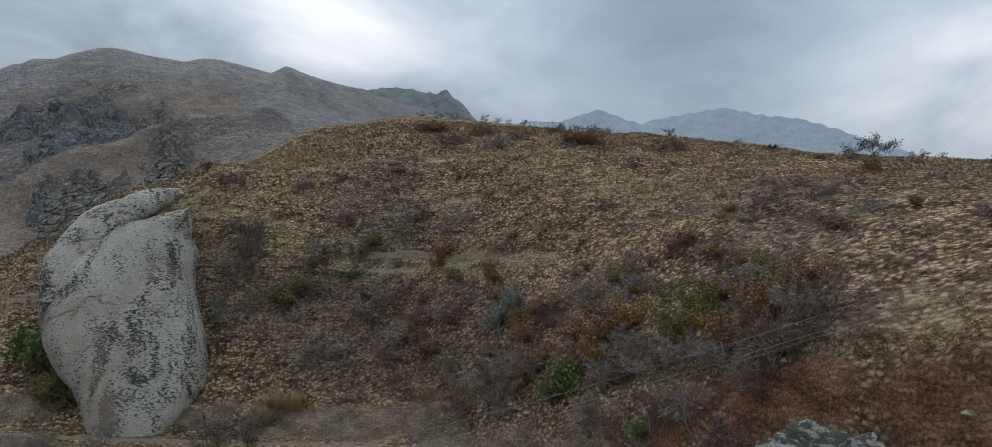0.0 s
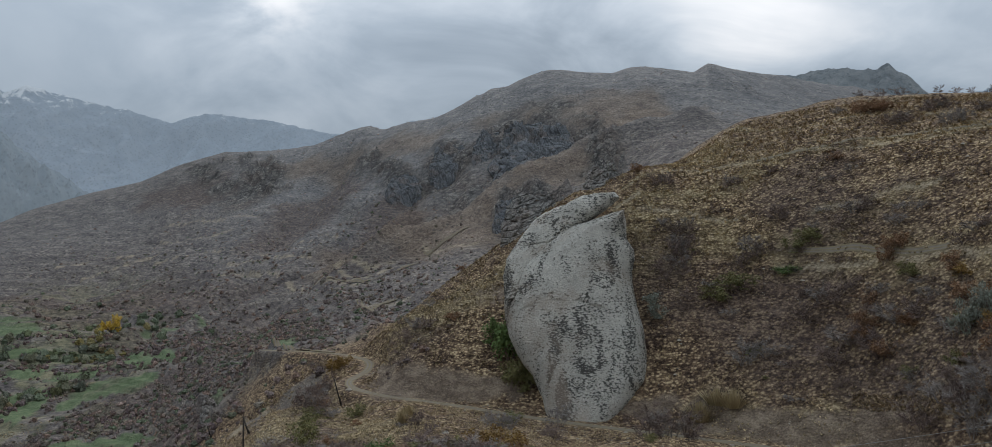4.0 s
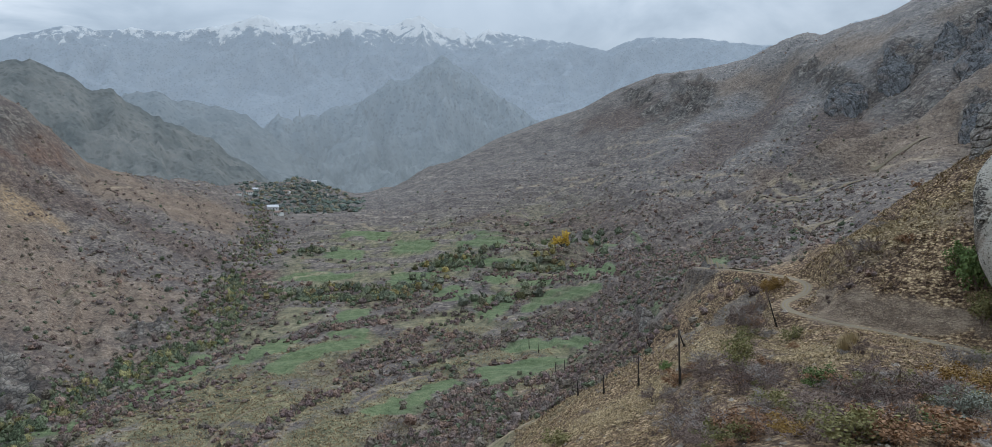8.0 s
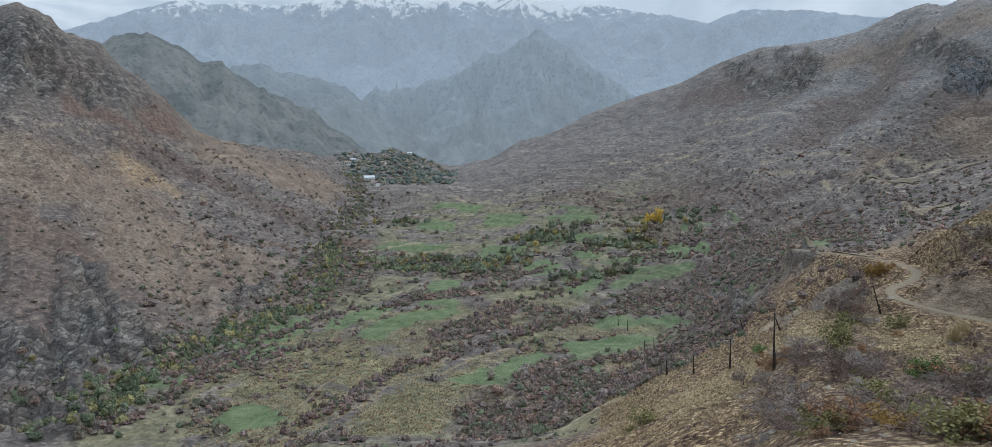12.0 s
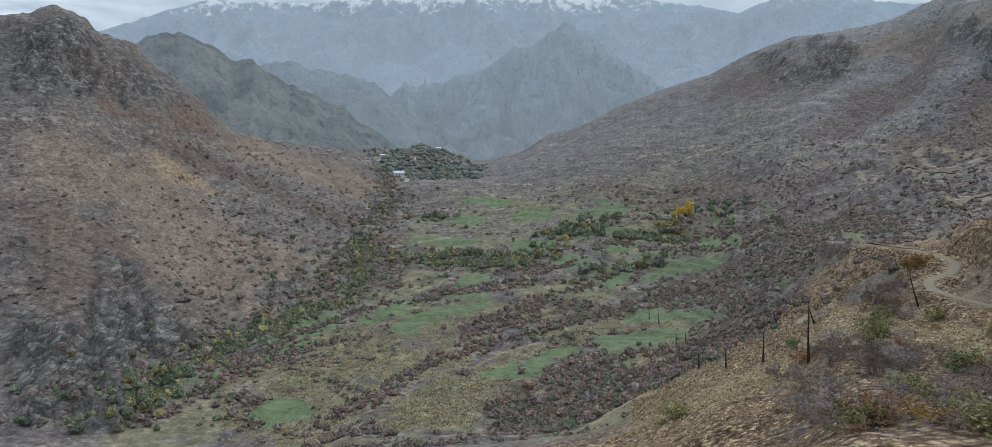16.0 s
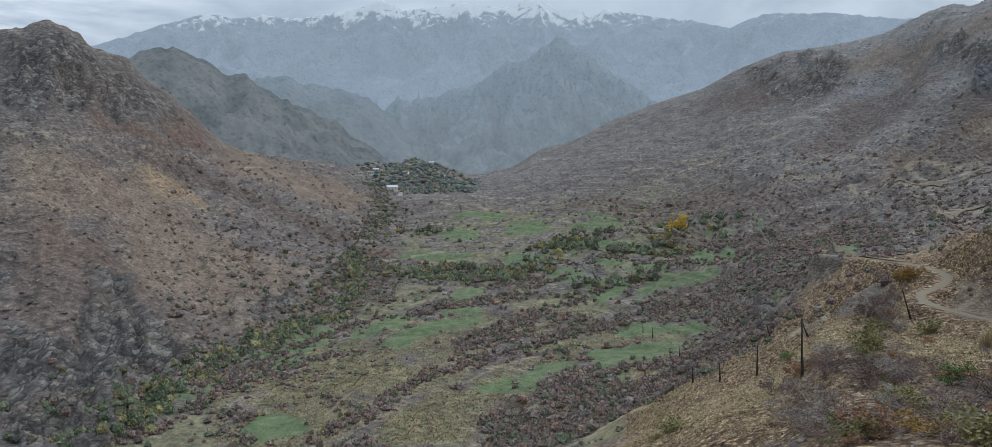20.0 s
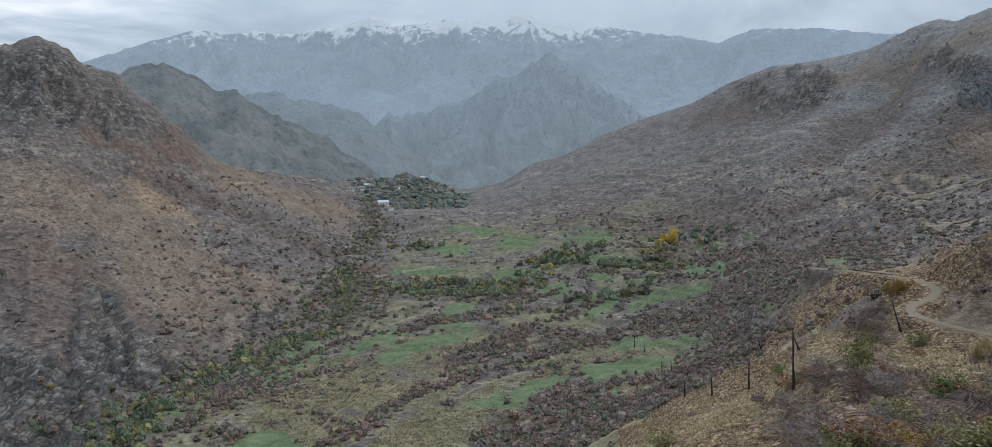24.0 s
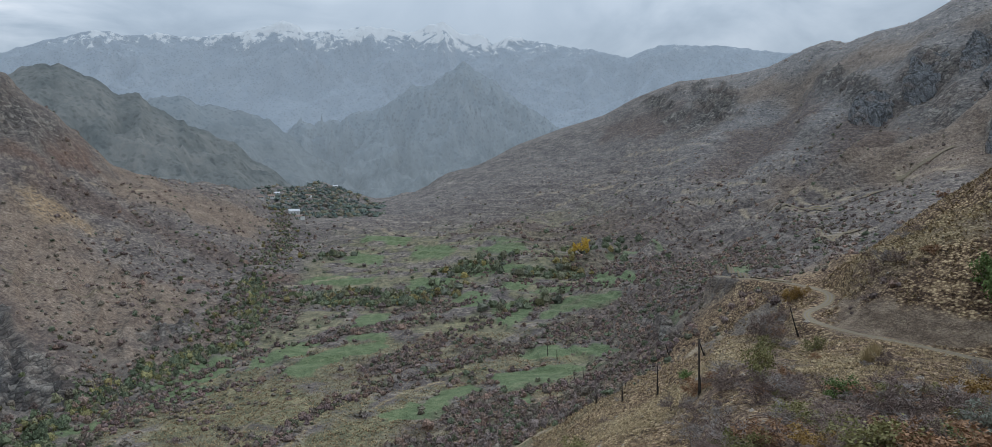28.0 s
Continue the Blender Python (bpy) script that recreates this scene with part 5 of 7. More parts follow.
# ---- the ground, one sheet out to the horizon ----
AZ = np.concatenate([np.arange(-180, -38, 2.0), np.arange(-38, 101, 0.185), np.arange(102, 179, 2.0), [180.0]])
RR = np.concatenate([[0.0], np.geomspace(0.4, 60, 60, endpoint=False), np.linspace(60, 320, 330, endpoint=False),
                     np.geomspace(320, 1700, 270, endpoint=False), np.geomspace(1700, 4900, 40)])
ga, gr = np.meshgrid(np.radians(AZ), RR)
gx, gy = (gr * np.sin(ga)).ravel(), (gr * np.cos(ga)).ravel()
gz = ground_z(gx, gy)
ground = mesh_ob("ground", np.stack([gx, gy, gz], 1), grid_faces(len(RR), len(AZ)), GROUND)
tagged(ground, "dry autumn hillside and green valley ground", "ground", kind="structure")


def cover(x, y):
    """What grows or lies on the ground at each place, kind by kind, and painted haze."""
    r, az = np.hypot(x, y), np.degrees(np.arctan2(x, y))
    fields = np.maximum(plots(x, y, FIELDS_WEST + FIELDS_MIDDLE + FIELDS_EAST, 0.9, 1.8), plots(x, y, FIELDS_FAR + FIELDS_HEAD, 2.0, 3.0))
    near = (1 - step(r, 270, 330)) * np.maximum(step(az, 2, 8), 1 - step(r, 100, 200))
    # painted haze: the ground goes paler and greyer with distance
    far_haze = np.maximum(step(r, 620, 1050) * step(az, 10, 24), 0.35 * step(r, 900, 1300))
    meadow = step(r, 170, 215) * (1 - step(r, 780, 1000)) * step(az - np.interp(r, (200, 290, 340, 440, 525, 640, 760, 900), (-36, -32, -26, -17, -14, -12, -11, -10)), 0, 3) * (1 - step(az, 8, 15))
    meadow = meadow * step(fbm(x / 35, y / 35, 4, 0.6), -0.35, 0.25) * 0.8
    straw = np.maximum(patches(x, y, STRAW, 0.7, 0.5), plots(x, y, HILL_STRAW + SPUR_STRAW, 4.0, 4.0))
    straw = np.maximum(straw, strips(x, y, TERRACE_EDGES + HILL_LINES, 1.5))
    thicket = np.maximum(plots(x, y, THICKETS, 4.0, 5.0), plots(x, y, THICKETS_FAR, 7.0, 8.0))
    dark = np.maximum(patches(x, y, DARK, 0.7, 0.6), np.maximum(plots(x, y, DARK_SLOPE + HILL_SCRUB + SPUR_DARK, 6.0, 6.0), plots(x, y, MOUNTAIN_DARK, 20.0, 18.0)))
    rock = np.maximum(patches(x, y, CLIFF, 0.5, 0.6), plots(x, y, OUTCROPS, 4.0, 6.0))
    rock = np.maximum(rock, np.maximum(plots(x, y, SUMMIT_ROCK, 14.0, 10.0), plots(x, y, RIGHT_CLIFFS, 12.0, 14.0)))
    return {"green": fields, "olive": np.maximum(plots(x, y, MEADOWS, 4.0, 4.0), meadow), "straw": straw,
            "red": np.maximum(plots(x, y, RED_CUT, 0.9, 1.5), plots(x, y, RED_SLOPE, 9.0, 9.0)),
            "earth": np.maximum(np.maximum(patches(x, y, EARTH, 0.7, 0.5), plots(x, y, BROWN_SLOPE, 14.0, 10.0)), plots(x, y, MOUNTAIN_BROWN, 18.0, 16.0) * 0.8), "rock": rock,
            "ochre": plots(x, y, OCHRE_SLOPE, 9.0, 9.0), "scree": np.maximum(patches(x, y, SCREE, 0.5, 0.4), plots(x, y, SCREE_SPUR, 2.0, 2.0)),
            "dark": np.maximum(dark, thicket * 0.6), "thicket": thicket, "path": np.maximum(strips(x, y, TERRACE_EDGES_FAR + MOUNTAIN_TERRACES, 2.4), strips(x, y, SLOPE_PATHS + HILL_LINES, 0.6)),
            "bank": np.maximum(patches(x, y, BANK, 0.2, 0.4), plots(x, y, CUT_FOOT + ROAD_BANK, 1.5, 2.0)), "near": near, "far_haze": far_haze}


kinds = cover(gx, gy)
for key, names in (("grass", ("green", "olive", "straw")), ("soil", ("red", "earth", "rock")), ("stain", ("ochre", "scree", "dark")), ("zone", ("far_haze", "near", "bank")), ("worn", ("path", "path", "path"))):
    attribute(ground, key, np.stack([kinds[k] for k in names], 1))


def ribbon(name, line, width, label, lift=0.12):
    p = smooth_line(line, max(1.5, width * 0.4))
    d = np.gradient(p[:, :2], axis=0)
    d /= np.hypot(d[:, 0], d[:, 1])[:, None] + 1e-9
    side = np.stack([d[:, 1], -d[:, 0]], 1)
    cols = np.linspace(-0.5, 0.5, 9)
    wide = width * (1 + 0.18 * fbm(p[:, 0] / 9, p[:, 1] / 9, 3))
    x = p[:, 0][:, None] + side[:, 0][:, None] * cols * wide[:, None]
    y = p[:, 1][:, None] + side[:, 1][:, None] * cols * wide[:, None]
    z = ground_z(x.ravel(), y.ravel()) + lift - 0.10 * np.tile(np.abs(cols) > 0.45, len(p)) - 0.06 * np.tile((np.abs(np.abs(cols) - 0.2) < 0.09), len(p))
    ob = mesh_ob(name, np.stack([x.ravel(), y.ravel(), z], 1), grid_faces(len(p), 9), TRACK)
    attribute(ob, "lane", np.stack([np.tile(cols + 0.5, len(p)), 0 * z, 0 * z], 1))
    return tagged(ob, label, "dirt track", kind="structure")


ribbon("road", [(x, y) for x, y, z in ROAD], 2.5, "rutted dirt track along the foot of the hill")
ribbon("road_upper", UPPER_TRACK, 3.0, "pale dirt track across the scrub", 0.5)
ribbon("road_far", FAR_TRACK, 5.0, "pale dirt track on the mountain slope", 0.8)
ribbon("path_far", FAR_PATH, 4.0, "pale path up the mountain slope", 0.8)
ribbon("path_loop", LOOP_PATH, 4.0, "bend of a pale track below the slope", 0.8)
ribbon("path_brow", BROW_PATH, 1.3, "trodden straw-coloured path along the brow of the hill", 0.15)
ribbon("path_low", LOW_PATH, 1.2, "trodden path across the hillside", 0.15)
ribbon("path_slope", LEFT_PATH, 1.6, "worn path across the brown slope", 0.4)
ribbon("path_field", FIELD_PATH, 1.5, "field path along the terrace edge", 0.2)

# ---- mountains far behind ----
LEFT2_CREST = [(-40, 150), (-34, 176), (-29.53, 199), (-28.01, 225), (-27.23, 239), (-26.14, 252), (-25.61, 245), (-25.09, 251), (-24.52, 241), (-23.75, 227), (-22.76, 221), (-22.18, 202), (-21.78, 196), (-20.54, 199), (-19.94, 179), (-18.91, 159), (-17.66, 139), (-15.96, 119), (-14.67, 98), (-13.39, 64), (-11.64, 28), (-9, -44)]
MID_CREST = [(-34, 150), (-26, 200), (-20.99, 231), (-19.92, 254), (-17.8, 262), (-16.75, 241), (-14.15, 223), (-12.4, 200), (-11.09, 157), (-9.78, 110), (-7, 40), (-4, -40)]
PEAK_CREST = [(-17, -25), (-14.6, 60), (-13.39, 108), (-12.03, 142), (-10.86, 212), (-10.17, 240), (-9.27, 235), (-7.46, 238), (-6.99, 261), (-5.16, 279), (-3.31, 336), (-2.39, 370), (-1.02, 380), (0.36, 425), (1.5, 470), (2.17, 433), (3.51, 396), (4.39, 336), (6.16, 286), (7.48, 232), (9.23, 175), (15, 90), (22, 30)]
SNOW_CREST = [(-50, 306), (-38, 420), (-29.76, 611), (-27.34, 681), (-25.03, 745), (-23.04, 790), (-21.44, 778), (-18.96, 794), (-17.29, 778), (-15.57, 800), (-13.38, 826), (-12.05, 861), (-11.15, 885), (-10.27, 862), (-9.75, 828), (-8.49, 838), (-5.76, 870), (-3.95, 858), (-2.59, 832), (-1.22, 870), (-0.07, 894), (1.05, 837), (2.86, 818), (3.52, 772), (4.88, 811), (6.44, 785), (8.21, 754), (10.39, 727), (11.68, 704), (13.17, 673), (14.23, 707), (15.89, 737), (17.93, 717), (19.51, 713), (21.83, 683), (23.7, 650), (27.5, 659), (29.7, 730), (32, 714), (36, 574), (42, 382)]
CLIFF_CREST = [(48, 339), (52, 446), (55.6, 502), (59, 519), (61.8, 503), (62.46, 516), (63.9, 464), (64.6, 433), (67, 339), (70, 254)]
BLUE_CREST = [(60, 517), (64, 667), (68.31, 741), (70.86, 742), (73.6, 808), (76.56, 732), (79.01, 773), (82.27, 807), (84.82, 767), (88.09, 725), (90.84, 647), (93.47, 567), (95.28, 510), (100, 369)]


def mountain(name, crest, r_crest, r_foot, z_foot, mat, rough, jag, label):
    k = np.array(crest)
    az = np.arange(k[0, 0], k[-1, 0], 0.14)
    t = np.concatenate([np.linspace(0, 1, 90), np.linspace(1.02, 1.5, 10)])
    zc = np.interp(az, k[:, 0], k[:, 1]) + (ridged(az * 0.8, az * 0 + r_crest / 100, 5, 0.5) - 0.6) * jag
    A, T = np.meshgrid(np.radians(az), t)
    r = r_foot + (r_crest - r_foot) * T
    x, y = r * np.sin(A), r * np.cos(A)
    rise = np.where(T < 1, T ** 1.1, 1 - (T - 1) * 1.2)
    z = z_foot + (zc[None, :] - z_foot) * rise
    s = r_crest * 0.08
    warp = fbm(x / s / 2, y / s / 2, 3) * 0.6
    spurs = ridged(x / s + warp, y / s + warp, 7, 0.48) - 0.5
    z = z + spurs * rough * np.clip(T * 1.6, 0, 1) * (1 - np.clip((T - 0.7) / 0.3, 0, 1)) ** 0.6 * (T < 1)
    ob = mesh_ob(name, np.stack([x.ravel(), y.ravel(), z.ravel()], 1), grid_faces(len(t), len(az)), mat)
    return tagged(ob, label, "mountain", kind="structure")


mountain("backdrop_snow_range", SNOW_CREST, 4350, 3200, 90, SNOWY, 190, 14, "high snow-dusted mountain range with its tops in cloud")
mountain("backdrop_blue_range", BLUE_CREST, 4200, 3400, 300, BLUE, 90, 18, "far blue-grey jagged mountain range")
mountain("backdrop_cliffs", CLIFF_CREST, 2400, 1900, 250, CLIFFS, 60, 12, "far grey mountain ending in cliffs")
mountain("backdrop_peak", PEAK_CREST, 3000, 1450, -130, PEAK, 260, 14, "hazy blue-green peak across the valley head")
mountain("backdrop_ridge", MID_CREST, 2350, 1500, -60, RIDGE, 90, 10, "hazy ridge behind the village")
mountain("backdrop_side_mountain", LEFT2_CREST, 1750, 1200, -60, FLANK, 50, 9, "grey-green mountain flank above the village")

BUSHES = [(111.4, 38.8, 6.1, 'green', 1.25), (118.1, 48.1, 9.2, 'grey', 0.85), (133.7, 56.2, 5.6, 'silver', 1.2), (127.3, 47.8, 7.7, 'russet', 0.7), (114.6, 35.4, 10.6, 'russet', 0.6), (111.5, 30.1, 7.4, 'amber', 0.6), (103.9, 18.3, 8.5, 'olive', 0.65), (91.6, 8.7, 8.1, 'russet', 0.75), (85.4, 3.2, 8.3, 'bare', 0.95), (94.8, 17.8, 9.3, 'bare', 0.6), (90.5, 13.3, 8.1, 'grey', 0.6), (98.9, 22.9, 9.0, 'bare', 0.6), (84.0, 9.0, 10.2, 'bare', 0.7), (123.3, 57.4, 9.8, 'bare', 0.6), (103.1, 28.5, 7.7, 'bare', 0.6), (83.8, 5.4, 6.8, 'bare', 0.5), (118.5, 28.9, 5.9, 'grey', 0.8), (103.5, 10.5, 6.7, 'grey', 0.6), (93.4, 3.8, 6.8, 'russet', 0.6), (95.5, 22.0, 3.9, 'green', 0.6), (105.9, 27.7, 7.9, 'grey', 0.7), (119.3, 44.9, 6.2, 'russet', 0.7), (109.6, 98.7, 11.9, 'bare', 0.65), (102.5, 120.9, 5.1, 'grey', 0.9), (126.4, 101.3, 11.7, 'straw', 0.4), (138.4, 128.0, 4.9, 'silver', 1.2), (156.0, 133.7, 5.6, 'bare', 0.7), (153.7, 131.8, 4.2, 'bare', 0.7), (164.5, 149.1, 6.1, 'bare', 0.7), (164.3, 130.7, 4.4, 'bare', 0.6)]
BUSHES_B = [(173.0, 132.6, 5.3, 'bare', 0.6), (165.2, 112.8, 4.2, 'bare', 0.7), (158.7, 102.7, 6.7, 'olive', 0.6), (153.1, 79.5, 5.6, 'russet', 0.8), (190.9, 83.9, 5.7, 'grey', 0.8), (203.0, 82.1, 5.6, 'bare', 0.6), (199.3, 61.1, 10.1, 'russet', 0.5), (187.7, 53.0, 4.1, 'bare', 0.8), (195.2, 38.9, 9.6, 'bare', 0.42), (191.7, 22.3, 3.4, 'bare', 0.6), (208.5, 95.8, 7.4, 'bare', 0.6), (197.4, 100.5, 7.8, 'bare', 0.5), (208.5, 113.7, 9.6, 'russet', 0.4), (219.8, 77.2, 7.5, 'bare', 0.4), (199.3, 64.6, 6.7, 'russet', 0.6), (124.5, 22.5, 4.7, 'grey', 0.6), (112.0, 1.4, 3.6, 'grey', 0.6), (126.3, 13.2, 3.1, 'grey', 0.6), (147.9, 54.2, 5.1, 'grey', 0.6), (149.7, 63.2, 6.5, 'bare', 0.5), (162.7, 93.2, 9.1, 'bare', 0.5), (159.6, 79.9, 7.2, 'grey', 0.5), (137.1, 100.5, 8.2, 'grey', 0.6), (148.0, 114.3, 10.5, 'olive', 0.4), (153.8, 102.8, 6.0, 'green', 0.4), (146.9, 91.4, 11.1, 'bare', 0.5), (139.0, 71.9, 11.3, 'bare', 0.5), (139.0, 80.3, 11.6, 'bare', 0.4), (122.7, 51.3, 8.6, 'bare', 0.5), (155.3, 112.9, 9.3, 'bare', 0.5)]
BUSHES_C = [(29.8, 52.6, 4.4, 'olive', 0.7), (32.0, 51.9, 3.9, 'russet', 0.6), (47.6, 65.0, 3.6, 'silver', 0.9), (39.8, 58.2, 3.4, 'green', 0.5), (42.5, 82.7, 3.3, 'green', 0.8), (44.3, 109.9, 4.8, 'olive', 1.0), (40.4, 93.1, 6.5, 'bare', 0.6), (42.1, 70.9, 7.3, 'bare', 0.6), (48.4, 74.7, 7.9, 'bare', 0.5), (67.5, 92.5, 7.4, 'amber', 0.5), (81.3, 111.5, 5.6, 'grey', 0.7), (97.2, 214.0, 6.4, 'amber', 0.8), (65.9, 157.8, 8.3, 'bare', 0.7), (84.7, 198.7, 8.7, 'bare', 0.7), (27.4, 56.7, 3.0, 'amber', 0.6), (37.1, 52.8, 4.7, 'russet', 0.6), (23.4, 64.4, 3.3, 'bare', 0.5), (34.1, 74.0, 5.2, 'grey', 0.5), (65.1, 117.7, 3.2, 'straw', 0.8), (69.4, 123.3, 4.6, 'straw', 0.6), (33.9, 104.1, 4.4, 'bare', 0.5), (46.8, 152.5, 3.3, 'green', 0.7), (114.2, 153.1, 9.2, 'green', 1.3), (111.0, 144.3, 8.8, 'olive', 0.8), (115.0, 160.5, 6.4, 'green', 1.0), (153.5, 138.9, 5.7, 'bare', 0.6), (164.2, 112.4, 4.8, 'bare', 0.7), (150.6, 130.8, 6.4, 'bare', 1.0), (147.0, 129.6, 7.9, 'bare', 0.8), (106.4, 184.5, 10.3, 'bare', 0.5)]
RIDGE_TREE = [(174.9, -6.5, 9.3)]
SMALL_TREE = [(212.9, 16.2, 2.1)]
GOLD_TREE = [(102.5, 592.7, 12.1)]
POLES = [(38.4, 117.9, 8.8, 0, 0), (41.7, 154.5, 6.0, -1, 0), (37.6, 168.3, 4.2, 0, 0), (36.6, 193.6, 4.0, 0, 0), (78.2, 170.4, 6.9, 17, 0), (53.1, 159.4, 3.5, 20, 0), (74.4, 259.6, 4.8, 18, 0), (46.1, 364.7, 5.3, 0, 0), (49.1, 354.8, 5.2, 0, 0), (50.8, 316.4, 4.6, 0, 0), (54.2, 313.9, 4.6, 2, 0)]
HOUSES = [(-199.5, 1042.6, 13.7, 1), (-188.3, 1021.7, 10.9, 0), (-263.5, 1206.4, 9.9, 0), (-259.3, 1112.6, 8.3, 0), (-218.0, 1262.3, 9.3, 0), (-282.0, 1331.3, 8.8, 1), (-203.1, 1460.0, 8.3, 1), (-237.2, 1394.8, 9.1, 0)]

# ---- the great rock beside the track ----
# height, near and far edge along the face, in metres
ROCK_EDGE = [(-38, -6.3, 6.0), (-35.9, -6.7, 8.7), (-31.2, -7.7, 12.7), (-26.5, -10.0, 16.0), (-23.7, -12.2, 16.2), (-20.9, -14.0, 16.2), (-18.1, -15.4, 15.9), (-15.5, -16.3, 15.4), (-11.4, -17.0, 14.4), (-8.6, -17.0, 13.8),
             (-6, -16.1, 13.5), (-3, -15.0, 13.5), (-0.1, -12.2, 14.2), (2.1, -9.7, 14.2), (5.0, -5.2, 12.5), (7.5, -1.2, 12.5), (9.5, 5.0, 12.3), (11.2, 10.6, 11.8)]
FACE = 41.5


def rock_body(edge, front, lean, depth, rough, seed, crack):
    k = np.array(edge)
    zz = np.linspace(k[0, 0], k[-1, 0], 150)
    lo, hi = np.interp(zz, k[:, 0], k[:, 1]), np.interp(zz, k[:, 0], k[:, 2])
    th = np.linspace(0, 2 * math.pi, 181)
    Z, T = np.meshgrid(zz, th, indexing="ij")
    mid, half = ((lo + hi) / 2)[:, None], ((hi - lo) / 2)[:, None]
    c, s = np.cos(T), np.sin(T)
    u = mid + half * np.sign(c) * np.abs(c) ** 0.75
    v = front + (Z - k[0, 0]) * lean + depth + np.sign(s) * np.abs(s) ** 0.75 * depth
    v = v - fbm(u / 9 + seed, Z / 9, 5, 0.55) * rough * 1.1 - (ridged(u / 7 + Z / 30 + seed, Z / 9 - u / 16, 5, 0.6) - 0.5) * rough * 0.22
    # long oblique cracks
    for a, b, w in crack:
        line = Z - (a + b * u) + fbm(u / 4, Z / 4 + a, 3) * 1.6
        v = v + np.exp(-(line / w) ** 2) * 0.4 * (s < 0)
    u = u + fbm(v / 6 + 40, Z / 6 + seed, 4) * rough * 0.6
    ca, sa = math.cos(radians(FACE)), math.sin(radians(FACE))
    x, y = v * sa + u * ca, v * ca - u * sa
    z = Z + fbm(u / 5, v / 5 + seed, 3) * 0.5 * step(Z, k[0, 0], k[0, 0] + 8)
    rings, cols = Z.shape
    verts = np.stack([x.ravel(), y.ravel(), z.ravel()], 1)
    cap = verts[-cols:]
    middle = cap.mean(0)
    for q in (0.7, 0.4, 0.0):
        verts = np.concatenate([verts, middle + (cap - middle) * q + np.array([0, 0, (1 - q) * 0.5])])
    return verts, grid_faces(rings + 3, cols)


def great_rock():
    v, f = rock_body(ROCK_EDGE, 165.5, 0.40, 13, 0.22, 3.0, [(-4, 0.62, 0.16), (-14, 0.5, 0.10), (-9.5, -0.25, 0.14)])
    ob = mesh_ob("great_rock", v, f, GREAT_ROCK)
    tagged(ob, "huge pale grey lichen-covered rock outcrop beside the dirt track", "rock")
    v, f = rock_body([(-9, -16.6, -13), (-4, -17.2, -10), (0, -16.6, -7), (4, -14.0, -2), (9.6, -10.0, 4), (13, -4, 9), (15, 1, 11), (16, 5, 10)], 180, 0.5, 7, 0.3, 21.0, [(8, 0.5, 0.4), (3, 0.6, 0.3)])
    ob = mesh_ob("rock_ledge", v, f, GREAT_ROCK)
    tagged(ob, "grey rock slab along the back of the great outcrop", "rock")


great_rock()


def crag(bearing, dist, foot, width, height, depth, seed, lean=1.3, twist=0.0):
    """A fluted rock mass standing out of a slope: foot is the height of its base."""
    rows, cols = (56, 120) if width > 45 and dist < 500 else (34, 70)
    T, A = np.meshgrid(np.linspace(0, 1, rows), np.linspace(0, 2 * math.pi, cols), indexing="ij")
    c, s = np.cos(A), np.sin(A)
    taper = (1 - 0.45 * T ** 1.6) * (0.75 + 0.25 * np.sqrt(np.clip(T * 5, 0, 1)))
    u = width / 2 * taper * np.sign(c) * np.abs(c) ** 0.8 + twist * T * width
    v = depth * taper * np.sign(s) * np.abs(s) ** 0.8 + lean * T * height
    crown = 1 + 0.22 * fbm(u / width * 3.1 + seed, v / depth + seed, 4, 0.6)
    z = height * T * crown
    flute = ridged(u / width * 6 + seed, z / height * 1.6 + seed, 5, 0.6) - 0.5
    v = v - flute * depth * 0.3 * np.sin(math.pi * np.clip(T, 0.08, 1)) ** 0.5
    layer = z / height * 7 + u / width * 2.2 + fbm(u / width * 3 + seed, z / height * 3, 3) * 1.5
    v = v + (layer - np.floor(layer)) * depth * 0.16
    u = u + fbm(v / depth * 2 + seed, z / height * 3, 4) * width * 0.07
    z = z + fbm(u / width * 9, v / depth * 4 + seed, 4, 0.6) * height * 0.07 * T
    ca, sa = math.cos(radians(bearing)), math.sin(radians(bearing))
    r = dist + v
    x, y = (r * sa + u * ca).ravel(), (r * ca - u * sa).ravel()
    low = ground_z(x, y) - 5
    w = step(T.ravel(), 0.0, 0.3)
    verts = np.stack([x, y, low * (1 - w) + (z + foot).ravel() * w], 1)
    cap = verts[-cols:]
    for q in (0.6, 0.25, 0.0):
        verts = np.concatenate([verts, cap.mean(0) + (cap - cap.mean(0)) * q + np.array([0, 0, (1 - q) * height * 0.06])])
    ob = mesh_ob("crag", verts, grid_faces(rows + 3, cols), CRAG_FAR if dist > 450 and bearing > 5 else CRAG, False)
    return tagged(ob, "jagged grey rock crag on the mountainside", "crag", group="crags on the slopes")


# bearing, distance, foot, width, height, depth
CRAGS = [(37.8, 810, 79, 71, 60, 21), (35.3, 872, 100, 41, 38, 12), (32.5, 890, 93, 49, 35, 14), (40.1, 820, 101, 45, 36, 13), (38.5, 236, 7, 20, 12, 6), (36.6, 618, 21, 24, 21, 7), (43.6, 235, 19, 12, 9, 6), (29.1, 874, 65, 42, 23, 12), (15.8, 300, -58, 6, 6, 6)]
for i, (b, d, foot, w, h, dep) in enumerate(CRAGS):
    crag(b, d, foot, w, h, dep, 3.7 * i + 1.3)


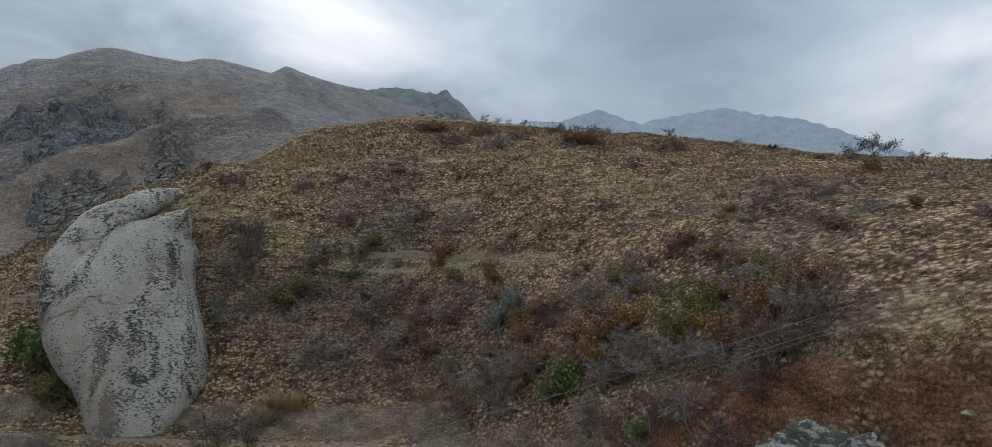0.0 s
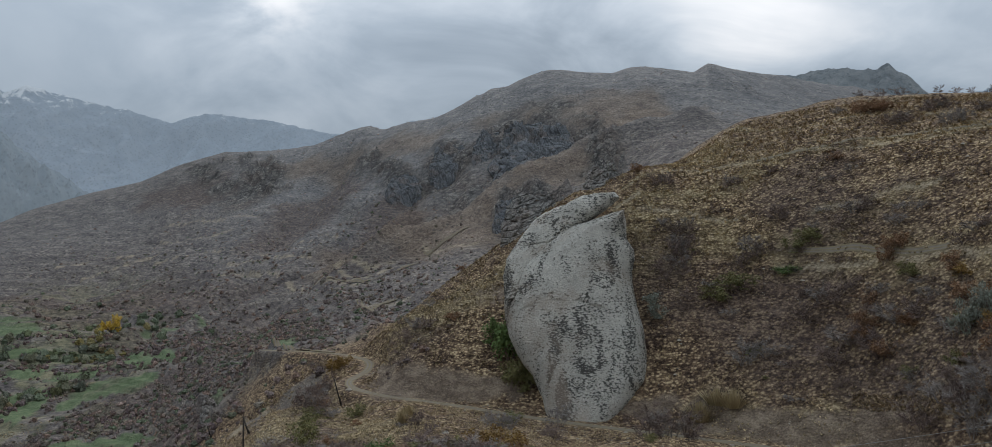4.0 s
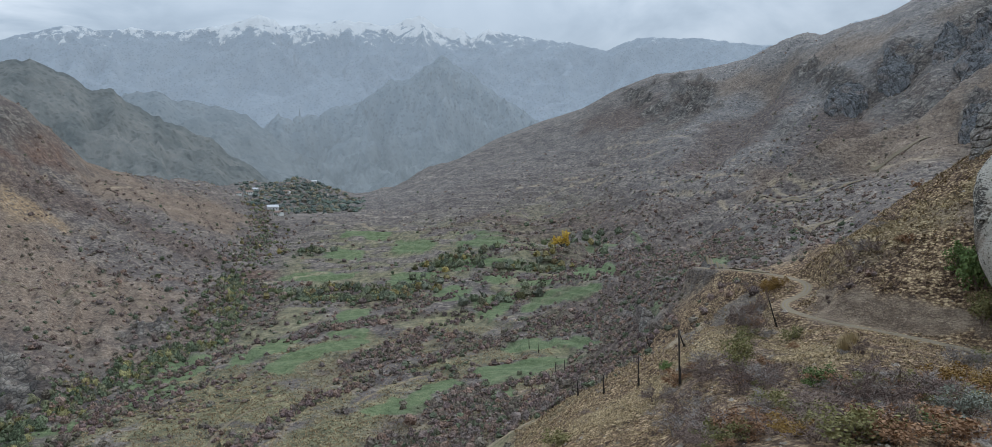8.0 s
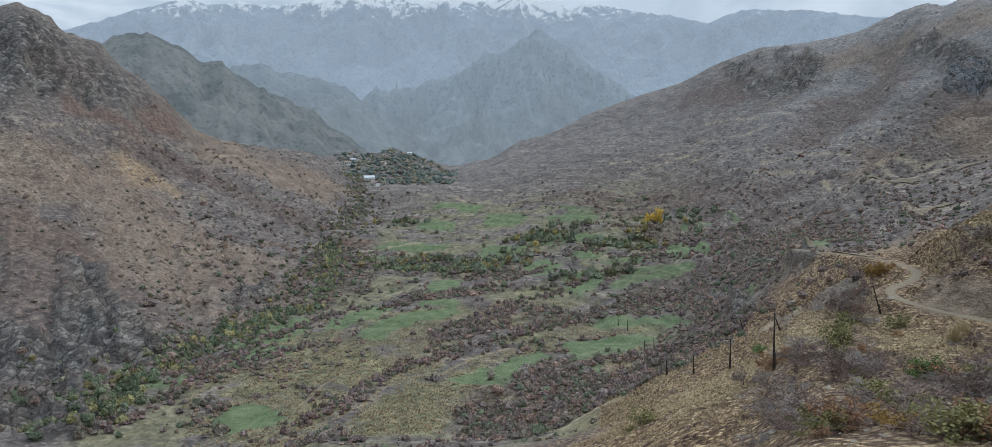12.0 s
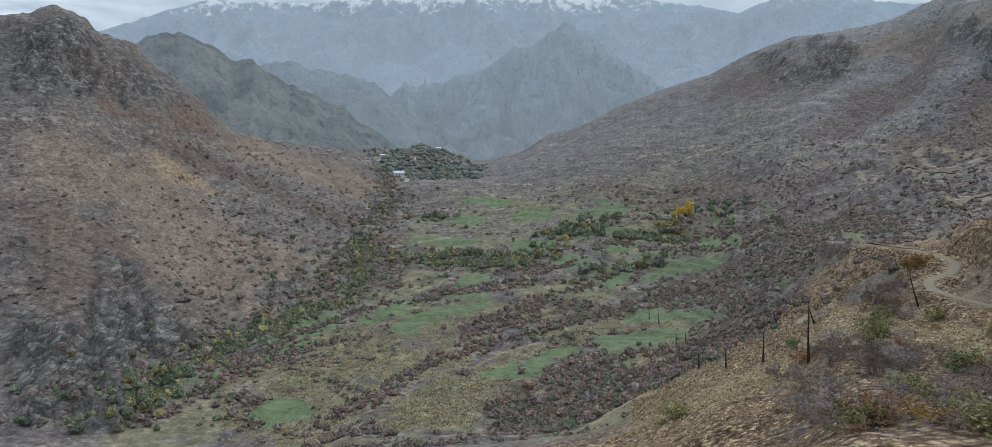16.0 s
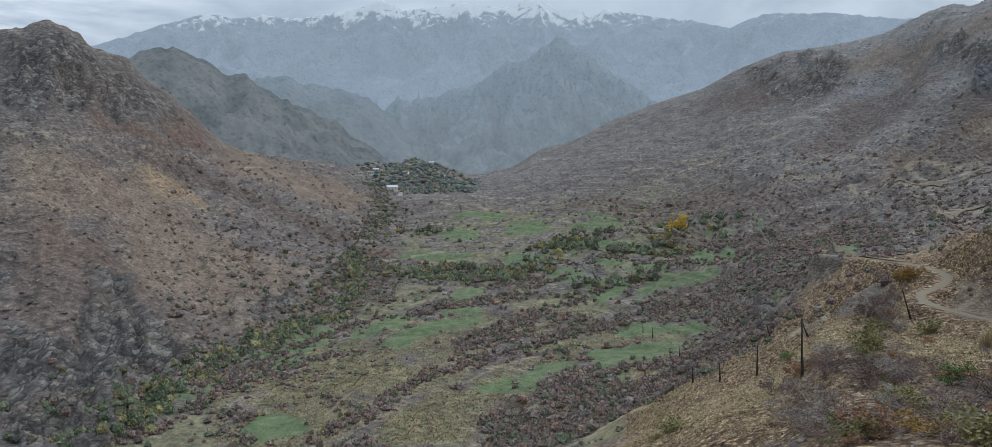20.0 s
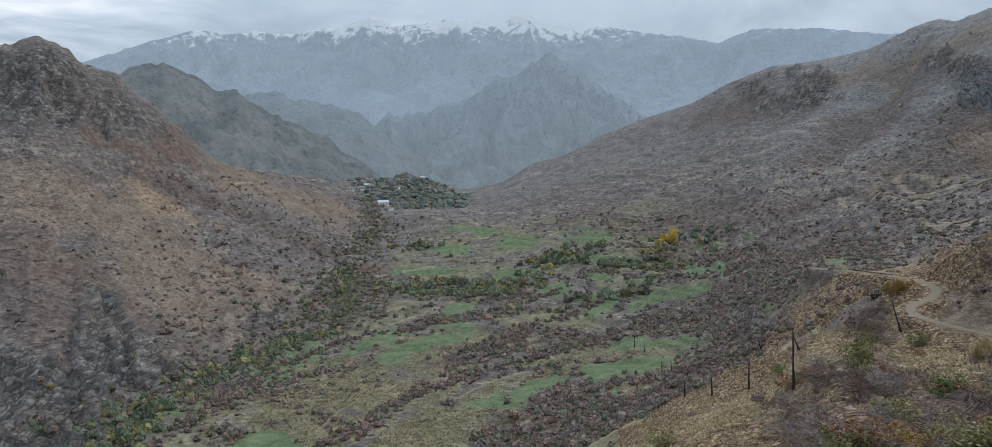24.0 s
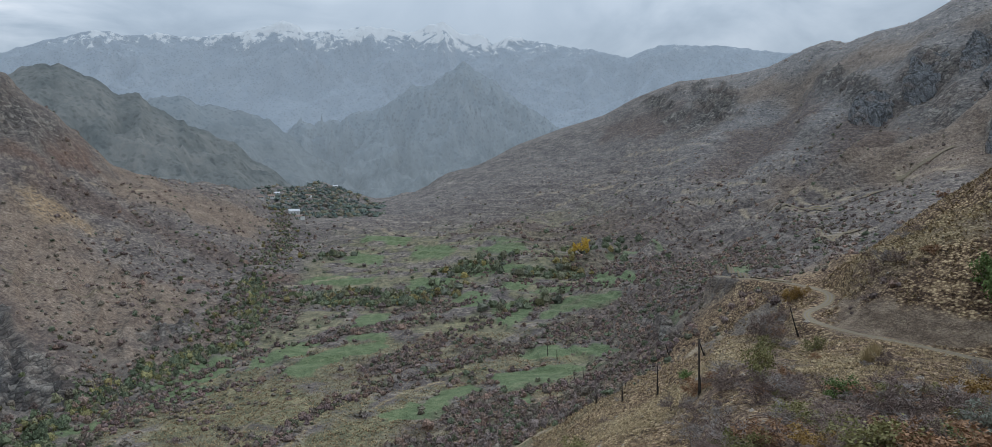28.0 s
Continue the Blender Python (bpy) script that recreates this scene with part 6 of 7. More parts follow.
def stone_mesh(seed, size, flat=0.8, cuts=3, rugged=0.0):
    bm = bmesh.new()
    bmesh.ops.create_icosphere(bm, subdivisions=cuts, radius=1)
    for v in bm.verts:
        d = v.co.normalized()
        k = 1 + 0.35 * noise.noise(d * 1.3 + Vector((seed, 0, 0))) + 0.16 * noise.noise(d * 3.7 + Vector((0, seed, 0))) + 0.06 * noise.noise(d * 9 + Vector((0, 0, seed)))
        if rugged:
            k += rugged * (0.30 * noise.noise(d * 2.3 + Vector((seed, seed, 0))) + 0.13 * noise.noise(d * 7 + Vector((seed, 0, 2))) + 0.07 * noise.noise(d * 17 + Vector((1, seed, 2))) + 0.035 * noise.noise(d * 38))
        v.co = Vector((d.x * k * size[0], d.y * k * size[1], d.z * k * size[2] * flat))
    return bm


def stone(name, seed, size, place, mat, label, cuts=4, rugged=0.0):
    bm = stone_mesh(seed, size, cuts=cuts, rugged=rugged)
    me = bpy.data.meshes.new(name)
    bm.to_mesh(me)
    bm.free()
    me.polygons.foreach_set("use_smooth", np.full(len(me.polygons), True))
    me.materials.append(mat)
    ob = new(name, me)
    ob.location = place
    return tagged(ob, label, "rock")


stone("boulder", 4.2, (0.55, 0.74, 0.55), (7.4, 0.1, -0.36), BOULDER, "lichen-spotted grey boulder at the edge of the drop", 6, 1.0)


# ---- shrubs and trees ----
def tube(points, radii, sides=4):
    """Vertices and faces of a bent, tapering stem."""
    p = np.array(points, float)
    rings = []
    for i, q in enumerate(p):
        d = p[min(i + 1, len(p) - 1)] - p[max(i - 1, 0)]
        d /= np.linalg.norm(d) + 1e-9
        a = np.cross(d, (0.3, 0.9, 0.1))
        a /= np.linalg.norm(a) + 1e-9
        b = np.cross(d, a)
        ang = np.arange(sides) * 2 * math.pi / sides
        rings.append(q + (np.cos(ang)[:, None] * a + np.sin(ang)[:, None] * b) * radii[i])
    v = np.concatenate(rings)
    f = []
    for i in range(len(p) - 1):
        for j in range(sides):
            k = (j + 1) % sides
            f.append((i * sides + j, i * sides + k, (i + 1) * sides + k, (i + 1) * sides + j))
    return v, np.array(f)


def joined(pieces):
    vs, fs, n = [], [], 0
    for v, f in pieces:
        vs.append(v)
        fs.append(f + n)
        n += len(v)
    return np.concatenate(vs), np.concatenate(fs)


def grow(rnd, start, direction, length, radius, depth, spread, out, tips, droop=0.0, segs=3, kids=3):
    p = [np.array(start, float)]
    d = np.array(direction, float)
    for i in range(segs):
        d = d + rnd.normal(0, 0.22, 3) + np.array([0, 0, 0.06 - droop])
        d /= np.linalg.norm(d)
        p.append(p[-1] + d * length / segs)
    out.append(tube(p, np.linspace(radius, radius * 0.5, segs + 1), 4 if depth > 1 else 3))
    if depth == 0:
        tips.extend(p[1:])
        return
    for _ in range(kids):
        q = p[rnd.integers(1, segs + 1)]
        e = d + rnd.normal(0, spread, 3)
        e /= np.linalg.norm(e)
        grow(rnd, q, e, length * rnd.uniform(0.55, 0.8), radius * 0.55, depth - 1, spread, out, tips, droop, segs, kids)


def leaf_cloud(rnd, centres, scatter, count, size, squash=1.0):
    c = np.array(centres)[rnd.integers(0, len(centres), count)] + rnd.normal(0, scatter, (count, 3))
    c[:, 2] = np.maximum(c[:, 2], size * 0.5)
    a = rnd.normal(0, 1, (count, 3))
    a /= np.linalg.norm(a, axis=1)[:, None]
    b = np.cross(a, rnd.normal(0, 1, (count, 3)))
    b /= np.linalg.norm(b, axis=1)[:, None] + 1e-9
    s = size * rnd.uniform(0.5, 1.2, (count, 1))
    v = np.stack([c - a * s, c + b * s * 0.6, c + a * s, c - b * s * 0.6], 1).reshape(-1, 3)
    return v, np.arange(count * 4).reshape(-1, 4)


SHRUB_LABEL = {
    "bare": ("leafless grey-brown thorny shrub on the hillside", "shrub"), "grey": ("pale grey leafless shrub on the slope", "shrub"),
    "russet": ("russet-leaved autumn shrub on the hillside", "shrub"), "amber": ("amber and orange autumn shrub", "shrub"),
    "olive": ("olive-green shrub with yellowing leaves", "shrub"), "green": ("fresh green leafy bush among bare shrubs", "bush"),
    "silver": ("silver-green leafy shrub on the slope", "shrub"), "straw": ("clump of tall dry straw grass", "grass clump")}


def shrub(kind, seed):
    """A shrub one metre wide and about one high: stems and, in leaf, foliage."""
    rnd = np.random.default_rng(seed)
    root = new(kind + "_shrub" if kind != "straw" else "straw_clump")
    out, tips = [], []
    if kind == "straw":
        pieces = []
        for _ in range(260):
            a, l = rnd.uniform(0, 2 * math.pi), rnd.uniform(0.5, 1.0)
            b = np.array([math.cos(a), math.sin(a), 0]) * rnd.uniform(0, 0.28)
            t = b * rnd.uniform(1.5, 2.6) + np.array([0, 0, l * (1 - 1.2 * np.hypot(b[0], b[1]))])
            w = np.array([-math.sin(a), math.cos(a), 0]) * 0.022
            pieces.append((np.array([b - w, b + w, t + w * 0.3, t - w * 0.3]), np.array([[0, 1, 2, 3]])))
        v, f = joined(pieces)
        part("tuft", v, f, LEAVES["straw"], root)
    else:
        stems = 7
        for i in range(stems):
            a = i * 2.4 + rnd.uniform(-0.4, 0.4)
            lean = rnd.uniform(0.25, 0.9)
            d = np.array([math.cos(a) * lean, math.sin(a) * lean, 1.0])
            grow(rnd, (math.cos(a) * 0.05, math.sin(a) * 0.05, -0.06), d / np.linalg.norm(d), rnd.uniform(0.42, 0.6), 0.016, 2, 0.5, out, tips, 0.02, 3, 2)
        v, f = joined(out)
        half = np.percentile(np.abs(v[:, :2]), 97)
        k = 0.5 / half
        v[:, :2] *= k
        v[:, 2] *= 0.95 / v[:, 2].max()
        wood = [(v, f)]
        t = np.array(tips)
        t[:, :2] *= k
        t[:, 2] *= 0.95 / max(t[:, 2].max(), 0.1)
        if kind in ("bare", "grey"):
            # fine dead twigs
            tw = []
            for _ in range(620):
                q = t[rnd.integers(len(t))] + rnd.normal(0, 0.03, 3)
                d = q * np.array([1, 1, 0.4]) + rnd.normal(0, 0.35, 3)
                d = d / np.linalg.norm(d) * rnd.uniform(0.07, 0.2)
                w = np.cross(d, rnd.normal(0, 1, 3))
                w = w / np.linalg.norm(w) * 0.009
                tw.append((np.array([q - w, q + w, q + d + w * 0.4, q + d - w * 0.4]), np.array([[0, 1, 2, 3]])))
            wood += tw
        v, f = joined(wood)
        part("branchwork", v, f, TWIG_PALE if kind == "grey" else TWIG, root)
        if kind not in ("bare", "grey"):
            n = {"russet": 1100, "amber": 1100, "olive": 1300, "green": 1700, "silver": 1300}[kind]
            v, f = leaf_cloud(rnd, t, 0.075, n, 0.046)
            part("foliage", v, f, LEAVES[kind], root)
    label, cat = SHRUB_LABEL[kind]
    return tagged(root, label, cat, group=kind + " shrubs on the hill")


SHRUBS = {kind: [shrub(kind, 11 * i + j) for j in range(3)] for i, kind in enumerate(SHRUB_LABEL)}
used = set()
shrub_rnd = np.random.default_rng(5)


def plant(kind, x, y, width, tall):
    source = SHRUBS[kind][shrub_rnd.integers(3)]
    z = float(ground_z(x, y)[0]) - 0.04 * width
    m = Matrix.Translation((x, y, z)) @ Matrix.Rotation(shrub_rnd.uniform(0, 6.28), 4, "Z")
    if source.name in used:
        ob = copy_thing(source, m)
    else:
        used.add(source.name)
        ob = source
    ob.matrix_basis = m @ Matrix.Diagonal((width, width, width * tall, 1))


for x, y, w, kind, tall in BUSHES + BUSHES_B + BUSHES_C:
    if w > 5.2 and kind != "green":
        # a wide thicket is several plants grown together
        d = Vector((x, y, 0)).normalized() * w * 0.27
        plant(kind, x - d.y, y + d.x, w * 0.62, tall * 1.45)
        plant(kind, x + d.y, y - d.x, w * 0.58, tall * 1.35)
        plant("grey" if kind == "bare" else kind, x + d.x * 0.8, y + d.y * 0.8, w * 0.6, tall * 1.3)
    else:
        plant(kind, x, y, w, tall)

# bushes along the skyline of the hill: bearing, width
for a, w in ((60.8, 3.0), (62, 4.2), (63.2, 4.0), (65.3, 3.4), (66.3, 3.2), (67.1, 2.6), (68.2, 3.0), (70.7, 4.0), (72, 3.6), (73.2, 4.6), (74.4, 2.4), (78.7, 4.4), (81, 2.2), (83.4, 2.0), (86, 1.8), (91, 2.0), (96, 2.4)):
    r = float(np.interp(a, (60, 70, 80, 90, 99), (272, 272, 255, 205, 195)))
    plant("russet" if a in (73.2, 70.7) else "bare", r * math.sin(radians(a)), r * math.cos(radians(a)), w, 0.7)

# the thicket above the red cut
for _ in range(70):
    a = shrub_rnd.uniform(60, 87)
    r = float(np.interp(a, (60, 70, 80, 90), (156, 126, 101, 84))) + shrub_rnd.uniform(0, 22)
    kind = str(shrub_rnd.choice(["bare", "bare", "grey", "russet", "russet", "olive", "amber"]))
    plant(kind, r * math.sin(radians(a)), r * math.cos(radians(a)), shrub_rnd.uniform(2.5, 4.6), shrub_rnd.uniform(0.6, 0.95))

# low brush on the spur below the lookout
count = 0
while count < 70:
    x, y = shrub_rnd.uniform(22, 70), shrub_rnd.uniform(48, 115)
    if plots(np.array([x]), np.array([y]), SPUR_DARK, 1.0, 2.0)[0] < 0.5:
        continue
    kind = str(shrub_rnd.choice(["bare", "bare", "bare", "grey", "russet", "olive"]))
    plant(kind, x, y, shrub_rnd.uniform(1.8, 3.6), shrub_rnd.uniform(0.5, 0.8))
    count += 1

# smaller ones strewn over the hill and the spur
count = 0
while count < 330:
    a, r = shrub_rnd.uniform(8, 99), shrub_rnd.uniform(60, 285)
    x, y = r * math.sin(radians(a)), r * math.cos(radians(a))
    one = np.array([x]), np.array([y])
    if road_at(*one)[0][0] < 5 or (33 < a < 48.5 and 150 < r < 225):
        continue
    dark = max(patches(*one, DARK, 0.7, 0.6)[0], plots(*one, HILL_SCRUB + SPUR_DARK, 4.0, 4.0)[0])
    bare_soil = max(plots(*one, RED_CUT)[0], patches(*one, BANK)[0])
    if shrub_rnd.random() > 0.07 + 0.9 * dark or bare_soil > 0.4:
        continue
    kind = shrub_rnd.choice(["bare", "bare", "bare", "bare", "grey", "grey", "russet", "olive"])
    plant(str(kind), x, y, shrub_rnd.uniform(1.4, 4.4), shrub_rnd.uniform(0.4, 0.75))
    count += 1
for items in SHRUBS.values():
    for ob in items:
        if ob.name not in used:
            for c in list(ob.children):
                bpy.data.objects.remove(c)
            bpy.data.objects.remove(ob)


def tree(name, x, y, width, height, trunk_h, leaf, count, leaf_size, seed, label, lean=(0, 0), flat=1.0):
    rnd = np.random.default_rng(seed)
    root = new(name)
    root.location = (x, y, float(ground_z(x, y)[0]) - 0.1)
    out, tips = [], []
    top = np.array([lean[0], lean[1], trunk_h])
    out.append(tube([(0, 0, -0.2), top * 0.5 + rnd.normal(0, 0.05, 3), top], [0.035 * height, 0.026 * height, 0.02 * height], 8))
    v, f = joined(out)
    part("trunk", v, f, BARK, root)
    out = []
    for i in range(7):
        a = i * 0.9 + rnd.uniform(-0.3, 0.3)
        d = np.array([math.cos(a), math.sin(a), rnd.uniform(0.35, 1.1) * flat])
        grow(rnd, top * rnd.uniform(0.75, 1.0), d / np.linalg.norm(d), width * 0.33, 0.013 * height, 2, 0.45, out, tips, 0.01, 3, 3)
    v, f = joined(out)
    t = np.array(tips)
    k = width * 0.5 / np.percentile(np.abs(v[:, :2] - top[:2]), 97)
    kz = (height - trunk_h) / (t[:, 2].max() - trunk_h)
    for arr in (v, t):
        arr[:, :2] = (arr[:, :2] - top[:2]) * k + top[:2]
        arr[:, 2] = np.where(arr[:, 2] > trunk_h, (arr[:, 2] - trunk_h) * kz + trunk_h, arr[:, 2])
    part("limbs", v, f, BARK, root)
    v, f = leaf_cloud(rnd, t, width * 0.035, count, leaf_size)
    part("crown", v, f, leaf, root)
    return tagged(root, label, "tree")


CROWN_DARK = leaf_material("dark_crown", (0.035, 0.035, 0.028), (0.10, 0.09, 0.06))
for x, y, w in RIDGE_TREE:
    tree("ridge_tree", x, y, w, w * 0.62, w * 0.22, CROWN_DARK, 1500, 0.17, 31, "lone wide-crowned dark tree on the hill crest", (-w * 0.05, w * 0.03), 0.8)
for x, y, w in SMALL_TREE:
    tree("small_tree", x, y, w, w * 1.1, w * 0.4, CROWN_DARK, 500, 0.16, 32, "small dark tree on the hill crest")
for x, y, w in GOLD_TREE:
    tree("golden_tree", x, y, w, w * 1.2, w * 0.12, LEAVES["gold"], 4200, 0.42, 33, "golden-yellow autumn tree among green fields")


# ---- scrub, woods and grass too many to count ----
def clumps(name, x, y, size, tall, tint, label, leaves=10, seed=1):
    """Low thickets: each a lumpy dome with sprays of leaves breaking its outline."""
    rnd = np.random.default_rng(seed)
    n = len(x)
    z = ground_z(x, y)
    ring = np.arange(7) * 2 * math.pi / 7
    dome = [(0, 0, 1.0)]
    for rad, up, turn in ((0.62, 0.82, 0.0), (0.98, 0.38, 0.45), (0.80, -0.12, 0.0)):
        dome += [(math.cos(t + turn) * rad, math.sin(t + turn) * rad, up) for t in ring]
    dome = np.array(dome)
    cf = [(0, 1 + j, 1 + (j + 1) % 7) for j in range(7)]
    for k in range(2):
        p, q = 1 + 7 * k, 8 + 7 * k
        for j in range(7):
            i = (j + 1) % 7
            cf += [(p + j, q + j, p + i), (p + i, q + j, q + i)]
    cf = np.array(cf)
    m = len(dome)
    cv = dome[None] * rnd.uniform(0.55, 1.05, (n, m, 1))
    d = rnd.normal(0, 1, (n, leaves, 3))
    d[..., 2] = np.abs(d[..., 2])
    d /= np.linalg.norm(d, axis=2)[..., None]
    c = d * rnd.uniform(0.75, 1.05, (n, leaves, 1))
    a = rnd.normal(0, 1, (n, leaves, 3)) * 0.17
    b = rnd.normal(0, 1, (n, leaves, 3)) * 0.17
    lv = np.stack([c + a, c + b, c - a * 0.6 - b * 0.5], 2)
    scale = np.stack([size * 0.5, size * 0.5, size * tall * 0.75], 1)[:, None, :]
    base = np.stack([x, y, z], 1)[:, None, :]
    cv = cv * scale + base
    lv = lv.reshape(n, leaves * 3, 3) * scale + base
    verts = np.concatenate([cv, lv], 1)
    per = m + leaves * 3
    f = np.concatenate([cf, m + np.arange(leaves * 3).reshape(-1, 3)])
    faces = (np.arange(n)[:, None, None] * per + f[None]).reshape(-1, 3)
    ob = mesh_ob(name, verts.reshape(-1, 3), faces, SCRUB, False)
    attribute(ob, "tint", np.repeat(tint, per, 0))
    return tagged(ob, label, "shrubs", kind="stuff")


def strewn(seed, count, az0, az1, r0, r1):
    rnd = np.random.default_rng(seed)
    a = rnd.uniform(az0, az1, count)
    r = np.exp(rnd.uniform(math.log(r0), math.log(r1), count))
    return rnd, r * np.sin(np.radians(a)), r * np.cos(np.radians(a)), r, a


def palette(rnd, colours, n):
    c = np.array(colours)[rnd.integers(0, len(colours), n)]
    return c * rnd.uniform(0.8, 1.2, (n, 1))


BROWNS = [(0.195, 0.143, 0.124), (0.165, 0.124, 0.11), (0.215, 0.155, 0.125), (0.155, 0.13, 0.102), (0.18, 0.152, 0.114), (0.225, 0.15, 0.115), (0.18, 0.144, 0.128)]
GREENS = [(0.115, 0.13, 0.085), (0.13, 0.148, 0.092), (0.145, 0.155, 0.096), (0.17, 0.163, 0.104), (0.122, 0.128, 0.094)]
AUTUMN = [(0.23, 0.185, 0.07), (0.19, 0.155, 0.07), (0.15, 0.115, 0.06), (0.12, 0.115, 0.058), (0.10, 0.11, 0.055)]

# valley thickets: thick between the fields, thin on grass
rnd, x, y, r, a = strewn(21, 80000, -26, 36, 200, 1500)
k = cover(x, y)
wood = fbm(x / 45, y / 45, 4, 0.6)
# hedges and scrub keep to the banks between terraces
h = 3.2 + 3.5 * step(r, 500, 1100)
q = land(x, y) / h + fbm(x / 90, y / 90, 3) * 0.8
q = q - np.floor(q)
on_bank = step(q, 0.5, 0.62) * (1 - step(q, 0.92, 1.0)) * (1 - step(r, 900, 1200))
edge = k["green"] * (1 - k["green"]) * 4
p = 0.05 + 0.75 * k["thicket"] + 0.34 * on_bank * step(wood, -0.2, 0.2) + 0.24 * step(wood, 0.1, 0.35) + 0.6 * edge + 0.2 * k["dark"] + 0.2 * step(a, 4, 9)
p = (p - 0.95 * step(k["green"], 0.4, 0.8) - 0.3 * k["olive"] - 0.45 * k["near"] - 0.3 * k["straw"] - 0.3 * k["scree"] - 0.5 * k["rock"]) * (1 - 0.3 * step(r, 800, 1100))
keep = (rnd.random(len(x)) < p * 0.9) & (rnd.random(len(x)) < 1 - step(a, 24, 36))
x, y, r, a = x[keep], y[keep], r[keep], a[keep]
size = (0.8 + 3.0 * rnd.random(len(x)) ** 2.2) * (1 + 0.15 * step(r, 400, 600) - 0.4 * step(r, 700, 1150)) * (1 - 0.2 * step(a, 6, 14)) * np.where(rnd.random(len(x)) < 0.12, 1.5, 1)
clumps("valley_thickets", x, y, size, rnd.uniform(0.55, 1.0, len(x)), palette(rnd, BROWNS * 2 + GREENS[:2], len(x)), "brown and olive thickets between the terraced fields", 22, 2)

# hedges along the terrace edges
rnd = np.random.default_rng(33)
px, py = [], []
for line, wide, many in ((HEDGE_A, 3.2, 1.0), (HEDGE_B, 3.5, 0.8), (HEDGE_C, 4.0, 1.1), (HEDGE_D, 4.5, 0.9), (HEDGE_E, 6.0, 1.3), (HEDGE_F, 5.0, 1.0), (HEDGE_G, 4.0, 1.0), (HEDGE_H, 8.0, 1.0), (HEDGE_I, 8.0, 1.0)):
    q = smooth_line(line, 1.0)
    pick = rnd.integers(0, len(q), int(len(q) * many * 1.6))
    thick = wide * (0.55 + 0.6 * np.abs(fbm(q[pick, 0] / 18, q[pick, 1] / 18, 3)))
    px.append(q[pick, 0] + rnd.normal(0, 1, len(pick)) * thick)
    py.append(q[pick, 1] + rnd.normal(0, 1, len(pick)) * thick)
x, y = np.concatenate(px), np.concatenate(py)
clumps("hedges", x, y, rnd.uniform(0.9, 3.4, len(x)), rnd.uniform(0.7, 1.2, len(x)), palette(rnd, [(0.185, 0.128, 0.115), (0.155, 0.112, 0.105), (0.20, 0.135, 0.108), (0.14, 0.115, 0.092), (0.12, 0.12, 0.078)], len(x)), "reddish-brown hedges along the edges of the terraced fields", 14, 12)
px, py = [], []
for line, wide, many in ((STREAM_GROVE, 5.0, 1.1), (GROVE, 7.0, 1.2)):
    q = smooth_line(line, 1.0)
    pick = rnd.integers(0, len(q), int(len(q) * many))
    px.append(q[pick, 0] + rnd.normal(0, wide, len(pick)))
    py.append(q[pick, 1] + rnd.normal(0, wide, len(pick)))
x, y = np.concatenate(px), np.concatenate(py)
clumps("stream_grove", x, y, rnd.uniform(2.2, 5.5, len(x)), rnd.uniform(0.8, 1.2, len(x)), palette(rnd, [(0.105, 0.125, 0.078), (0.12, 0.145, 0.085), (0.145, 0.16, 0.09), (0.23, 0.21, 0.095), (0.18, 0.178, 0.105)], len(x)), "rounded green and yellowing trees along the stream", 26, 13)

# mountain scrub
rnd, x, y, r, a = strewn(22, 9000, 14, 62, 330, 1350)
wood = fbm(x / 70, y / 70, 4, 0.6)
keep = rnd.random(len(x)) < 0.2 + 0.8 * wood
x, y, r = x[keep], y[keep], r[keep]
clumps("mountain_scrub", x, y, rnd.uniform(0.8, 2.4, len(x)), rnd.uniform(0.5, 0.9, len(x)), palette(rnd, BROWNS, len(x)), "low brown scrub on the mountain slope", 4, 3)

# dots of scrub on the far bank's brown slope
rnd, x, y, r, a = strewn(23, 5200, -38, -11, 330, 1150)
k = cover(x, y)
keep = rnd.random(len(x)) < 0.5 - 0.2 * k["earth"] - 0.6 * k["rock"] + 0.25 * fbm(x / 50, y / 50, 3)
keep &= (r < 640) | (a > -21)
x, y = x[keep], y[keep]
clumps("slope_scrub", x, y, rnd.uniform(1.2, 3.6, len(x)), rnd.uniform(0.5, 0.9, len(x)), palette(rnd, BROWNS[:5] + GREENS[4:], len(x)), "scattered dark scrub on the brown slope", 5, 4)

# trees along the stream: bearing, distance
STREAM = smooth_line([(r * math.sin(radians(a)), r * math.cos(radians(a))) for a, r in
                      ((-34, 292), (-31.8, 303), (-28, 338), (-23, 388), (-18.6, 440), (-15.4, 525), (-13.2, 640), (-12.2, 760), (-11.3, 880), (-11.6, 1010), (-11, 1120))], 3.0)
rnd = np.random.default_rng(24)
q = STREAM[rnd.integers(0, len(STREAM), 1300)]
broad = np.where(rnd.random(1300) < 0.3, 22, 8)
x, y = q[:, 0] + rnd.normal(0, 1, 1300) * broad - 3, q[:, 1] + rnd.normal(0, 1, 1300) * broad
clumps("stream_trees", x, y, rnd.uniform(1.6, 5.0, 1300), rnd.uniform(0.7, 1.1, 1300), palette(rnd, GREENS + AUTUMN[1:2] + AUTUMN[3:] + BROWNS[:5], 1300), "green and yellowing trees along the stream", 16, 5)

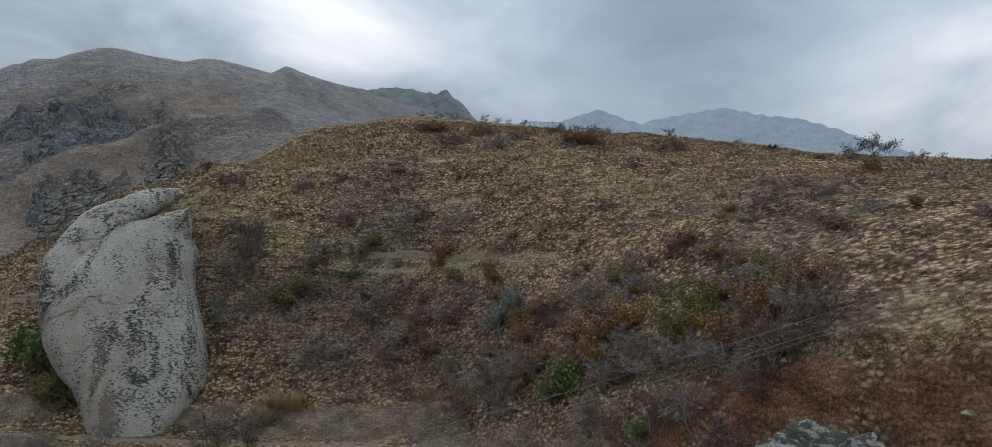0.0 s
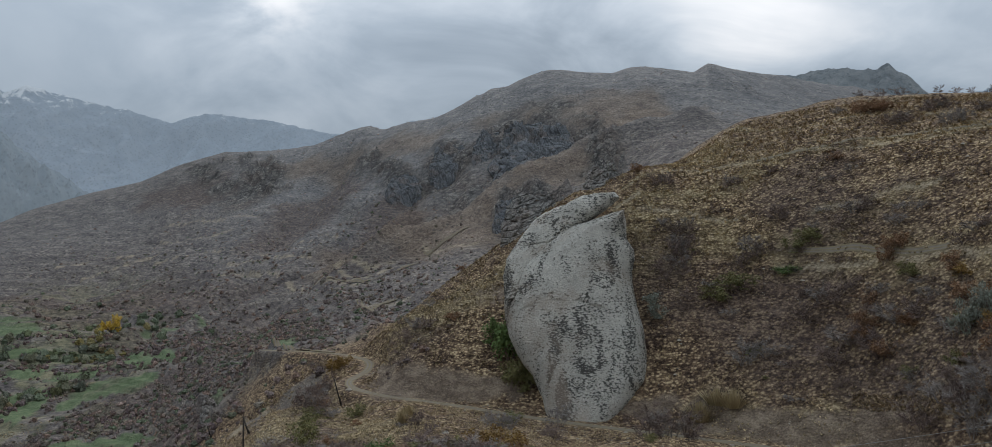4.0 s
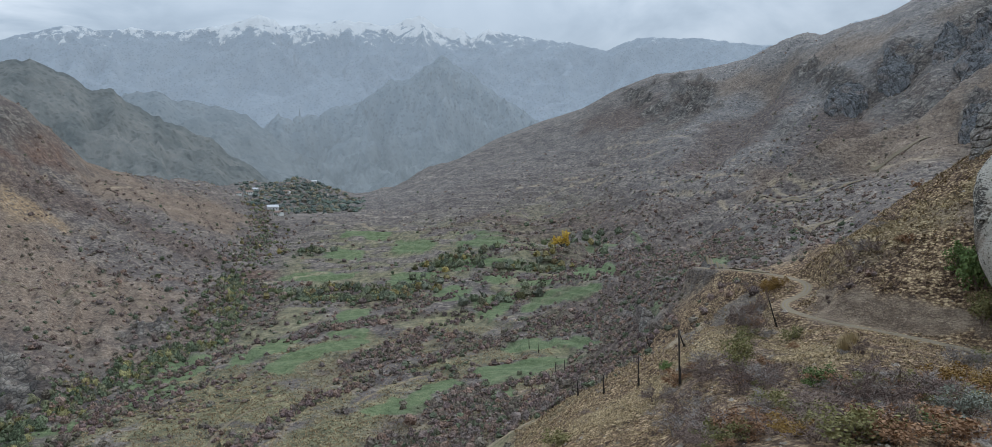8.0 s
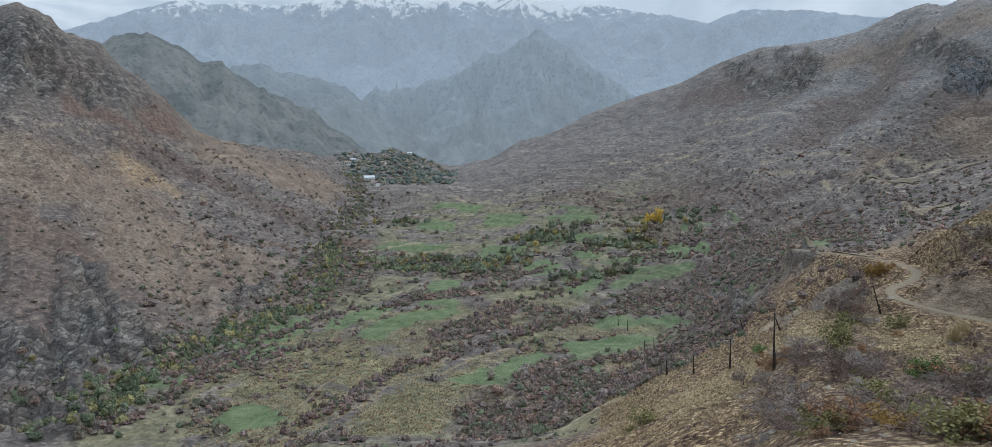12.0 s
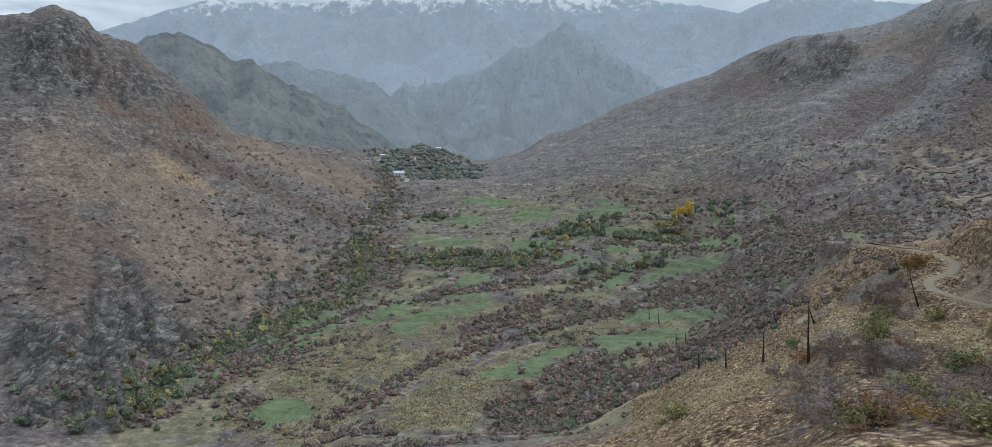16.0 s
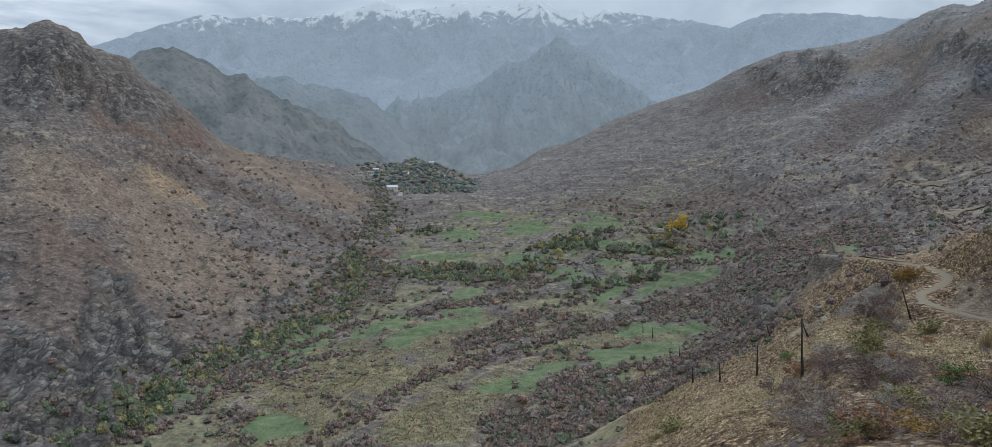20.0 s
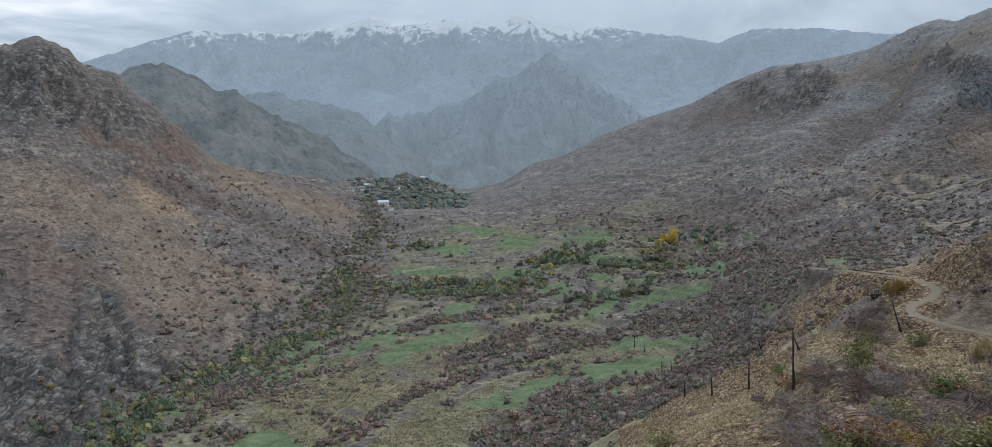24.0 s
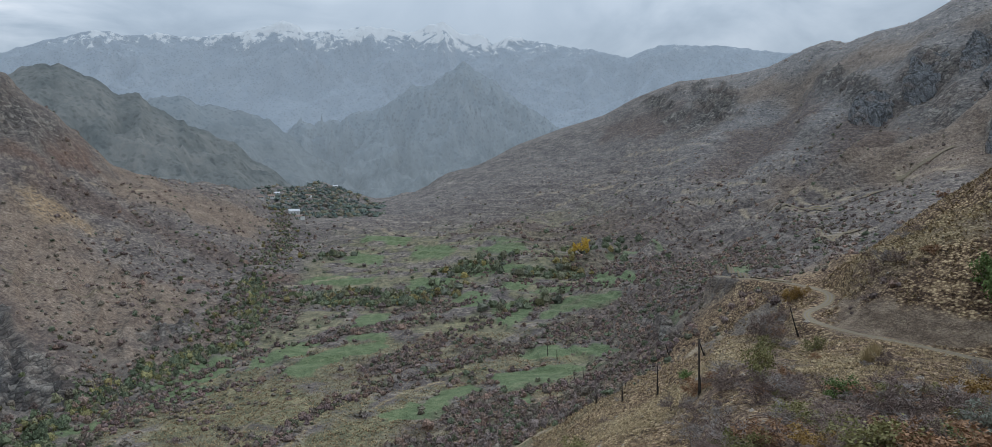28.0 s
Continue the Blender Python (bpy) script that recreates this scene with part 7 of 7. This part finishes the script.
# clumps of taller trees in the fields: bearing, distance, spread, count
pieces = [(-1.0, 545, 14, 40), (-3.5, 520, 10, 26), (-6.3, 560, 12, 30), (-9.3, 560, 12, 24), (3.0, 600, 16, 30), (8.2, 560, 16, 36), (1.0, 620, 14, 30), (-8.2, 760, 14, 24), (5.0, 480, 14, 20), (10.5, 640, 18, 30)]
px, py = [], []
for a, r, s, n in pieces:
    px.append(r * math.sin(radians(a)) + rnd.normal(0, s, n))
    py.append(r * math.cos(radians(a)) + rnd.normal(0, s * 0.7, n))
x, y = np.concatenate(px), np.concatenate(py)
clumps("field_trees", x, y, rnd.uniform(4, 8.5, len(x)), rnd.uniform(0.8, 1.1, len(x)), palette(rnd, GREENS * 2 + AUTUMN, len(x)), "groves of green and yellow trees between fields", 24, 6)

# the wooded village; distance haze is mixed into the tree tints
rnd = np.random.default_rng(25)
a, r = rnd.uniform(-13.2, -4.5, 1500), rnd.uniform(1080, 1480, 1500)
keep = rnd.random(1500) < 1.1 - np.abs(a + 8.6) / 5
a, r = a[keep], r[keep]
x, y = r * np.sin(np.radians(a)), r * np.cos(np.radians(a))
clumps("village_trees", x, y, rnd.uniform(5, 11, len(x)), rnd.uniform(0.5, 0.8, len(x)), palette(rnd, [(0.095, 0.122, 0.105), (0.11, 0.138, 0.112), (0.14, 0.155, 0.115), (0.21, 0.185, 0.125), (0.14, 0.16, 0.145), (0.185, 0.16, 0.13)], len(x)), "dark green wood round the village houses", 16, 7)

# dry grass tufts on hill and spur
rnd = np.random.default_rng(26)
n = 155000
a = rnd.uniform(6, 100, n)
r = np.sqrt(rnd.uniform(30 ** 2, 260 ** 2, n))
spur = np.arange(n) < 34000
a = np.where(spur, rnd.uniform(4, 44, n), a)
r = np.where(spur, rnd.uniform(24, 135, n), r)
meadow = np.arange(n) >= n - 26000
a = np.where(meadow, rnd.uniform(-24, 9, n), a)
r = np.where(meadow, rnd.uniform(240, 430, n), r)
x, y = r * np.sin(np.radians(a)), r * np.cos(np.radians(a))
k = cover(x, y)
band = fbm(x / 12, y / 12, 3)
d, _ = road_at(x, y)
# a thick fringe along the lip of the cut
lip = rnd.random(n) < 0.03
a = np.where(lip, rnd.uniform(60, 100, n), a)
r = np.where(lip, np.interp(a, (60, 70, 80, 90, 99, 120), (151, 121, 96, 79, 70, 70)) + rnd.uniform(-0.8, 2.5, n), r)
x, y = r * np.sin(np.radians(a)), r * np.cos(np.radians(a))
keep = lip | (meadow & (rnd.random(n) < 0.15 + 0.8 * k["olive"] - k["green"])) | (~meadow & (rnd.random(n) < 0.55 + 0.45 * k["straw"] - 0.35 * k["dark"] - 0.75 * k["red"] - 0.6 * k["bank"] - 0.5 * k["scree"] - 0.7 * k["path"] + 0.3 * band)) & (d > 3.2)
x, y, r, straw, a, dim = x[keep], y[keep], r[keep], k["straw"][keep], a[keep], k["dark"][keep]
n = len(x)
z = ground_z(x, y)
B = 6
ang = rnd.uniform(0, 2 * math.pi, (n, B))
grown = np.clip(r / 150, 0.4, 1.6)[:, None]
h = grown * rnd.uniform(0.18, 0.5, (n, 1)) * rnd.uniform(0.6, 1.1, (n, B))
out = grown * rnd.uniform(0.2, 0.6, (n, B))
base = np.stack([x, y, z - 0.03], 1)[:, None, :]
dirv = np.stack([np.cos(ang), np.sin(ang), 0 * ang], 2)
side = np.stack([-np.sin(ang), np.cos(ang), 0 * ang], 2) * grown[..., None] * rnd.uniform(0.04, 0.12, (n, B, 1))
tip = base + dirv * out[..., None] + np.stack([0 * h, 0 * h, h], 2)
tri = np.stack([base + dirv * 0.05 - side, base + dirv * 0.05 + side, tip], 2).reshape(-1, 3)
grass = mesh_ob("dry_grass", tri, np.arange(n * B * 3).reshape(-1, 3), TUFT, False)
mixw = np.clip(rnd.random(n) * 0.8 + straw * 0.35, 0, 1)[:, None]
tint = np.array([[0.235, 0.15, 0.085]]) * (1 - mixw) + np.array([[0.60, 0.465, 0.27]]) * mixw
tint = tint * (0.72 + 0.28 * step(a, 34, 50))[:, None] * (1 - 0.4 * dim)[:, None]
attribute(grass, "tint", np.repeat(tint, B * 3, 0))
tagged(grass, "tussocks of dry straw-coloured grass", "grass", kind="stuff")

# loose stones on the slopes
rnd = np.random.default_rng(27)
n = 2600
a, r = rnd.uniform(8, 99, n), rnd.uniform(45, 260, n)
x, y = r * np.sin(np.radians(a)), r * np.cos(np.radians(a))
z = ground_z(x, y)
core = np.array([(1, 0, 0), (0, 1, 0), (-1, 0, 0), (0, -1, 0), (0.1, 0.2, 1), (0, 0, -1), (0.6, 0.6, 0.5), (-0.6, 0.5, 0.5)], float)[:6]
cf = np.array([(0, 1, 4), (1, 2, 4), (2, 3, 4), (3, 0, 4), (1, 0, 5), (2, 1, 5), (3, 2, 5), (0, 3, 5)])
s = np.where(rnd.random(n) < 0.04, rnd.uniform(0.4, 0.8, n), rnd.uniform(0.1, 0.32, n))[:, None, None]
v = core[None] * rnd.uniform(0.6, 1.3, (n, 6, 1)) * s * np.array([1, 1, 0.6]) + np.stack([x, y, z], 1)[:, None, :]
stones = mesh_ob("loose_stones", v.reshape(-1, 3), (np.arange(n)[:, None, None] * 6 + cf[None]).reshape(-1, 3), STONE_CHIP, False)
tagged(stones, "loose pale stones on the hillside", "stones", kind="stuff")


# ---- poles and wires ----
def pole(x, y, height, lean, arm=False):
    root = new("utility_pole")
    z = float(ground_z(x, y)[0])
    root.matrix_world = pose(x, y, z - 0.15, 0, -lean, 0) if abs(lean) < 3 else pose(x, y, z - 0.15, 4, -lean, 0)
    k = height
    v, f = tube([(0, 0, 0), (0.01, 0, k * 0.5), (0, 0.01, k + 0.15)], [0.17, 0.145, 0.11], 8)
    cap = len(v)
    v = np.concatenate([v, v[-8:] * np.array([0.2, 0.2, 1]) + np.array([0, 0, 0.04])])
    f = np.concatenate([f, [(16 + j, 16 + (j + 1) % 8, cap + (j + 1) % 8, cap + j) for j in range(8)]])
    part("post", v, f, POLE_WOOD, root)
    v, f = tube([(0.2, 0, -0.2), (0.19, 0, k * 0.32)], [0.10, 0.09], 6)
    part("footing_stub", v, f, POLE_WOOD, root)
    for j, dz in enumerate((0.1, 0.55)):
        v, f = tube([(0.1, 0, k - dz), (0.26, 0, k - dz), (0.26, 0, k - dz + 0.16)], [0.02, 0.02, 0.035], 6)
        part("insulator", v, f, WIRE, root)
    return tagged(root, "dark weathered wooden utility pole" + (" leaning to one side" if abs(lean) > 8 else ""), "utility pole", group="utility poles along the spur")


for x, y, h, lean, _ in POLES:
    pole(x, y, h, lean)
near_pole = (38.4, -12.5)
pole(near_pole[0], near_pole[1], 12.0, 0)


def wire(offset, drop):
    """A sagging wire from the pole above the bank down to the first pole on the spur."""
    t = np.linspace(-12.5, 117.4, 60)
    x = 38.2 + offset + 0 * t
    z = -0.3 - 0.40 * t + 0.00178 * t ** 2 - drop
    v, f = tube(np.stack([x, t, z], 1), np.full(60, 0.013), 4)
    ob = mesh_ob("overhead_wire", v, f, WIRE)
    return tagged(ob, "thin grey overhead wire strung between poles", "wire", group="overhead wires")


wire(0, 0)
wire(0.35, 0.75)
wire(0.1, 0.95)


# ---- village houses ----
WHITE_WALL = plain("whitewashed_wall", (0.50, 0.50, 0.48), (0.68, 0.67, 0.64), 0.5)
TIN = plain("tin_roof", (0.42, 0.43, 0.44), (0.60, 0.61, 0.62), 0.4, 0.5)
RUST = plain("rusty_roof", (0.20, 0.13, 0.10), (0.32, 0.24, 0.19), 0.4, 0.8)
PANE = plain("dark_pane", (0.02, 0.025, 0.03), (0.05, 0.055, 0.06), 1.0, 0.2)


def box(x0, x1, y0, y1, z0, z1):
    v = np.array([(x, y, z) for z in (z0, z1) for x, y in ((x0, y0), (x1, y0), (x1, y1), (x0, y1))], float)
    f = np.array([(0, 3, 2, 1), (4, 5, 6, 7), (0, 1, 5, 4), (1, 2, 6, 5), (2, 3, 7, 6), (3, 0, 4, 7)])
    return v, f


def house(x, y, width, tin, turn):
    root = new("house")
    root.matrix_world = pose(x, y, float(ground_z(x, y)[0]) + 0.4, 0, 0, turn)
    w, d, h = width / 2, width * 0.35, width * 0.36
    part("walls", *box(-w, w, -d, d, -3, h), WHITE_WALL, root, smooth=False)
    e = 0.5
    v = np.array([(-w - e, -d - e, h), (w + e, -d - e, h), (w + e, 0, h + width * 0.2), (-w - e, 0, h + width * 0.2), (w + e, d + e, h), (-w - e, d + e, h)])
    v = np.concatenate([v, v - np.array([0, 0, 0.25])])
    f = np.array([(0, 1, 2, 3), (3, 2, 4, 5), (7, 6, 9, 8), (8, 9, 11, 10), (0, 6, 7, 1), (5, 4, 10, 11)])
    part("roof", v, f, TIN if tin else RUST, root, smooth=False)
    for i in range(3):
        cx = (-0.6 + 0.6 * i) * w
        part("window", *box(cx - 0.6, cx + 0.6, -d - 0.06, -d + 0.05, h * 0.35, h * 0.35 + 1.5), PANE, root, smooth=False)
    return tagged(root, "pale village house with a low gabled roof among trees", "house", group="village houses")


for i, (x, y, w, tin) in enumerate(HOUSES):
    house(x, y, w, tin, (20, -35, 10, 50, -15, 30, 5, -40)[i % 8])
